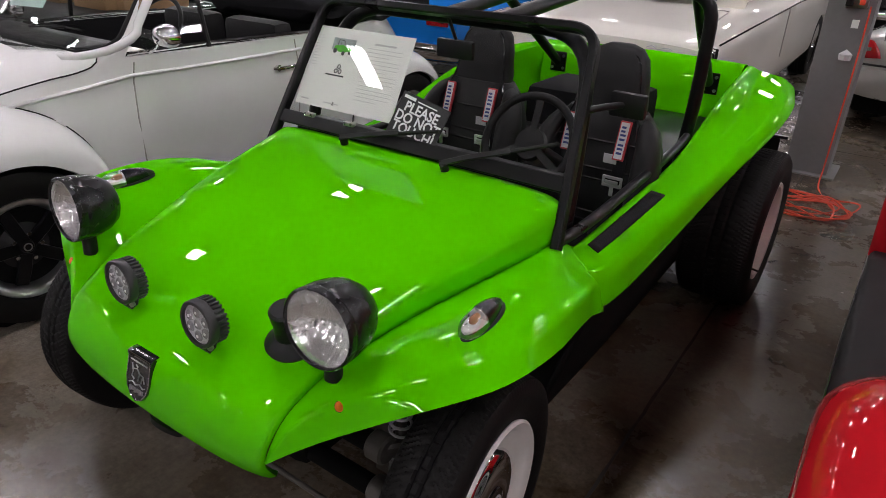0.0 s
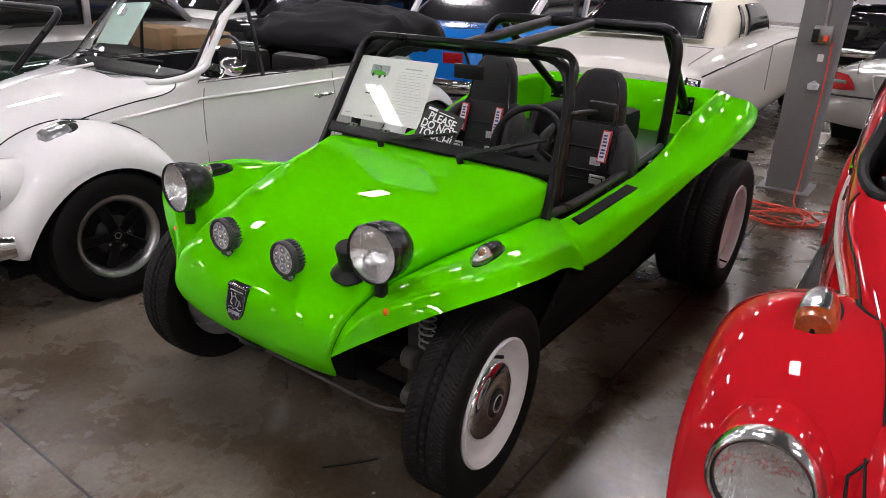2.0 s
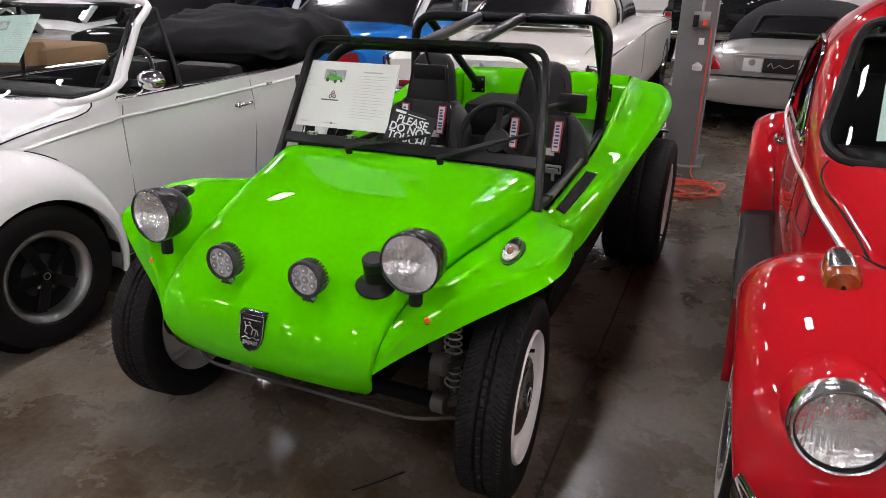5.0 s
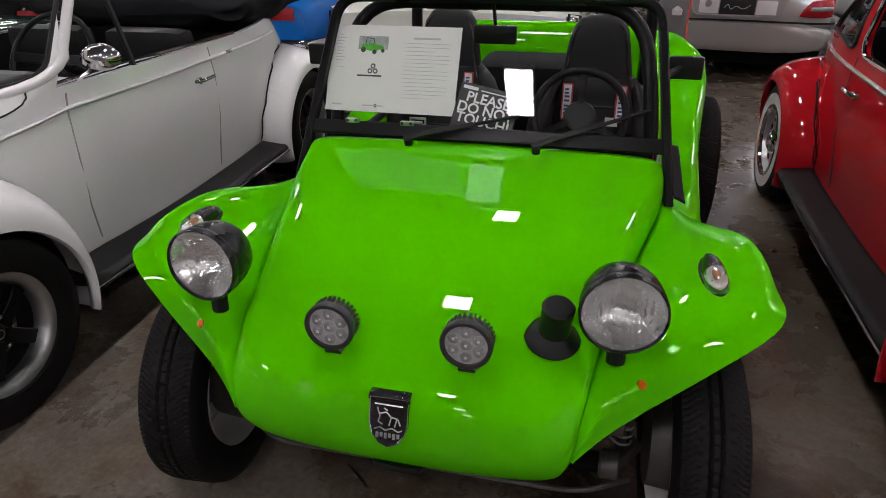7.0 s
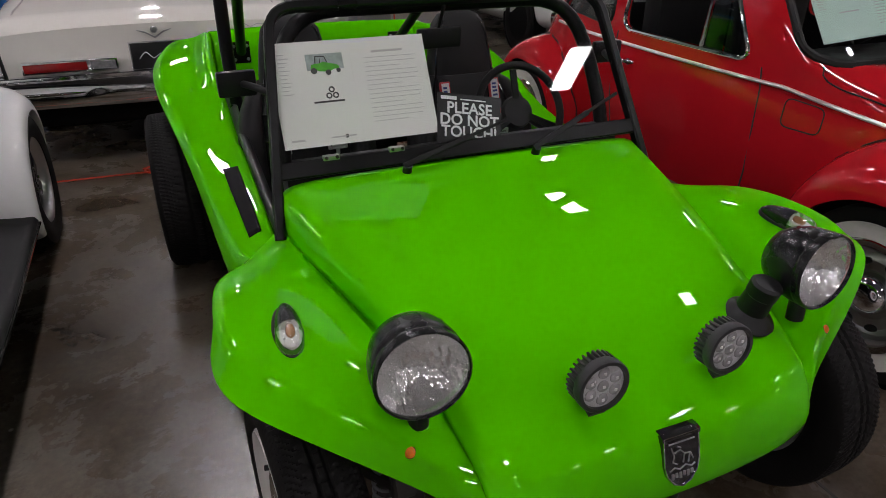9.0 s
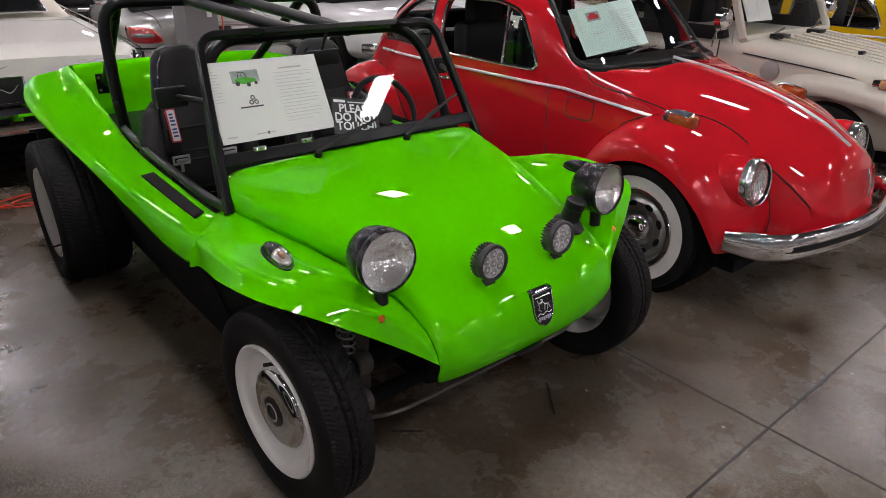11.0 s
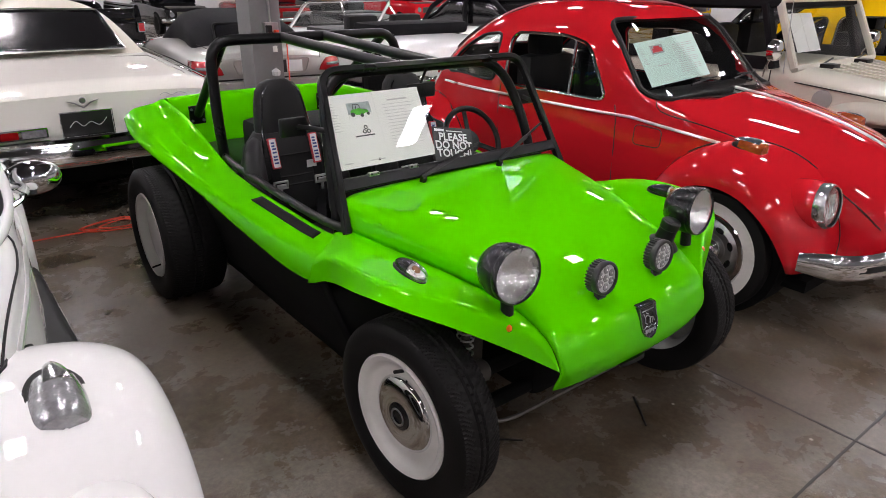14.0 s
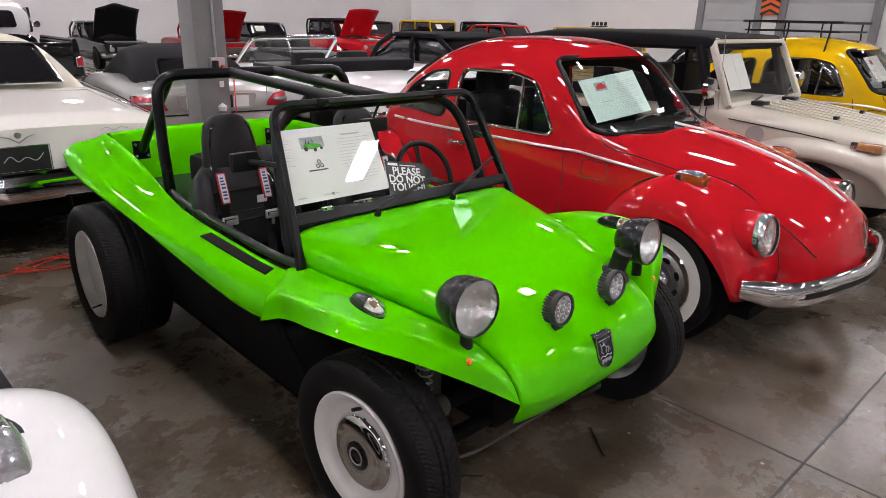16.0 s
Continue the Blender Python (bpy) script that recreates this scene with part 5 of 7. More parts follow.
def beetle_x(y, z):
    """Half width of the body at a length and height."""
    w, zb, zt, n = BW(y), BBELT(y), BTOP(y), BSQ(y)
    if z <= zb:
        return w * (1.0 - 0.05 * ((zb - z) / 0.65) ** 2 + 0.03 * math.sin(min(1, (zb - z) / 0.5) * math.pi))
    k = min(1.0, (z - zb) / max(1e-4, zt - zb))
    return w * max(0.0, 1 - k**n) ** (1 / n)


def beetle_y(x, z, front=True):
    """Length at which the glass line is met, going in from the front or back."""
    ys = np.linspace(0.35, 1.1, 160) if front else np.linspace(2.75, 1.8, 160)
    for y in ys:
        if BTOP(y) > z and beetle_x(y, z) >= abs(x):
            return float(y)
    return float(ys[-1])


def beetle_shell(inset=0.0, thick=0.022, n=66):
    rows = []
    for i in range(n):
        y = -0.72 + 3.74 * i / (n - 1)
        zl, zb, zt, w, q = BLOW(y), BBELT(y), BTOP(y), BW(y), BSQ(y)
        half = [(beetle_x(y, zl + (zb - zl) * k / 7), zl + (zb - zl) * k / 7) for k in range(7)]
        for k in range(17):
            s, c = superellipse(math.pi / 2 * (1 - k / 16), q)
            half.append((w * s, zb + (zt - zb) * c))
        row = [(x, y, z) for x, z in half] + [(-x, y, z) for x, z in reversed(half[:-1])]
        rows.append(row)
    bm = grid(rows)
    bm.verts.ensure_lookup_table()
    k = len(rows[0])
    bm.faces.new([bm.verts[j] for j in range(k)])
    bm.faces.new([bm.verts[(n - 1) * k + j] for j in range(k)])
    bmesh.ops.recalc_face_normals(bm, faces=bm.faces)
    out = sum(1 if f.normal.dot(f.calc_center_median() - Vector((0, 1.2, 0.7))) > 0 else -1 for f in bm.faces)
    if out < 0:
        bmesh.ops.reverse_faces(bm, faces=bm.faces)
    if inset:
        bm.normal_update()
        for v in bm.verts:
            v.co -= v.normal * inset
    bmesh.ops.solidify(bm, geom=list(bm.faces), thickness=thick)
    return bm


DOOR_WIN = [(0.79, 0.945), (1.62, 0.945), (1.61, 1.262), (1.15, 1.275), (0.955, 1.235)]
QUARTER_WIN = [(1.72, 0.95), (2.28, 0.955), (2.28, 1.0), (2.12, 1.14), (1.95, 1.225), (1.72, 1.255)]
FRONT_WIN = [(-0.606, 0.985), (0.606, 0.985), (0.515, 1.372), (-0.515, 1.372)]
REAR_WIN = [(-0.42, 1.09), (0.42, 1.09), (0.36, 1.31), (-0.36, 1.31)]


def fender_mesh(rear=False, n=34):
    """Half-round wing over a wheel centred at y = 0, z = 0.31, on the +x side."""
    if rear:
        R0, R3 = fn((-20, 0.42), (20, 0.47), (60, 0.48), (90, 0.47), (130, 0.45), (165, 0.43), (200, 0.42)), fn((-20, 0.36), (90, 0.335), (200, 0.37))
        X1, off, xin = fn((-20, 0.70), (40, 0.755), (120, 0.765), (200, 0.755)), 2.42, 0.10
    else:
        R0, R3 = fn((-18, 0.425), (20, 0.465), (60, 0.52), (90, 0.535), (120, 0.54), (145, 0.525), (165, 0.50), (178, 0.475)), fn((-18, 0.375), (60, 0.345), (120, 0.345), (165, 0.375), (178, 0.40))
        X1, off, xin = fn((-18, 0.765), (60, 0.778), (130, 0.765), (165, 0.735), (178, 0.715)), 0.0, 0.12
    a0, a1 = (-20, 200) if rear else (-18, 178)
    rows = []
    for i in range(n):
        t = a0 + (a1 - a0) * i / (n - 1)
        c, s = math.cos(radians(t)), math.sin(radians(t))
        x0 = BW(off + R0(t) * c) - xin
        row = []
        for k in range(20):
            q = math.pi / 2 * k / 19
            sx, cr = superellipse(q, 2.5)
            r = R3(t) + (R0(t) - R3(t)) * cr
            row.append((x0 + (X1(t) - x0) * sx, r * c, 0.31 + r * s))
        row.append((X1(t) - 0.02, (R3(t) - 0.004) * c, 0.31 + (R3(t) - 0.004) * s))
        row.append((X1(t) - 0.05, (R3(t) + 0.01) * c, 0.31 + (R3(t) + 0.01) * s))
        rows.append(row)
    return grid(rows)


def fender_welt(rear=False):
    """Points along the line where the wing's skin leaves the body."""
    bm = fender_mesh(rear)
    bm.verts.ensure_lookup_table()
    off, out = (2.42 if rear else 0.0), []
    for i in range(34):
        row = [bm.verts[22 * i + k].co for k in range(20)]
        for p, q in zip(row, row[1:]):
            if p.x <= beetle_x(p.y + off, p.z) < q.x:
                out.append(p.lerp(q, 0.5) + Vector((0.002, 0, 0.002)))
                break
    bm.free()
    return spl(out, 40)


def along(points, lift=0.002):
    """Points (y, z) laid on the +x body side."""
    return [(beetle_x(y, z) + lift, y, z) for y, z in points]


def on_glass(outline, front, lift=0.003):
    return [(x, beetle_y(x, z, front) - (lift if front else -lift), z) for x, z in outline]


def beetle_wheel(parent, m, style):
    if style == "slotted":
        prof = [(0.0, -0.03), (0.075, -0.03), (0.09, -0.045), (0.125, -0.05), (0.15, -0.035), (0.165, -0.04), (0.172, -0.07), (0.196, -0.078), (0.2, -0.07), (0.19, 0.0), (0.2, 0.07)]
        w = wheel("wheel", parent, m, 0.315, 0.165, 0.195, prof, STEEL, False, (0.205, 0.262), "black tyre with cream whitewall")
        part("hub_cap", lathe([(0.0, -0.085), (0.04, -0.083), (0.062, -0.07), (0.072, -0.045), (0.075, -0.03)], 32, "x"), CHROME, w, "chrome domed hub cap")
        part("trim_ring", lathe([(0.168, -0.05), (0.178, -0.085), (0.2, -0.088), (0.206, -0.08), (0.2, -0.07)], 48, "x"), CHROME, w)
        for i in range(8):
            a = 2 * math.pi * (i + 0.5) / 8
            part("slot", lathe([(0.0, -0.0515), (0.016, -0.0515), (0.017, -0.046)], 12, "x"), BLACK_RUBBER, w, m=Matrix.Translation((0, 0.12 * math.cos(a), 0.12 * math.sin(a))) @ Matrix.Rotation(-a, 4, "X").inverted() @ Matrix.Diagonal((1, 0.8, 1.5, 1)))
    else:
        prof = [(0.15, 0.0), (0.165, -0.03), (0.172, -0.06), (0.19, -0.078), (0.203, -0.082), (0.208, -0.074), (0.19, 0.0), (0.2, 0.07)]
        w = wheel("wheel", parent, m, 0.315, 0.185, 0.2, prof, STEEL, False, None, "black tyre")
        part("disc", lathe([(0.0, -0.048), (0.05, -0.048), (0.075, -0.04), (0.10, -0.022), (0.15, -0.012), (0.168, -0.02)], 40, "x"), BLACK_PLASTIC, w, "glossy black wheel centre")
        for i in range(5):
            a = 2 * math.pi * i / 5
            part("spoke", bar([(-0.045, 0.03 * math.cos(a), 0.03 * math.sin(a)), (-0.045, 0.1 * math.cos(a), 0.1 * math.sin(a)), (-0.032, 0.162 * math.cos(a), 0.162 * math.sin(a))], 0.05, 0.02, (1, 0, 0)), SATIN_BLACK, w)
            b2 = a + math.pi / 5
            part("lug_nut", cylinder_at((-0.045, 0.055 * math.cos(b2), 0.055 * math.sin(b2)), (-1, 0, 0), 0.009, 0.014, 8), CHROME, w)
        part("centre_cap", lathe([(0.0, -0.058), (0.022, -0.057), (0.027, -0.05), (0.027, -0.04)], 24, "x"), BLACK_PLASTIC, w)
        part("cap_badge", lathe([(0.012, -0.0585), (0.017, -0.0585), (0.017, -0.057)], 20, "x"), STEEL, w)
    return w


def round_headlight(parent, x, y, z, paint_mat):
    """Lens in a rolled chrome ring, let into the front of the wing."""
    h = part("headlight", lathe([(0.104, 0.012), (0.110, 0.03), (0.116, 0.07), (0.116, 0.14), (0.10, 0.24), (0.07, 0.32)], 48), paint_mat, parent, "round headlight with chrome ring in a painted pod")
    h.matrix_basis = Matrix.Translation((x, y, z)) @ Euler((radians(-7), 0, 0)).to_matrix().to_4x4()
    part("chrome_rim", lathe([(0.1075, 0.03), (0.1085, 0.012), (0.1075, -0.004), (0.103, -0.017), (0.097, -0.023), (0.0925, -0.021), (0.0915, -0.012)], 56), RIM_CHROME, h, "bright chrome ring")
    part("rubber_ring", lathe([(0.0925, -0.019), (0.089, -0.017), (0.087, -0.008)], 40), BLACK_RUBBER, h)
    part("reflector", lathe([(0.0, 0.016), (0.03, 0.014), (0.06, 0.006), (0.08, -0.003), (0.09, -0.010)], 40), REFLECTOR, h)
    ln = part("lens", lathe([(0.0, -0.030), (0.045, -0.027), (0.075, -0.02), (0.089, -0.013)], 40), LENS_GLASS, h, "clear fluted lens")
    ln.visible_shadow = False
    return h


def fender_signal(parent, s, lens):
    """Wide lens on a wing under a thin chrome top that runs out to the rear."""
    sq = 2.8 if lens is AMBER_DARK else 1.9

    def hull(y0, y1, grow, a0, a1, n=14):
        rows = []
        for i in range(n):
            y = y0 + (y1 - y0) * i / (n - 1)
            u = min(1.0, max(0.0, (y + 0.075) / 0.185))
            k = max(0.03, 1 - abs(1 - 2 * u ** 0.6) ** 2.6) ** 0.55
            rows.append([((0.046 + grow) * k * superellipse(a, sq)[0], y, -0.03 + (0.03 + (0.042 + grow) * k) * superellipse(a, sq)[1]) for a in np.linspace(a0, a1, 23)])
        return grid(rows)
    b = part("turn_signal", hull(-0.04 if lens is AMBER_DARK else 0.03, 0.108, 0.003, -0.5, 0.5), RIM_CHROME, parent, "turn signal on the fender under a thin chrome top", thick=0.003)
    clear = lens is CLEAR_LENS
    b.matrix_basis = Matrix.Translation((s * 0.56, -0.125 if clear else -0.06, 0.815 if clear else 0.832)) @ Euler((radians(17 if clear else 8), radians(s * 12), 0)).to_matrix().to_4x4() @ Matrix.Diagonal((1.25, 1.0, 0.85, 1) if clear else (1, 1, 1, 1))
    part("gasket", capped([[(k * 0.048 * math.cos(a), 0.014 + k * 0.090 * math.sin(a), z) for a in np.linspace(0, 2 * math.pi, 33)[:-1]] for k, z in ((1.0, -0.03), (1.0, -0.006), (0.92, -0.002))]), BLACK_RUBBER, b)
    part("lens", hull(-0.075, 0.06, 0.0, -math.pi / 2, math.pi / 2), lens, b, "ribbed lens")


def car_sheet(parent, m, tint, picture=LABEL_RED):
    """A two-page sheet stood behind a car's glass."""
    sh = thing("info_sheet", "pale printed two-page info sheet behind a car windshield", "info sheet", parent.matrix_basis @ m)
    part("page", box(-0.216, -0.0001, -0.14, 0.14, 0, 0.0012), tint, sh)
    part("page", box(0.0001, 0.216, -0.14, 0.14, 0.0003, 0.0015), tint, sh)
    b = bmesh.new()
    for i in range(11):
        y = 0.105 - 0.0105 * i
        box(-0.196, -0.196 + (0.018, 0.03, 0.024)[i % 3], y - 0.0014, y + 0.0014, 0.0012, 0.0018, 0, b)
    for i in range(15):
        y = 0.085 - 0.0125 * i
        box(0.035, 0.035 + (0.15, 0.145, 0.10, 0.148)[i % 4], y - 0.0014, y + 0.0014, 0.0015, 0.002, 0, b)
    box(-0.118, -0.035, -0.026, -0.021, 0.0012, 0.0018, 0, b)
    part("print_lines", b, INK, sh)
    part("picture", box(-0.12, -0.03, 0.05, 0.105, 0.0012, 0.0018), BLUE_GREY_PRINT, sh, "small printed photo")
    part("picture_shape", box(-0.11, -0.04, 0.06, 0.085, 0.0019, 0.0024, 0, box(-0.095, -0.055, 0.08, 0.097, 0.0019, 0.0024)), picture, sh)
    return sh


def build_beetle(m, col, label, roof=True, wheels="slotted", lens=AMBER_DARK, rack=False, name="car"):
    C = thing(name, label, "car", m)
    def cuts():
        """Solids that open the windows in a shell."""
        front = prism(rounded_outline(FRONT_WIN, 0.09), "y", 0.3, 1.12)
        if roof:
            return [prism(rounded_outline(DOOR_WIN, 0.07), "x", -1, 1), prism(rounded_outline(QUARTER_WIN, 0.07), "x", -1, 1), front, prism(rounded_outline(REAR_WIN, 0.09), "y", 1.85, 2.8)]
        return [prism([(0.60, 0.955), (0.66, 1.05), (0.87, 1.42), (0.94, 1.7), (2.9, 1.7), (2.9, 1.02), (2.35, 0.965), (1.9, 0.945)], "x", -1, 1), front]
    part("body", evaluated(beetle_shell(), [(h, "DIFFERENCE") for h in cuts()]), col, C, sharp=40)
    part("cabin_lining", evaluated(beetle_shell(0.026, 0.004, 40), [(h, "DIFFERENCE") for h in cuts()]), BLACK_CANVAS, C)
    panes = [("windshield_pane", prism(rounded_outline(FRONT_WIN, 0.09), "y", 0.3, 1.12))]
    if roof:
        panes += [("rear_pane", prism(rounded_outline(REAR_WIN, 0.09), "y", 1.85, 2.8)), ("quarter_pane", prism(rounded_outline(QUARTER_WIN, 0.07), "x", 0.0, 1)), ("quarter_pane", prism(rounded_outline(QUARTER_WIN, 0.07), "x", -1, 0.0))]
        panes += [("vent_pane", prism(rounded_outline([(0.79, 0.945), (1.07, 0.945), (1.07, 1.268), (0.955, 1.235)], 0.03), "x", a, b)) for a, b in ((0, 1), (-1, 0))]
    for nm, pr in panes:
        g = part(nm, evaluated(beetle_shell(0.008, 0.004), [(pr, "INTERSECT")]), WINDOW, C)
        g.visible_shadow = False
    ring = rounded_outline(FRONT_WIN, 0.09, 8)
    part("windshield_seal", tube(on_glass(ring + ring[:1], True), 0.016 if roof else 0.009, 8), BLACK_RUBBER, C)
    if not roof:
        part("windshield_frame", tube(on_glass(grown(ring, 0.018) + grown(ring, 0.018)[:1], True, 0.0), 0.019, 10), col, C, "body-coloured windshield frame")
    if roof:
        ring = rounded_outline(REAR_WIN, 0.09, 8)
        part("rear_seal", tube(on_glass(ring + ring[:1], False), 0.014, 8), BLACK_RUBBER, C)
    for s in SIDES:
        # wings, boards, glass trims and gaps on each flank
        part("front_fender", sided(fender_mesh(), s), col, C, thick=0.01, sharp=60)
        part("rear_fender", sided(fender_mesh(True), s), col, C, thick=0.01, sharp=60, m=Matrix.Translation((0, 2.42, 0)))
        part("fender_welt", sided(tube(fender_welt(), 0.0034, 6), s), BLACK_RUBBER, C, "thin dark welt between wing and body")
        part("fender_welt", sided(tube(fender_welt(True), 0.0045, 6), s), BLACK_RUBBER, C, m=Matrix.Translation((0, 2.42, 0)))
        part("running_board", sided(loft([[(0.58, 0.36, 0.315), (0.60, 1.2, 0.30), (0.60, 2.05, 0.315)], [(0.68, 0.37, 0.30), (0.69, 1.2, 0.29), (0.69, 2.03, 0.30)], [(0.745, 0.39, 0.285), (0.75, 1.2, 0.28), (0.745, 2.02, 0.285)], [(0.748, 0.39, 0.255), (0.753, 1.2, 0.25), (0.748, 2.02, 0.255)]], 16, 10), s), BLACK_RUBBER, C, "black ribbed rubber running board", thick=0.02)
        part("board_trim", sided(tube([(0.752, 0.39, 0.262), (0.757, 1.2, 0.257), (0.752, 2.02, 0.262)], 0.006, 8), s), CHROME, C)
        part("belt_trim", sided(tube(along([(0.02 + 0.1 * i, 0.79 + 0.088 * (min(1, i / 6) ** 0.8)) for i in range(24)], 0.003), 0.0085, 8), s), TRIM, C, "bright belt trim strip")
        g0, g1 = (0.715, 1.66) if roof else (0.615, 1.54)
        part("door_gap", sided(tube(along([(g0 + 0.02, 0.93), (g0, 0.85), (g0 - 0.01, 0.7), (g0, 0.5), (g0 + 0.03, 0.34)], 0.0), 0.0035, 6), s), JOINT if roof else LINING, C)
        part("door_gap", sided(tube(along([(g1, 0.93), (g1 + 0.005, 0.8), (g1, 0.6), (g1 - 0.01, 0.34)], 0.0), 0.0035, 6), s), JOINT if roof else LINING, C)
        part("hood_gap", sided(tube(along(spl([(0.50, 0.975), (0.475, 0.94), (0.40, 0.915), (0.3, 0.90), (0.05, 0.845), (-0.2, 0.765), (-0.44, 0.66), (-0.62, 0.52)], 40), 0.001), 0.0034, 6), s), BLACK_RUBBER, C)
        hd = part("door_handle", sided(tube(spl([(0.645, g1 - 0.16, 0.80), (0.672, g1 - 0.14, 0.802), (0.675, g1 - 0.09, 0.802), (0.672, g1 - 0.04, 0.802)], 10), 0.010, 10), s), CHROME, C, "chrome door handle")
        part("lock", sided(cylinder_at((0.63, g1 - 0.14, 0.801), (1, 0, 0), 0.017, 0.036, 14), s), CHROME, hd)
        round_headlight(C, s * 0.552, -0.452, 0.635, col)
        fender_signal(C, s, lens)
        if roof:
            for o, nm in ((DOOR_WIN, "door_window_trim"), (QUARTER_WIN, "quarter_seal")):
                ring = rounded_outline(o, 0.07, 6)
                part(nm, sided(tube(along(ring + ring[:1], 0.001), 0.010, 8), s), CHROME if o is DOOR_WIN else BLACK_RUBBER, C)
            part("vent_post", sided(tube(along([(1.07, 0.945), (1.07, 1.258)], -0.004), 0.011, 8), s), CHROME, C)
        else:
            part("vent_frame", sided(bar([(beetle_x(0.9, 0.95) - 0.01, 1.02, 0.95), (0.575, 1.02, 1.14), (0.52, 1.02, 1.345)], 0.02, 0.016), s), BLACK_PLASTIC, C)
            part("vent_sill", sided(tube([(0.585, 0.62, 0.962), (0.61, 1.02, 0.968), (0.635, 1.3, 0.965), (0.63, 1.8, 0.955)], 0.009, 8), s), CHROME, C)
            part("vent_top", sided(tube([(0.485, 0.86, 1.345), (0.52, 1.02, 1.345)], 0.010, 8), s), BLACK_PLASTIC, C)
            g = bmesh.new()
            g.faces.new([g.verts.new(q) for q in ((s * 0.585, 0.64, 0.97), (s * 0.61, 1.02, 0.97), (s * 0.52, 1.02, 1.34), (s * 0.485, 0.86, 1.34))])
            part("vent_pane", g, WINDOW, C)
            mi = part("side_mirror", capped([[(s * 0.69 + r * math.cos(a) * 1.25, y, 1.035 + r * math.sin(a) * 0.8) for a in np.linspace(0, 2 * math.pi, 25)[:-1]] for y, r in ((0.71, 0.02), (0.72, 0.045), (0.75, 0.06), (0.775, 0.062), (0.782, 0.056))]), CHROME, C, "chrome door mirror")
            part("arm", tube([(s * 0.60, 0.72, 0.96), (s * 0.65, 0.73, 0.985), (s * 0.67, 0.74, 1.02)], 0.008, 8), CHROME, mi)
        wp = part("wiper", tube([(s * 0.22 - 0.1, 0.462, 1.045), (s * 0.22 + 0.02, 0.475, 1.058), (s * 0.22 + 0.14, 0.495, 1.062)], 0.006, 6), BLACK_PLASTIC, C)
        part("blade", tube([(s * 0.22 - 0.04, 0.482, 1.066), (s * 0.22 + 0.24, 0.515, 1.060)], 0.005, 6), BLACK_RUBBER, wp)
        for yy in (0.0, 2.42):
            beetle_wheel(C, pose(s * 0.655, yy, 0.315, 0, 0, 180 if s > 0 else 0), wheels)
            # closed black drum behind the rim, painted shade of the well
            part("well_shade_disc", lathe([(0.0, -0.12), (0.36, -0.12), (0.36, 0.09)], 28, "x"), UNDERBODY, C, m=Matrix.Translation((s * 0.56, yy, 0.33)) if s < 0 else Matrix.Translation((s * 0.56, yy, 0.33)) @ Matrix.Rotation(math.pi, 4, "Z"))
    # bumpers, hood trim, valance
    for y0, yy in ((-0.69, -1), (3.02, 1)):
        path = rounded([(-0.715, y0 - yy * 0.25, 0.40), (-0.64, y0 - yy * 0.03, 0.405), (0.0, y0 + yy * 0.10, 0.41), (0.64, y0 - yy * 0.03, 0.405), (0.715, y0 - yy * 0.25, 0.40)], 0.24, 10)
        bp = part("bumper", blade(path, 0.055, 0.125), CHROME, C, "chrome bumper with black rubber strip")
        part("rubber_strip", bar([(q[0] * 1.0, q[1] + yy * 0.026, q[2] - 0.004) for q in path[4:-4]], 0.008, 0.03), BLACK_RUBBER, bp)
    part("hood_strip", tube([(0, y, BTOP(y) + 0.004) for y in np.linspace(-0.60, 0.38, 24)], 0.0085, 8), TRIM, C, "chrome strip along the hood")
    if roof:
        ring = rounded_outline([(0.43, 0.735), (0.59, 0.735), (0.59, 0.845), (0.43, 0.835)], 0.03)
        part("fuel_flap_gap", sided(tube(along(ring + ring[:1], 0.0), 0.0028, 6), -1), JOINT, C, "thin gap round the fuel flap")
    part("hood_handle", bar([(0, -0.68, 0.65), (0, -0.705, 0.59), (0, -0.71, 0.53)], 0.05, 0.018, (1, 0, 0)), CHROME, C)
    part("underfloor", box(-0.58, 0.58, -0.45, 2.85, 0.2, 0.26), UNDERBODY, C)
    # inside
    part("cabin_floor", box(-0.55, 0.55, 0.45, 2.4, 0.262, 0.40), UNDERBODY, C)
    part("dashboard", box(-0.53, 0.53, 0.60, 0.80, 0.74, 0.975 if roof else 0.955, 0.04), BLACK_PLASTIC if roof else col, C)
    part("scuttle", loft([[(-0.50, 0.47, 0.985), (0.0, 0.42, 0.995), (0.50, 0.47, 0.985)], [(-0.54, 0.66, 0.995), (0.0, 0.62, 1.005), (0.54, 0.66, 0.995)]], 14, 5), BLACK_PLASTIC, C, thick=0.02)
    for x in (-0.29, 0.29):
        st = part("front_seat", box(x - 0.24, x + 0.24, 1.12, 1.58, 0.40, 0.58, 0.05), SEAT_VINYL, C, "black seat with high back")
        part("backrest", box(x - 0.22, x + 0.22, 1.52, 1.66, 0.52, 1.0 if not roof else 1.12, 0.05), SEAT_VINYL, st)
        if roof:
            part("headrest", box(x - 0.13, x + 0.13, 1.55, 1.66, 1.10, 1.26, 0.04), SEAT_VINYL, st)
    rb = part("rear_bench", box(-0.52, 0.52, 1.85, 2.2, 0.45, 0.62, 0.05), SEAT_VINYL, C)
    part("backrest", box(-0.54, 0.54, 2.1, 2.26, 0.6, 1.0, 0.05), SEAT_VINYL, rb)
    sw = part("steering_wheel", lathe([(0.19 + 0.011 * math.cos(a), 0.011 * math.sin(a)) for a in np.linspace(0, 2 * math.pi, 11)], 40, "z"), BLACK_PLASTIC, C)
    sw.matrix_basis = Matrix.Translation((0.29, 0.95, 0.98)) @ Euler((radians(58), 0, 0)).to_matrix().to_4x4()
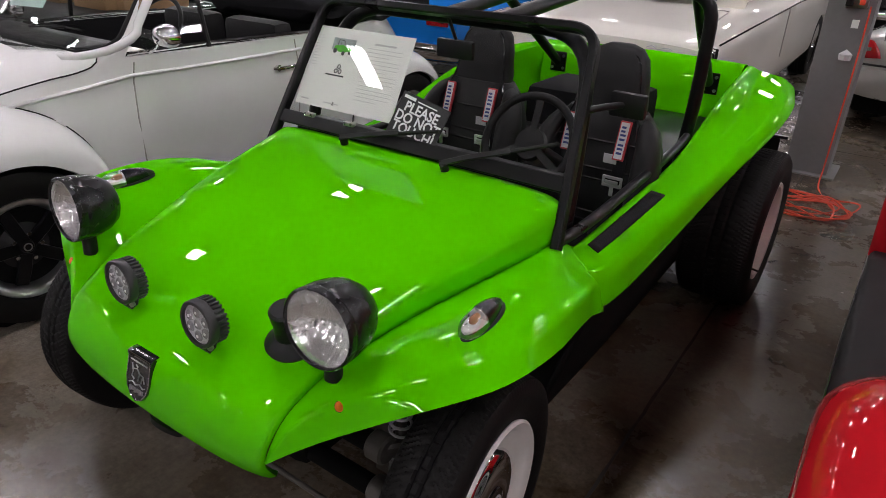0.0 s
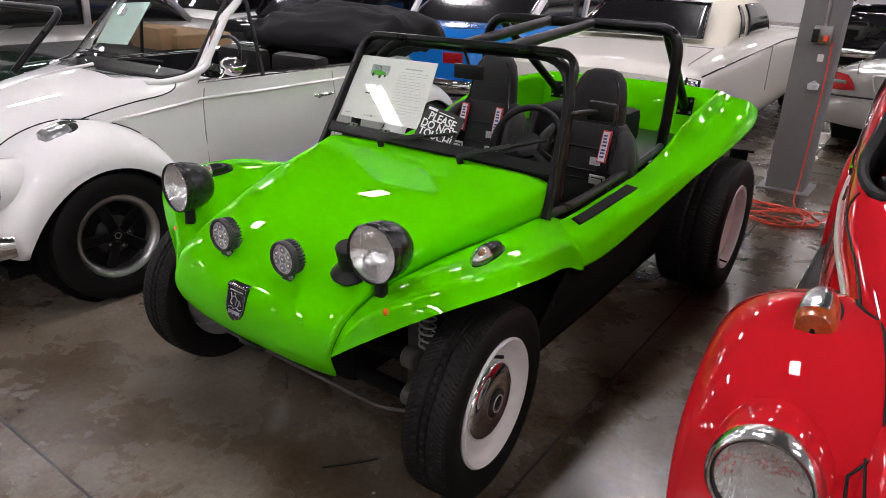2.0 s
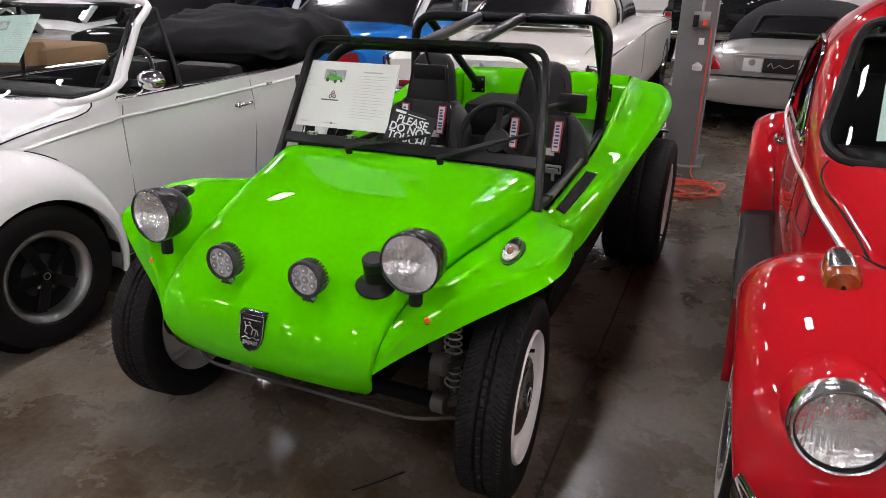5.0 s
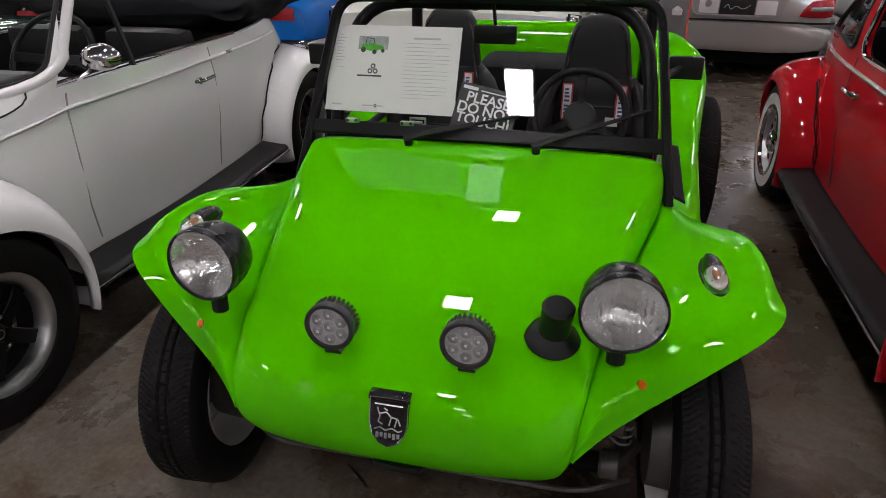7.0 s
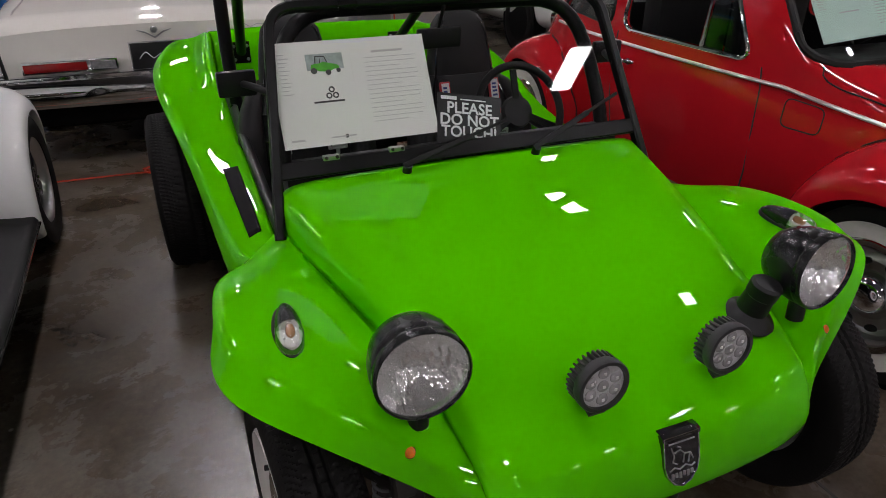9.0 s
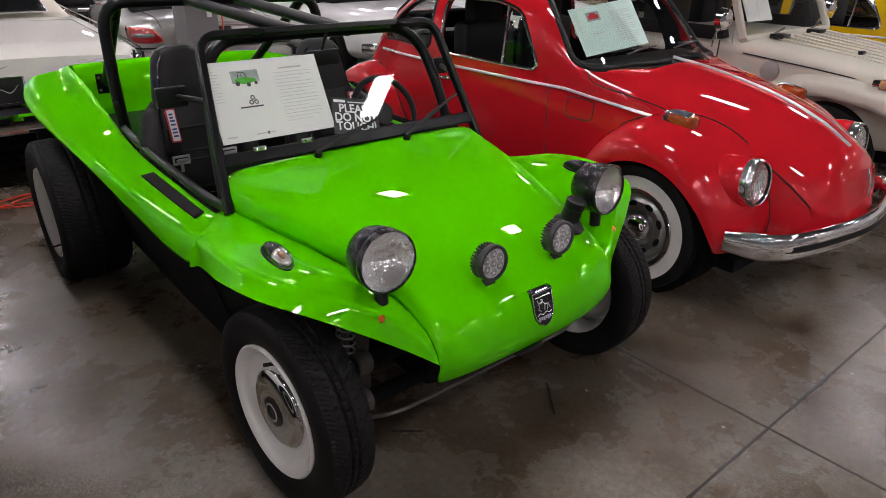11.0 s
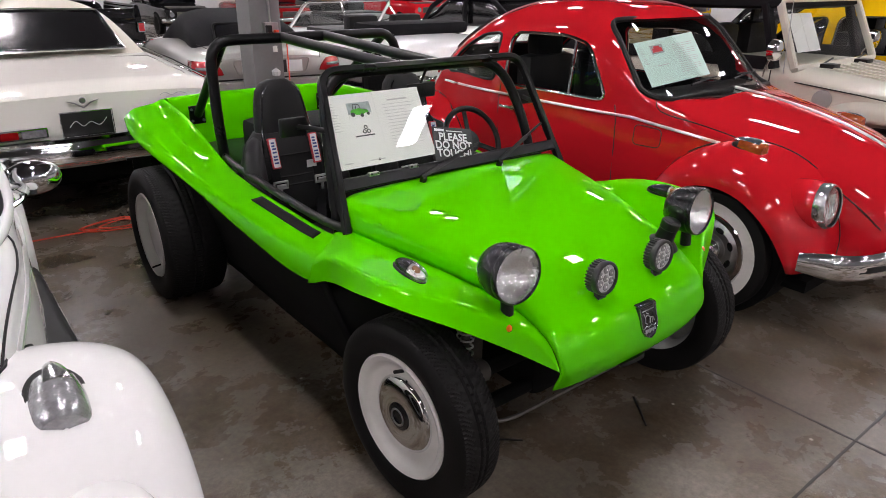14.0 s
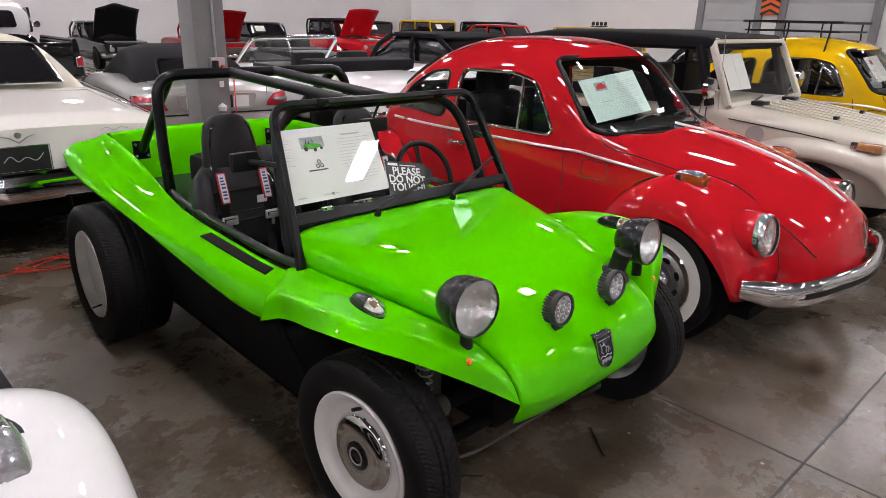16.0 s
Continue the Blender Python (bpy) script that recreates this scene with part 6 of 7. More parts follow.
    part("spoke", bar([(-0.18, 0, 0), (0, 0, -0.03), (0.18, 0, 0)], 0.04, 0.01), BLACK_PLASTIC, sw)
    part("column", tube([(0, 0, -0.02), (0, 0, -0.35)], 0.025, 10), BLACK_PLASTIC, sw)
    if not roof:
        # folded top under its cover, standing over the back
        def fold(y, z0, z1, w):
            return [(w * superellipse(a, 3)[0], y + 0.02 * math.sin(5 * a), (z0 + z1) / 2 + (z1 - z0) / 2 * abs(math.cos(a)) ** 0.66 * (1 if math.cos(a) > 0 else -1) + 0.012 * math.sin(7 * a + y * 9)) for a in np.linspace(-math.pi, math.pi, 41)[:-1]]
        top = part("folded_top", capped([fold(y, a, b, w) for y, a, b, w in spl(((1.86, 1.0, 1.06, 0.58), (1.89, 0.97, 1.12, 0.66), (2.05, 0.95, 1.19, 0.69), (2.25, 0.94, 1.255, 0.69), (2.5, 0.93, 1.265, 0.68), (2.72, 0.93, 1.225, 0.63), (2.82, 0.97, 1.13, 0.55)), 44)]), BLACK_CANVAS, C, "bulky folded top under a creased black canvas cover", sharp=70)
        for v in top.data.vertices:
            q = v.co * 4.0
            crease = abs(noise.noise(Vector((v.co.x * 3.2 + v.co.y * 2.0, v.co.y * 7.0, v.co.z * 3.0)))) ** 0.6
            v.co += Vector((noise.noise(q), noise.noise(q + Vector((9, 0, 0))), noise.noise(q + Vector((0, 9, 0))))) * 0.04 + Vector((0, 0, noise.noise(q * 3.0) * 0.018 - 0.035 * crease + 0.015))
    if rack:
        rk = part("roof_rack", tube(rounded([(-0.48, 1.0, 1.62), (0.48, 1.0, 1.62), (0.48, 2.0, 1.62), (-0.48, 2.0, 1.62), (-0.48, 1.0, 1.62)], 0.12), 0.012, 8), SATIN_BLACK, C, "black tube roof rack")
        part("lower_rail", tube(rounded([(-0.46, 1.02, 1.53), (0.46, 1.02, 1.53), (0.46, 1.98, 1.53), (-0.46, 1.98, 1.53), (-0.46, 1.02, 1.53)], 0.12), 0.010, 8), SATIN_BLACK, rk)
        for x in (-0.48, 0.48):
            for y in (1.1, 1.5, 1.9):
                part("post", tube([(x, y, 1.62), (x * 0.98, y, 1.53), (x * 1.12, y, 1.34)], 0.009, 8), SATIN_BLACK, rk)
        for i in range(7):
            part("slat", tube([(-0.46, 1.1 + 0.13 * i, 1.53), (0.46, 1.1 + 0.13 * i, 1.53)], 0.008, 6), SATIN_BLACK, rk)
    return C


RED_AT, WHITE_AT = pose(2.03, 0.56, 0), pose(-2.15, 0.385, 0)
red_car = build_beetle(RED_AT, RED, "glossy red rounded two-door sedan with whitewall tyres and chrome bumper")
white_car = build_beetle(WHITE_AT, WHITE, "white rounded convertible with folded black top and black wheels", roof=False, wheels="spoked", lens=CLEAR_LENS)


def sheet_pose(x, z, lean, turn, yaw):
    return Matrix.Translation((x, beetle_y(x, z) + 0.05, z)) @ Euler((radians(90 - lean), 0, radians(yaw)), "XYZ").to_matrix().to_4x4() @ Matrix.Rotation(radians(turn), 4, "Z")


car_sheet(red_car, sheet_pose(-0.225, 1.16, 36, 9, -18), PAPER_GREEN)
car_sheet(white_car, sheet_pose(-0.22, 1.20, 38, 4, -8), PAPER_GREEN, LABEL_WHITE)
yellow_car = build_beetle(pose(6.2, 0.3, 0), YELLOW, "yellow rounded sedan with a black roof rack", rack=True)
car_sheet(yellow_car, sheet_pose(-0.18, 1.20, 38, 2, 0), PAPER)


# ---- other cars: own frame has the nose at y = 0, towards -y, tail at y = length ----
def simple_wheel(parent, m, R=0.33, w=0.2, rim=STEEL):
    return wheel("wheel", parent, m, R, w, R * 0.6, [(0.0, -0.04), (0.06, -0.05), (R * 0.35, -0.03), (R * 0.55, -0.04), (R * 0.58, -w * 0.42), (R * 0.63, -w * 0.43), (R * 0.6, 0.0)], rim, False)


def section(w, z0, z1, y, n=4.0, k=28):
    """A closed ring of a car body at one length."""
    out = []
    for a in np.linspace(-math.pi, math.pi, k + 1)[:-1]:
        s, c = superellipse(a, n)
        out.append((w * s, y, (z0 + z1) / 2 + (z1 - z0) / 2 * (c if math.cos(a) > 0 else -c)))
    return out


def build_car(m, label, col, L=4.6, W=1.8, H=1.4, belt=0.9, cabin=(1.3, 1.8, 3.4, 4.0), top=None, open_top=False, hood_up=False, box_like=0.0, name="car", lights=RED_LENS, tail=None, hood_low=0.12, bumper=CHROME, sheet=False, wheels=STEEL):
    """A car with body, glasshouse, roof, pillars, wheels, bumpers and lamps."""
    C = thing(name, label, "car", m)
    w = W / 2
    n = 4.5 + 3 * box_like
    hz = belt - hood_low
    st = [(0.02, w * (0.78 + 0.15 * box_like), 0.42, hz - 0.14), (0.1, w * 0.90, 0.32, hz - 0.05), (0.5, w * 0.97, 0.24, hz + 0.02), (cabin[0], w, 0.2, belt - 0.03), (cabin[1], w, 0.2, belt), (cabin[2], w, 0.2, belt),
          (cabin[3], w, 0.22, belt - 0.01), (L - 0.35, w * 0.96, 0.28, belt - 0.04), (L - 0.08, w * 0.90, 0.36, belt - 0.09), (L, w * 0.84, 0.45, belt - 0.17)]
    part("body", capped([section(q[1], q[2], q[3], q[0], n, 36) for q in spl([(a, b, c, d) for a, b, c, d in st], 34)]), col, C, sharp=35)
    tw = w * (0.78 + 0.12 * box_like)
    y0, y1, y2, y3 = cabin
    if not open_top:
        glassy = capped([section(ww, belt - 0.1, zz, yy, 5, 32) for yy, ww, zz in ((y0, w * 0.84, belt - 0.02), (y0 + 0.25 * (y1 - y0), w * 0.86, belt + 0.25 * (H - belt)), (y1, tw + 0.03, H - 0.05), ((y1 + y2) / 2, tw + 0.03, H - 0.025), (y2, tw + 0.02, H - 0.05), (y2 + 0.75 * (y3 - y2), w * 0.83, belt + 0.25 * (H - belt)), (y3, w * 0.8, belt - 0.02))])
        part("glasshouse", glassy, BLACK_GLOSS, C, "dark tinted windows")
        part("roof", capped([section(ww, H - 0.10, zz, yy, 5, 32) for yy, ww, zz in ((y1 - 0.06, tw * 0.98, H - 0.06), (y1 + 0.05, tw + 0.045, H - 0.012), ((y1 + y2) / 2, tw + 0.05, H), (y2 - 0.05, tw + 0.045, H - 0.012), (y2 + 0.1, tw * 0.98, H - 0.07))]), top or col, C)
        for s in SIDES:
            for a, b in ((y0 + 0.04, y1), ((y1 + y2) / 2, (y1 + y2) / 2), (y3 - 0.04, y2)):
                part("pillar", bar([(s * w * 0.855, a, belt - 0.03), (s * (w * 0.5 + tw * 0.5 + 0.0), (a + b) / 2, (belt + H) / 2), (s * (tw + 0.035), b, H - 0.06)], 0.07, 0.05, (s, 0, 0)), top or col, C)
    else:
        fr = part("windshield", tube(rounded([(-w * 0.84, y0, belt - 0.04), (-tw, y1 - 0.1, H - 0.06), (tw, y1 - 0.1, H - 0.06), (w * 0.84, y0, belt - 0.04)], 0.12), 0.024, 10), bumper, C, "raked windshield with bright frame")
        g = bmesh.new()
        g.faces.new([g.verts.new(q) for q in ((-w * 0.83, y0, belt), (w * 0.83, y0, belt), (tw - 0.03, y1 - 0.1, H - 0.08), (-tw + 0.03, y1 - 0.1, H - 0.08))])
        part("pane", g, WINDOW, fr)
        part("cabin_tub", box(-w * 0.82, w * 0.82, y1 - 0.1, y2 + 0.3, belt - 0.3, belt + 0.012, 0.03), SEAT_VINYL, C, "dark open cabin")
        for x in (-w * 0.4, w * 0.4):
            part("seat", box(x - 0.24, x + 0.24, y1 + 0.7, y1 + 0.9, belt - 0.1, belt + 0.2, 0.06), top or SEAT_VINYL, C)
        part("boot_cover", box(-w * 0.8, w * 0.8, y2, y3, belt - 0.02, belt + 0.14, 0.06), top or BLACK_CANVAS, C, "folded top under its cover")
    for s in SIDES:
        for yy in (0.85, L - 0.95):
            simple_wheel(C, pose(s * (w - 0.1), yy, 0.33, 0, 0, 180 if s > 0 else 0), rim=wheels)
            # flat black disc on the uncut flank, painted shade of the arch
            part("arch_shade_disc", lathe([(0.0, -0.006), (0.36, -0.006), (0.36, 0.1)], 28, "x"), UNDERBODY, C, m=Matrix.Translation((s * w * 0.985, yy, 0.34)) @ (Matrix.Rotation(math.pi, 4, "Z") if s > 0 else Matrix.Identity(4)))
        part("headlight", lathe([(0.0, -0.03), (0.07, -0.02), (0.085, 0.0), (0.085, 0.1)], 24), CLEAR_LENS, C, m=Matrix.Translation((s * w * 0.68, 0.03, hz - 0.2)))
        part("tail_light", box(s * w * 0.62 - 0.12, s * w * 0.62 + 0.12, L - 0.06, L + 0.015, belt - 0.33, belt - 0.22, 0.015), lights, C)
    for y, k in ((-0.02, -1), (L, 1)):
        part("bumper", blade(rounded([(-w * 0.96, y - k * 0.28, 0.45), (-w * 0.86, y, 0.45), (0, y + k * 0.05, 0.45), (w * 0.86, y, 0.45), (w * 0.96, y - k * 0.28, 0.45)], 0.15), 0.06, 0.14), bumper, C)
    part("grille", box(-w * 0.5, w * 0.5, -0.012, 0.05, hz - 0.30, hz - 0.12, 0.02), DARK_METAL, C)
    if hood_up:
        lid = loft([[(x * w * 0.78, y, 0.0 + (0.30 * (1 - abs(x)) if "old sedan" in label else 0.10 * (1 - abs(x) ** 1.5)) + 0.05 * math.sin(math.pi * (y + 1.1) / 1.1)) for y in (-1.1, -0.9, -0.4, 0.0)] for x in (-1, -0.5, 0, 0.5, 1)], 12, 12)
        part("raised_hood", lid, col, C, "hood standing open", thick=0.03, m=Matrix.Translation((0, cabin[0] - 0.15, belt - 0.02)) @ Matrix.Rotation(radians(-55), 4, "X"))
        part("engine_bay", box(-w * 0.7, w * 0.7, 0.25, cabin[0] - 0.2, hz - 0.1, hz + 0.03, 0.02), DARK_METAL, C)
    if sheet:
        sh = thing("info_sheet", "white printed info sheet behind a car windshield", "info sheet", m @ Matrix.Translation((-w * 0.35, (y0 + y1) / 2 - 0.06, (belt + H) / 2)) @ Euler((radians(50), 0, 0)).to_matrix().to_4x4())
        part("page", box(-0.2, 0.2, -0.13, 0.13, 0, 0.002), PAPER, sh)
    return C


def build_coupe_tail(m):
    """Large cream coupe seen from the tail: own frame has the tail at y = 0, nose towards +y."""
    C = thing("coupe", "large cream-white coupe with vinyl roof, tail bumper and dealer plate", "car", m)
    w = 0.96

    def sec(y, hw, z0, z1, edge):
        """Flat deck with raised fender edges and a soft flank."""
        half = [(hw * 0.90, z0), (hw * 0.985, z0 + 0.12), (hw, (z0 + z1) / 2), (hw * 0.985, z1 - 0.05), (hw * 0.95, z1 - 0.005), (hw * 0.86, z1 + edge), (hw * 0.5, z1 + edge + 0.02), (0.0, z1 + edge + 0.028)]
        half = [tuple(q) for q in spl(half, 22)]
        return [(x, y, z) for x, z in half] + [(-x, y, z) for x, z in reversed(half[:-1])]
    st = [(0.0, 0.915, 0.50, 0.80, 0.01), (0.015, 0.93, 0.46, 0.825, 0.012), (0.06, 0.94, 0.42, 0.845, 0.015), (0.4, 0.955, 0.32, 0.87, 0.025), (1.2, 0.965, 0.24, 0.90, 0.045), (1.9, 0.97, 0.22, 0.93, 0.03), (2.6, 0.97, 0.2, 0.95, 0.02), (3.6, 0.965, 0.2, 0.94, 0.03), (4.6, 0.95, 0.22, 0.91, 0.03), (5.3, 0.92, 0.3, 0.86, 0.02), (5.5, 0.88, 0.4, 0.78, 0.01)]
    rows = [sec(*q) for q in spl(st, 40)]
    bm = grid(rows)
    bm.verts.ensure_lookup_table()
    k = len(rows[0])
    bm.faces.new([bm.verts[j] for j in range(k)])
    part("body", bm, CREAM, C, sharp=38)
    part("trunk_gap", tube([(-0.80, 0.03, 0.80), (-0.78, 0.3, 0.90), (-0.74, 1.05, 0.955), (0.74, 1.05, 0.955), (0.78, 0.3, 0.90), (0.80, 0.03, 0.80)], 0.005, 6), LINING, C)
    # roof with a wide rear window
    def ring(y, hw, z):
        return [(hw * superellipse(a, 4)[0], y, 0.90 + (z - 0.90) * superellipse(a, 4)[1]) for a in np.linspace(-math.pi / 2, math.pi / 2, 33)]
    part("roof", grid([ring(y, hw, z) for y, hw, z in spl([(1.15, 0.80, 0.93), (1.3, 0.79, 1.03), (1.55, 0.745, 1.22), (1.75, 0.71, 1.32), (2.0, 0.70, 1.36), (2.5, 0.69, 1.375), (3.0, 0.68, 1.35), (3.25, 0.67, 1.30)], 30)]), CREAM_VINYL, C, "cream vinyl roof", thick=0.02)
    rw = part("rear_window", loft([[(-0.60, 1.20, 1.0), (0.0, 1.16, 1.01), (0.60, 1.20, 1.0)], [(-0.555, 1.40, 1.145), (0.0, 1.37, 1.16), (0.555, 1.40, 1.145)], [(-0.52, 1.60, 1.275), (0.0, 1.57, 1.29), (0.52, 1.60, 1.275)]], 20, 12), BLACK_GLOSS, C, "dark wide rear window", thick=0.01, m=Matrix.Translation((0, -0.03, 0.018)))
    part("window_trim", tube([(-0.60, 1.165, 1.012), (-0.515, 1.565, 1.30), (0, 1.54, 1.315), (0.515, 1.565, 1.30), (0.60, 1.165, 1.012), (0, 1.125, 1.02), (-0.60, 1.165, 1.012)], 0.009, 8), CHROME, rw)
    for s in SIDES:
        part("side_window", loft([[(s * 0.722, 1.92, 0.99), (s * 0.720, 1.99, 0.99), (s * 0.716, 2.10, 0.99)], [(s * 0.700, 1.98, 1.14), (s * 0.698, 2.05, 1.14), (s * 0.696, 2.12, 1.14)], [(s * 0.630, 2.02, 1.27), (s * 0.630, 2.07, 1.275), (s * 0.630, 2.13, 1.27)]], 10, 10), BLACK_GLOSS, C, "narrow dark opera window", thick=0.008)
        part("side_window", loft([[(s * 0.716, 2.26, 0.99), (s * 0.712, 2.7, 1.0), (s * 0.705, 3.2, 1.0)], [(s * 0.700, 2.27, 1.14), (s * 0.697, 2.65, 1.15), (s * 0.69, 3.1, 1.14)], [(s * 0.632, 2.28, 1.275), (s * 0.63, 2.6, 1.28), (s * 0.622, 2.95, 1.27)]], 16, 10), BLACK_GLOSS, C, "dark door window", thick=0.008)
        part("door_gap", tube([(s * 0.974, 2.2, 0.93), (s * 0.976, 2.2, 0.5)], 0.005, 6), LINING, C)
        part("tail_light", loft([[(s * 0.945, 0.05, 0.56), (s * 0.945, 0.05, 0.66), (s * 0.94, 0.07, 0.80)], [(s * 0.90, -0.02, 0.56), (s * 0.90, -0.02, 0.66), (s * 0.89, -0.01, 0.82)], [(s * 0.85, -0.015, 0.56), (s * 0.85, -0.015, 0.66), (s * 0.85, -0.005, 0.82)]], 10, 8), RIM_CHROME, C, "narrow upright tail lamp housing", thick=0.02)
        part("lamp_trim", tube([(s * 0.95, 0.04, 0.55), (s * 0.945, 0.05, 0.82), (s * 0.87, -0.012, 0.84), (s * 0.85, -0.02, 0.55)], 0.010, 8), BLACK_RUBBER, C)
        lamp = part("lower_lamp", box(s * 0.50 - 0.26, s * 0.50 + 0.26, -0.045, 0.02, 0.585, 0.655, 0.006), CHROME, C, "long reverse and marker lamp")
        part("red_lens", box(s * 0.58 - 0.17, s * 0.58 + 0.17, -0.05, -0.044, 0.596, 0.644, 0.004), DARK_RED, lamp)
        part("clear_lens", box(s * 0.32 - 0.07, s * 0.32 + 0.07, -0.05, -0.044, 0.596, 0.644, 0.004), CLEAR_LENS, lamp)
        part("belt_trim", tube([(s * 0.945, 0.1, 0.84), (s * 0.975, 1.2, 0.895), (s * 0.985, 2.6, 0.94), (s * 0.97, 4.6, 0.9)], 0.007, 6), CHROME, C)
        simple_wheel(C, pose(s * 0.80, 1.25, 0.34, 0, 0, 180 if s > 0 else 0), 0.34, 0.2, CHROME)
        simple_wheel(C, pose(s * 0.86, 4.45, 0.34, 0, 0, 180 if s > 0 else 0), 0.34, 0.2, CHROME)
    bp = part("bumper", blade(rounded([(-0.97, 0.30, 0.47), (-0.95, -0.05, 0.47), (0.0, -0.11, 0.47), (0.95, -0.05, 0.47), (0.97, 0.30, 0.47)], 0.12), 0.09, 0.18), CHROME, C, "wide chrome tail bumper")
    part("rubber_strip", bar(rounded([(-0.99, 0.20, 0.465), (-0.965, -0.085, 0.465), (0.0, -0.145, 0.465), (0.965, -0.085, 0.465), (0.99, 0.20, 0.465)], 0.12), 0.012, 0.03), BLACK_RUBBER, bp)
    part("upper_rail", bar([(-0.90, -0.06, 0.565), (0.0, -0.10, 0.565), (0.90, -0.06, 0.565)], 0.05, 0.028), CHROME, bp)
    part("under_panel", box(-0.85, 0.85, 0.02, 0.3, 0.25, 0.40, 0.02), UNDERBODY, C)
    part("underfloor", box(-0.66, 0.66, 0.3, 5.3, 0.16, 0.36, 0.02), UNDERBODY, C)
    pl = part("plate", box(-0.155, 0.155, -0.055, -0.04, 0.575, 0.73, 0.004), SIGN_BLACK, C, "black dealer plate with a plain white script bar")
    part("script_bar", tube(spl([(-0.11, -0.058, 0.64), (-0.07, -0.058, 0.675), (-0.03, -0.058, 0.64), (0.02, -0.058, 0.665), (0.07, -0.058, 0.64), (0.12, -0.058, 0.685)], 30), 0.003, 5), LABEL_WHITE, pl)
    part("frame", tube([(-0.16, -0.057, 0.57), (0.16, -0.057, 0.57), (0.16, -0.057, 0.735), (-0.16, -0.057, 0.735), (-0.16, -0.057, 0.57)], 0.006, 6), CHROME, pl)
    em = part("trunk_emblem", lathe([(0.0, -0.012), (0.017, -0.01), (0.022, 0.0)], 12), STEEL, C, "silver crest over a wide V", m=Matrix.Translation((0, -0.012, 0.80)))
    part("v_wing", tube([(-0.10, -0.012, 0.80), (-0.05, -0.014, 0.785), (0.0, -0.016, 0.752), (0.05, -0.014, 0.785), (0.10, -0.012, 0.80)], [0.002, 0.005, 0.006, 0.005, 0.002], 6), STEEL, em)
    part("script_badge", tube(spl([(0.50, -0.012, 0.79), (0.54, -0.012, 0.805), (0.58, -0.012, 0.785), (0.63, -0.012, 0.80), (0.68, -0.012, 0.79)], 20), 0.0025, 5), STEEL, C)
    return C


def build_roadster_tail(m):
    """Silver sports convertible with a black soft top, tail at y = 0."""
    C = thing("roadster", "silver sports convertible with raised black soft top and red tail lights", "car", m)
    part("body", capped([section(hw, z0, z1, y, 3.6, 44) for y, hw, z0, z1 in spl([(0.0, 0.76, 0.44, 0.83), (0.025, 0.81, 0.40, 0.865), (0.10, 0.86, 0.33, 0.885), (0.4, 0.90, 0.24, 0.905), (1.2, 0.92, 0.2, 0.91), (2.4, 0.905, 0.2, 0.89), (3.6, 0.9, 0.2, 0.82), (4.4, 0.8, 0.26, 0.68), (4.7, 0.6, 0.36, 0.55)], 46)]), SILVER, C)
    part("soft_top", capped([section(hw, 0.7, z, y, 3.0, 40) for y, hw, z in spl([(0.70, 0.62, 0.86), (0.85, 0.70, 0.99), (1.15, 0.70, 1.15), (1.6, 0.66, 1.25), (2.1, 0.64, 1.27), (2.45, 0.64, 1.2), (2.9, 0.72, 0.9)], 30)]), BLACK_CANVAS, C, "black canvas soft top")
    rw = part("rear_window", loft([[(-0.43, 0.80, 0.965), (0.0, 0.765, 0.975), (0.43, 0.80, 0.965)], [(-0.39, 1.03, 1.12), (0.0, 0.99, 1.135), (0.39, 1.03, 1.12)]], 16, 8), BLACK_GLOSS, C, "dark curved rear window", thick=0.012)
    part("seal", tube(rounded([(-0.44, 0.79, 0.955), (-0.40, 1.03, 1.135), (0.40, 1.03, 1.135), (0.44, 0.79, 0.955), (0.0, 0.755, 0.965), (-0.44, 0.79, 0.955)], 0.06), 0.014, 8), BLACK_RUBBER, rw)
    for s in SIDES:
        tl = part("tail_light", loft([[(s * 0.885, 0.30, 0.79), (s * 0.845, 0.10, 0.80), (s * 0.72, -0.004, 0.795), (s * 0.66, -0.012, 0.785)], [(s * 0.90, 0.26, 0.72), (s * 0.86, 0.06, 0.72), (s * 0.72, -0.02, 0.72), (s * 0.60, -0.024, 0.715)], [(s * 0.885, 0.20, 0.65), (s * 0.845, 0.04, 0.64), (s * 0.70, -0.018, 0.635), (s * 0.57, -0.02, 0.645)]], 16, 10), RED_LENS, C, "wedge-shaped red tail light", thick=0.03)
        part("clear_band", loft([[(s * 0.86, 0.055, 0.735), (s * 0.74, -0.021, 0.735), (s * 0.66, -0.027, 0.73)], [(s * 0.86, 0.050, 0.70), (s * 0.74, -0.024, 0.70), (s * 0.66, -0.029, 0.70)]], 10, 3), CLEAR_LENS, tl, thick=0.006)
        simple_wheel(C, pose(s * 0.82, 1.0, 0.33, 0, 0, 180 if s > 0 else 0))
        simple_wheel(C, pose(s * 0.82, 3.6, 0.33, 0, 0, 180 if s > 0 else 0))
        part("exhaust", tube([(s * 0.50, -0.035, 0.335), (s * 0.50, 0.2, 0.335)], 0.04, 14), RIM_CHROME, C)
        part("trunk_gap", tube(spl([(s * 0.66, 0.9, 0.905), (s * 0.64, 0.4, 0.90), (s * 0.60, 0.03, 0.865), (s * 0.58, -0.006, 0.79)], 16), 0.004, 6), JOINT, C)
    part("bumper", capped([section(0.74, 0.33, 0.565, -0.055, 3.4, 32), section(0.84, 0.29, 0.58, -0.03, 3.4, 32), section(0.90, 0.27, 0.58, 0.06, 3.4, 32), section(0.915, 0.26, 0.58, 0.30, 3.4, 32)]), SILVER, C, "silver lower bumper")
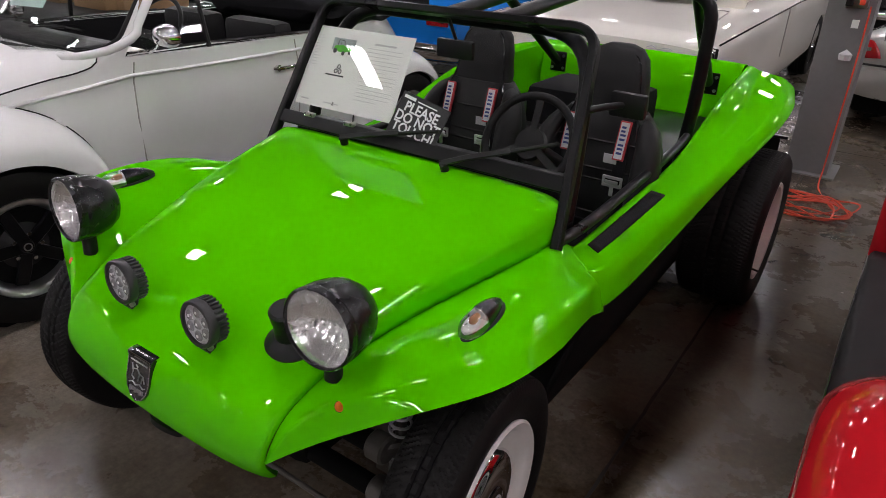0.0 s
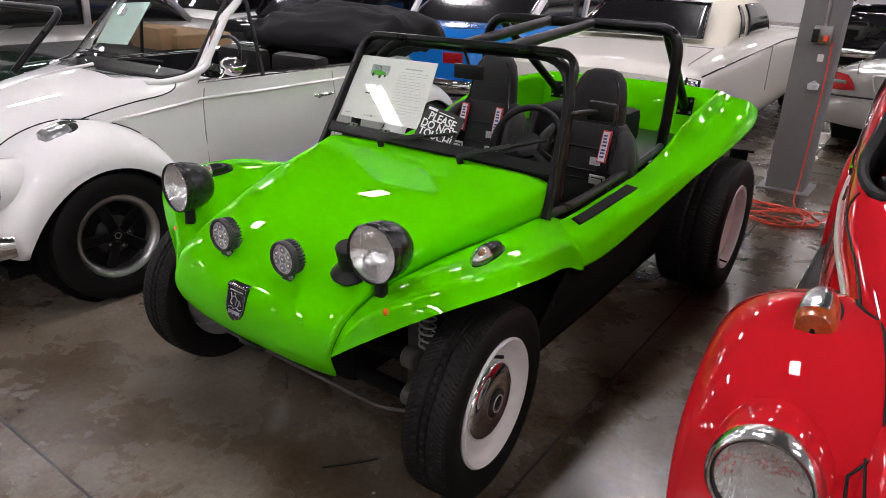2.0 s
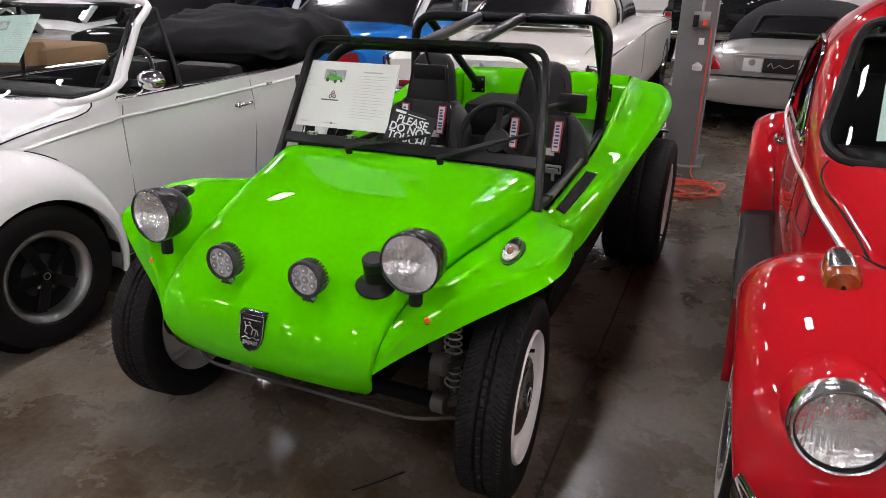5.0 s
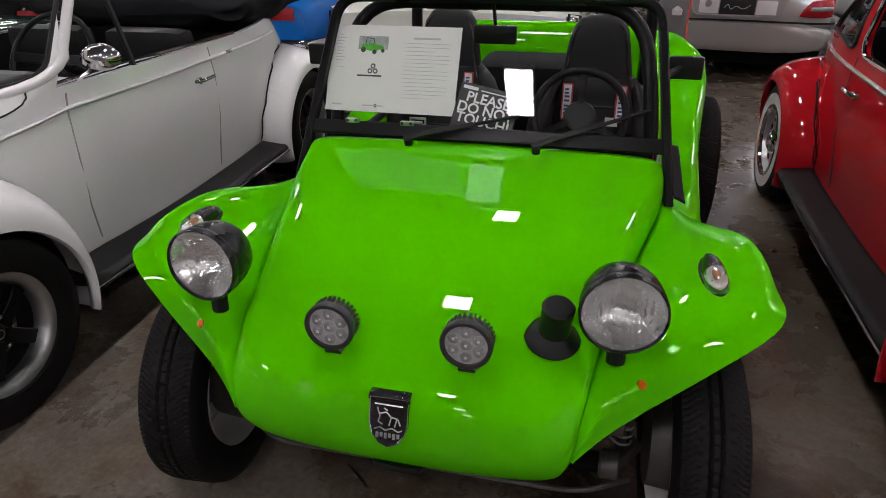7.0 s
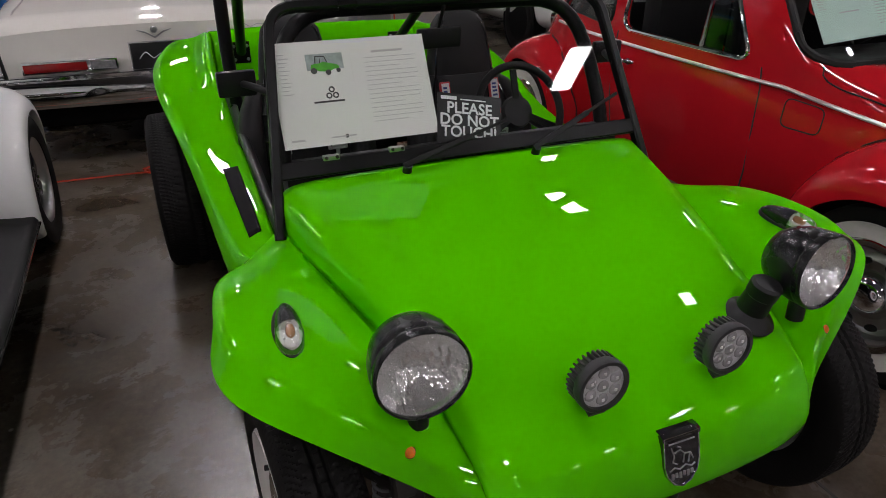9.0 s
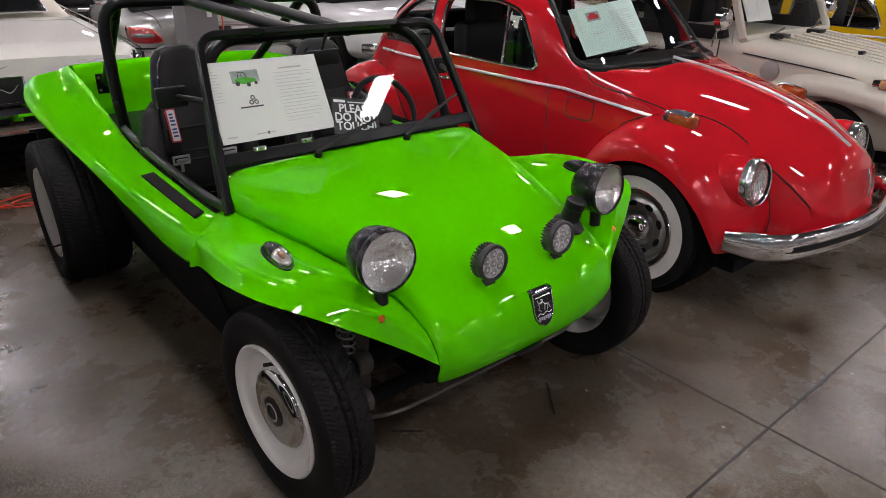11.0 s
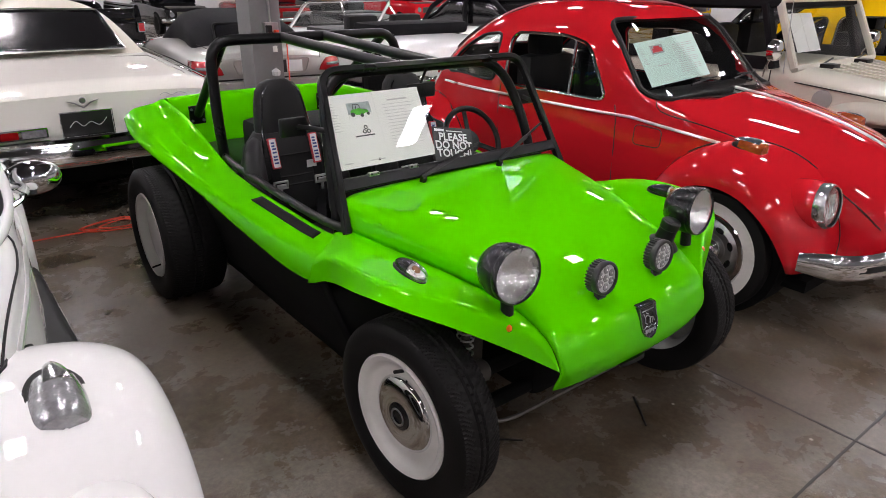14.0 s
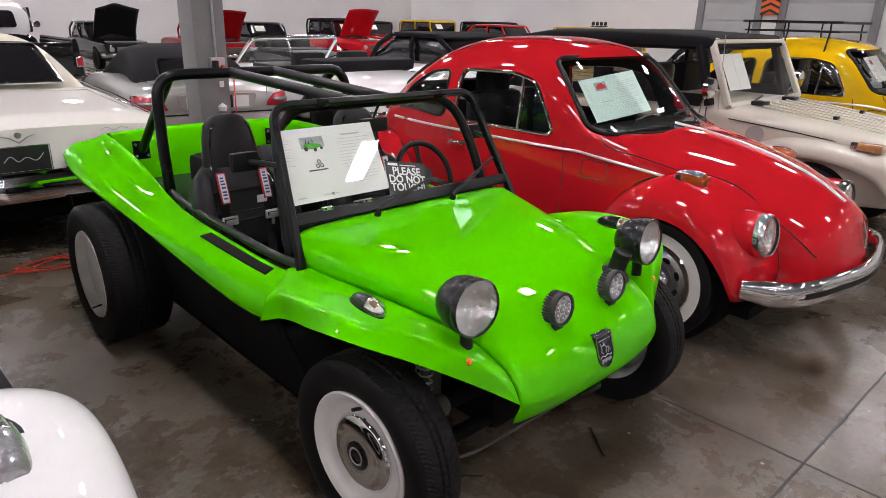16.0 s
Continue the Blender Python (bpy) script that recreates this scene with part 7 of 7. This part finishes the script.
    part("bumper_line", tube(spl([(-0.895, 0.09, 0.582), (-0.80, -0.02, 0.586), (0, -0.045, 0.59), (0.80, -0.02, 0.586), (0.895, 0.09, 0.582)], 24), 0.010, 6), BLACK_RUBBER, C)
    ring = rounded_outline([(-0.46, 0.80), (0.46, 0.80), (0.40, 0.625), (-0.40, 0.625)], 0.05)
    pl = part("plate_recess", prism(ring, "y", -0.004, 0.05), SILVER, C, "shallow panel round the plates")
    part("recess_edge", tube([(x, -0.008, z) for x, z in ring + ring[:1]], 0.009, 8), SILVER, pl)
    part("side_plate", box(-0.36, -0.175, -0.012, -0.004, 0.645, 0.775, 0.004), SIGN_WHITE, pl, "plain white plate with a round badge")
    part("side_plate", box(0.175, 0.36, -0.012, -0.004, 0.645, 0.775, 0.004), SIGN_WHITE, pl)
    part("plate", box(-0.165, 0.165, -0.018, -0.004, 0.64, 0.785, 0.004), SIGN_BLACK, pl, "black dealer plate")
    part("script_bar", tube(spl([(-0.12, -0.02, 0.70), (-0.09, -0.02, 0.735), (-0.06, -0.02, 0.69), (-0.01, -0.02, 0.72), (0.05, -0.02, 0.695), (0.12, -0.02, 0.735)], 30), 0.003, 5), LABEL_WHITE, pl)
    part("badge", lathe([(0.0, -0.018), (0.03, -0.017), (0.034, -0.012)], 20), STEEL, pl, m=Matrix.Translation((-0.275, 0.0, 0.735)))
    part("underfloor", box(-0.72, 0.72, 0.1, 4.3, 0.14, 0.34, 0.03), UNDERBODY, C)
    return C


def build_pickup(m):
    """Old pickup seen from the tail: own frame has the tailgate at y = 0, nose towards +y."""
    C = thing("pickup", "glossy black old pickup with white cab roof", "pickup", m)
    for s in SIDES:
        part("bed_side", capped([section(0.05, 0.52, 1.08, y, 5, 24) for y in (0.02, 0.08, 1.0, 1.95, 2.0)]), BLACK_PAINT, C, m=Matrix.Translation((s * 0.80, 0, 0)))
        part("bed_rail", tube([(s * 0.80, 0.03, 1.09), (s * 0.80, 2.0, 1.09)], 0.035, 10), BLACK_PAINT, C)
        part("rear_fender", sided(loft([[(0.82, 0.25, 0.45), (0.82, 0.4, 0.82), (0.82, 0.75, 0.95), (0.82, 1.1, 0.82), (0.82, 1.3, 0.45)], [(0.95, 0.27, 0.43), (0.96, 0.42, 0.76), (0.96, 0.75, 0.88), (0.96, 1.08, 0.76), (0.95, 1.28, 0.43)], [(0.985, 0.32, 0.42), (0.99, 0.46, 0.68), (0.99, 0.75, 0.78), (0.99, 1.04, 0.68), (0.985, 1.22, 0.42)]], 24, 10), s), BLACK_PAINT, C, thick=0.01)
        tl = part("tail_light", box(s * 0.82 - 0.06, s * 0.82 + 0.06, -0.05, 0.02, 0.70, 0.86, 0.015), CHROME, C, "tail lamp in a bright bezel")
        part("lens", box(s * 0.82 - 0.045, s * 0.82 + 0.045, -0.062, -0.045, 0.715, 0.845, 0.008), RED_LENS, tl)
        part("side_window", prism(rounded_outline([(2.16, 1.16), (2.98, 1.16), (2.84, 1.55), (2.22, 1.58)], 0.06), "x", s * 0.70 - 0.02, s * 0.70 + 0.02), BLACK_GLOSS, C)
        mi = part("side_mirror", cylinder_at((s * 0.98, 3.02, 1.28), (0, -1, 0), 0.06, 0.03), CHROME, C, "round chrome mirror")
        part("arm", tube([(s * 0.74, 3.0, 1.12), (s * 0.98, 3.0, 1.28)], 0.008, 6), CHROME, mi)
        for y in (0.75, 3.75):
            simple_wheel(C, pose(s * 0.84, y, 0.36, 0, 0, 180 if s > 0 else 0), 0.36)
    part("tailgate", box(-0.76, 0.76, 0.0, 0.05, 0.55, 1.07, 0.02), BLACK_PAINT, C)
    part("bed_floor", box(-0.76, 0.76, 0.05, 2.0, 0.55, 0.62), UNDERBODY, C)
    part("cab", capped([section(w, z0, z1, y, 4.5, 36) for y, w, z0, z1 in ((2.05, 0.70, 0.5, 1.12), (2.1, 0.76, 0.45, 1.16), (3.05, 0.78, 0.42, 1.16), (3.4, 0.72, 0.5, 1.12), (4.3, 0.55, 0.55, 1.05), (4.5, 0.42, 0.6, 0.95))]), BLACK_PAINT, C, sharp=35)
    part("cab_upper", capped([section(w, 1.05, z1, y, 4, 36) for y, w, z1 in ((2.07, 0.62, 1.45), (2.12, 0.67, 1.60), (2.4, 0.69, 1.70), (2.7, 0.68, 1.70), (2.92, 0.66, 1.60), (3.02, 0.66, 1.40), (3.12, 0.66, 1.16))]), WHITE, C, "white cab roof and pillars", sharp=35)
    part("rear_window", prism(rounded_outline([(-0.46, 1.24), (0.46, 1.24), (0.42, 1.52), (-0.42, 1.52)], 0.07), "y", 2.03, 2.10), BLACK_GLOSS, C, "dark rear window")
    part("bumper", blade([(-0.85, 0.02, 0.50), (-0.8, -0.08, 0.50), (0.8, -0.08, 0.50), (0.85, 0.02, 0.50)], 0.05, 0.13), CHROME, C)
    part("underfloor", box(-0.6, 0.6, 0.1, 4.3, 0.30, 0.5), UNDERBODY, C)
    return C


def build_slab_car(m):
    """Boxy cream open car with black canvas top: own frame has the front axle at y = 0."""
    C = thing("utility_car", "cream slab-sided utility car with black canvas top and ribbed hood", "car", m)
    w = 0.76
    part("body", capped([section(hw, z0, z1, y, 9, 44) for y, hw, z0, z1 in ((-0.62, 0.60, 0.45, 0.80), (-0.58, 0.64, 0.40, 0.84), (0.0, 0.68, 0.34, 0.92), (0.62, 0.74, 0.28, 0.985), (0.70, w, 0.26, 0.99), (2.7, w, 0.26, 0.98), (2.95, w * 0.97, 0.32, 0.96), (3.0, w * 0.94, 0.4, 0.9))]), OLD_CREAM, C, sharp=30)
    for i in range(7):
        x = -0.42 + 0.14 * i
        part("hood_rib", bar([(x * 0.85, -0.5, 0.855), (x, 0.55, 0.99)], 0.035, 0.016), OLD_CREAM, C)
    part("hood_gap", tube([(0.62, -0.5, 0.78), (0.70, 0.2, 0.86), (0.745, 0.62, 0.90)], 0.005, 6), JOINT, C)
    part("hood_gap", tube([(-0.62, -0.5, 0.78), (-0.70, 0.2, 0.86), (-0.745, 0.62, 0.90)], 0.005, 6), JOINT, C)
    fr = part("windshield", bar(rounded([(-0.70, 0.66, 0.985), (-0.66, 0.88, 1.45), (0.66, 0.88, 1.45), (0.70, 0.66, 0.985), (-0.70, 0.66, 0.985)], 0.05), 0.045, 0.05, (0, -0.9, 0.42)), OLD_CREAM, C, "cream framed flat windshield")
    g = bmesh.new()
    g.faces.new([g.verts.new(q) for q in ((-0.68, 0.665, 1.0), (0.68, 0.665, 1.0), (0.64, 0.878, 1.43), (-0.64, 0.878, 1.43))])
    part("pane", g, WINDOW, fr)
    part("canvas_top", capped([section(hw, z0, z1, y, 6, 36) for y, hw, z0, z1 in ((0.86, 0.68, 1.40, 1.475), (0.92, 0.72, 1.38, 1.50), (1.6, 0.735, 1.37, 1.525), (2.4, 0.735, 1.35, 1.51), (2.75, 0.72, 1.32, 1.46), (2.95, 0.68, 1.2, 1.36))]), BLACK_CANVAS, C, "black canvas top")
    for s in SIDES:
        part("canvas_post", bar([(s * 0.72, 0.80, 0.98), (s * 0.70, 0.95, 1.42)], 0.05, 0.09, (s, 0, 0)), BLACK_CANVAS, C)
        part("canvas_post", bar([(s * 0.745, 1.78, 0.97), (s * 0.725, 1.78, 1.42)], 0.04, 0.12, (s, 0, 0)), BLACK_CANVAS, C)
        part("canvas_side", box(s * 0.735 - 0.012, s * 0.735 + 0.012, 2.65, 2.9, 0.96, 1.42, 0.008), BLACK_CANVAS, C)
        part("canvas_sill", box(s * 0.74 - 0.014, s * 0.74 + 0.014, 0.85, 2.9, 0.965, 1.06, 0.008), BLACK_CANVAS, C)
        part("door_gap", tube([(s * 0.763, 0.80, 0.97), (s * 0.764, 0.80, 0.4)], 0.005, 6), JOINT, C)
        part("door_gap", tube([(s * 0.763, 1.72, 0.97), (s * 0.764, 1.72, 0.4)], 0.005, 6), JOINT, C)
        for z in (0.62, 0.72):
            part("door_rib", bar([(s * 0.764, 0.95, z), (s * 0.764, 2.6, z)], 0.012, 0.035), OLD_CREAM, C)
        part("air_vent", lathe([(0.0, -0.012), (0.045, -0.01), (0.065, -0.002), (0.07, 0.01)], 28, "x"), LINING, C, "round side vent", m=Matrix.Translation((s * 0.725, 0.42, 0.80)) @ (Matrix.Rotation(math.pi, 4, "Z") if s > 0 else Matrix.Identity(4)))
        part("front_fender", sided(loft([[(0.60, -0.66, 0.52), (0.60, -0.60, 0.74), (0.62, -0.3, 0.80), (0.66, 0.3, 0.80), (0.70, 0.6, 0.55)], [(0.78, -0.64, 0.50), (0.79, -0.57, 0.70), (0.80, -0.3, 0.755), (0.80, 0.25, 0.75), (0.80, 0.52, 0.50)], [(0.80, -0.58, 0.42), (0.81, -0.45, 0.60), (0.815, -0.25, 0.68), (0.815, 0.2, 0.67), (0.81, 0.42, 0.42)]], 24, 10), s), OLD_CREAM, C, thick=0.015)
        sg = part("turn_signal", capped([section(0.05, 0.0, 0.055, y, 4, 16) for y in (-0.12, -0.06, 0.06)]), CHROME, C, m=Matrix.Translation((s * 0.70, -0.30, 0.79)))
        part("lens", capped([section(0.054, -0.002, 0.058, y, 4, 16) for y in (-0.13, -0.12, 0.02)]), AMBER, sg, m=Matrix.Translation((s * 0.70, -0.30, 0.79)))
        mi = part("side_mirror", capped([[(s * 0.87 + r * 1.2 * math.cos(a), y, 1.12 + r * math.sin(a)) for a in np.linspace(0, 2 * math.pi, 21)[:-1]] for y, r in ((0.70, 0.03), (0.72, 0.07), (0.76, 0.08), (0.765, 0.07))]), CHROME, C, "chrome door mirror")
        part("arm", tube([(s * 0.765, 0.85, 0.92), (s * 0.82, 0.82, 0.98), (s * 0.86, 0.77, 1.08)], 0.008, 8), CHROME, mi)
        part("headlight", lathe([(0.0, -0.03), (0.06, -0.02), (0.085, 0.0), (0.09, 0.06)], 24), CLEAR_LENS, C, m=Matrix.Translation((s * 0.69, -0.67, 0.62)))
        for yy in (0.0, 2.4):
            simple_wheel(C, pose(s * 0.68, yy, 0.33, 0, 0, 180 if s > 0 else 0))
        wp = part("wiper", tube([(s * 0.3 - 0.05, 0.62, 1.0), (s * 0.3 + 0.2, 0.655, 1.03)], 0.007, 6), BLACK_PLASTIC, C)
        part("motor_cover", box(s * 0.3 - 0.14, s * 0.3 - 0.02, 0.5, 0.6, 0.985, 1.015, 0.006), BLACK_PLASTIC, wp)
        part("hood_latch", box(s * 0.3 - 0.03, s * 0.3 + 0.03, 0.0, 0.03, 0.93, 0.955, 0.004), BLACK_PLASTIC, C)
        part("front_seat", box(s * 0.34 - 0.25, s * 0.34 + 0.25, 1.45, 1.6, 0.7, 1.25, 0.06), SEAT_VINYL, C)
    part("bumper", bar([(-0.72, -0.72, 0.46), (0.72, -0.72, 0.46)], 0.06, 0.12), BLACK_PLASTIC, C)
    part("antenna", tube([(-0.73, 0.72, 0.95), (-0.75, 0.74, 1.5)], 0.003, 5), STEEL, C)
    sh = thing("info_sheet", "white printed info sheet behind a flat windshield", "info sheet", m @ Matrix.Translation((-0.35, 0.80, 1.22)) @ Euler((radians(64), 0, 0)).to_matrix().to_4x4())
    part("page", box(-0.19, 0.0, -0.15, 0.15, 0, 0.002), PAPER, sh)
    part("page", box(0.004, 0.19, -0.15, 0.15, 0.0, 0.002), PAPER, sh)
    return C


build_coupe_tail(pose(-0.80, 3.95, 0))
build_roadster_tail(pose(1.48, 5.95, 0, 0, 0, -8) @ Matrix.Diagonal((0.93, 1, 0.93, 1)))
build_slab_car(pose(4.12, 0.60, 0))
# neighbours on the same row
build_car(pose(-4.5, -0.35, 0), "dark green open sports car with black windshield frame and tan seats", GREY_PAINT, 4.3, 1.65, 1.25, 0.82, (1.35, 1.9, 2.7, 3.3), TAN, True, sheet=True, bumper=SATIN_BLACK)
build_car(pose(-6.8, -0.1, 0), "silver-grey hardtop sedan with dark windows", SILVER, 4.8, 1.8, 1.38, 0.92, (1.5, 2.1, 3.5, 4.1))
build_car(pose(-9.2, 0.1, 0), "black sedan with dark windows", BLACK_PAINT, 4.8, 1.8, 1.42, 0.92, (1.5, 2.1, 3.5, 4.1))
build_car(pose(8.6, 0.4, 0), "black sedan with dark windows and paper sheet", BLACK_PAINT, 4.6, 1.75, 1.42, 0.92, (1.5, 2.1, 3.4, 4.0), sheet=True)
# second row: tails towards the first
build_car(pose(-2.95, 9.6, 0, 0, 0, 180), "blue sedan with white roof and chrome trim", BLUE, 5.2, 1.9, 1.5, 1.0, (1.5, 2.0, 3.6, 4.2), WHITE)
build_car(pose(-5.3, 9.2, 0, 0, 0, 180), "black sedan with dark windows", BLACK_PAINT, 5.0, 1.85, 1.45, 0.95, (1.5, 2.0, 3.6, 4.2))
build_car(pose(-7.6, 9.2, 0, 0, 0, 180), "white sedan with dark windows", WHITE, 4.8, 1.8, 1.4, 0.92, (1.5, 2.0, 3.5, 4.1))
build_car(pose(-9.9, 9.2, 0, 0, 0, 180), "dark red sedan with dark windows", DARK_RED, 4.8, 1.8, 1.4, 0.92, (1.5, 2.0, 3.5, 4.1))
build_car(pose(3.9, 10.4, 0, 0, 0, 180), "white open convertible with dark cabin", WHITE, 5.2, 1.9, 1.3, 0.88, (1.6, 2.2, 3.4, 4.0), None, True)
build_car(pose(6.2, 10.2, 0, 0, 0, 180), "white coupe with black vinyl roof", WHITE, 4.9, 1.85, 1.36, 0.9, (1.7, 2.3, 3.4, 4.1), BLACK_CANVAS)
# open black car behind the second row
build_car(pose(7.0, 11.3, 0), "black open convertible with chrome windshield frame", BLACK_PAINT, 3.9, 1.6, 1.16, 0.80, (1.3, 1.75, 2.6, 3.1), None, True)
# far rows, somewhat smaller cars
FAR = Matrix.Diagonal((0.87, 0.87, 0.87, 1))
build_pickup(pose(0.68, 10.95, 0))
build_car(pose(4.9, 18.6, 0) @ FAR, "black old sedan with its hood raised", BLACK_PAINT, 4.4, 1.7, 1.45, 0.95, (1.6, 1.9, 3.2, 3.8), None, False, True, 0.4)
build_car(pose(7.6, 17.6, 0) @ FAR, "dark red pickup with its hood raised", DARK_RED, 4.8, 1.85, 1.45, 0.95, (1.6, 1.9, 2.8, 3.1), None, False, True, 0.6)
build_car(pose(10.2, 19.3, 0) @ FAR, "black sedan with paper sheet in the windshield", BLACK_PAINT, 4.6, 1.8, 1.48, 0.98, (1.5, 1.9, 3.3, 3.9), None, False, False, 0.3, sheet=True)
build_car(pose(11.1, 15.6, 0) @ FAR, "red off-road car with black top and hood raised", RED, 4.0, 1.65, 1.70, 1.10, (1.6, 1.7, 3.3, 3.5), BLACK_CANVAS, False, True, 0.9, sheet=True)
build_car(pose(15.4, 20.0, 0) @ FAR, "dark red off-road car with black top", DARK_RED, 4.0, 1.8, 1.58, 1.05, (1.4, 1.5, 3.7, 3.9), BLACK_CANVAS, False, False, 1.0, sheet=True)
build_car(pose(18.6, 19.6, 0) @ FAR, "yellow boxy off-road car with paper sheet", YELLOW, 4.0, 1.8, 1.66, 1.10, (1.4, 1.5, 3.7, 3.9), YELLOW, False, False, 1.0, sheet=True)
build_car(pose(20.4, 17.6, 0) @ FAR, "black utility car with canvas top", BLACK_PAINT, 4.0, 1.8, 1.66, 1.05, (1.4, 1.5, 3.7, 3.9), BLACK_CANVAS, False, False, 1.0)
build_car(pose(17.6, 14.4, 0) @ FAR, "bright red sedan with chrome trim", RED, 4.8, 1.8, 1.58, 1.0, (1.4, 1.8, 3.4, 4.0), None, False, False, 0.3)
lit = build_car(pose(20.2, 12.4, 0) @ FAR, "yellow off-road car with black hood panel and light bar", YELLOW, 4.2, 1.85, 1.56, 1.06, (1.4, 1.6, 3.6, 3.9), YELLOW, False, False, 0.8)
bar_ = part("light_bar", tube([(-0.6, 1.9, 1.60), (0.6, 1.9, 1.60)], 0.02, 8), SATIN_BLACK, lit, "light bar with four lamps")
for x in (-0.45, -0.15, 0.15, 0.45):
    part("bar_lamp", lathe([(0.0, -0.04), (0.08, -0.035), (0.085, 0.02), (0.0, 0.06)], 16, "y", None, (x, 1.9, 1.71)), BLACK_PLASTIC, bar_)
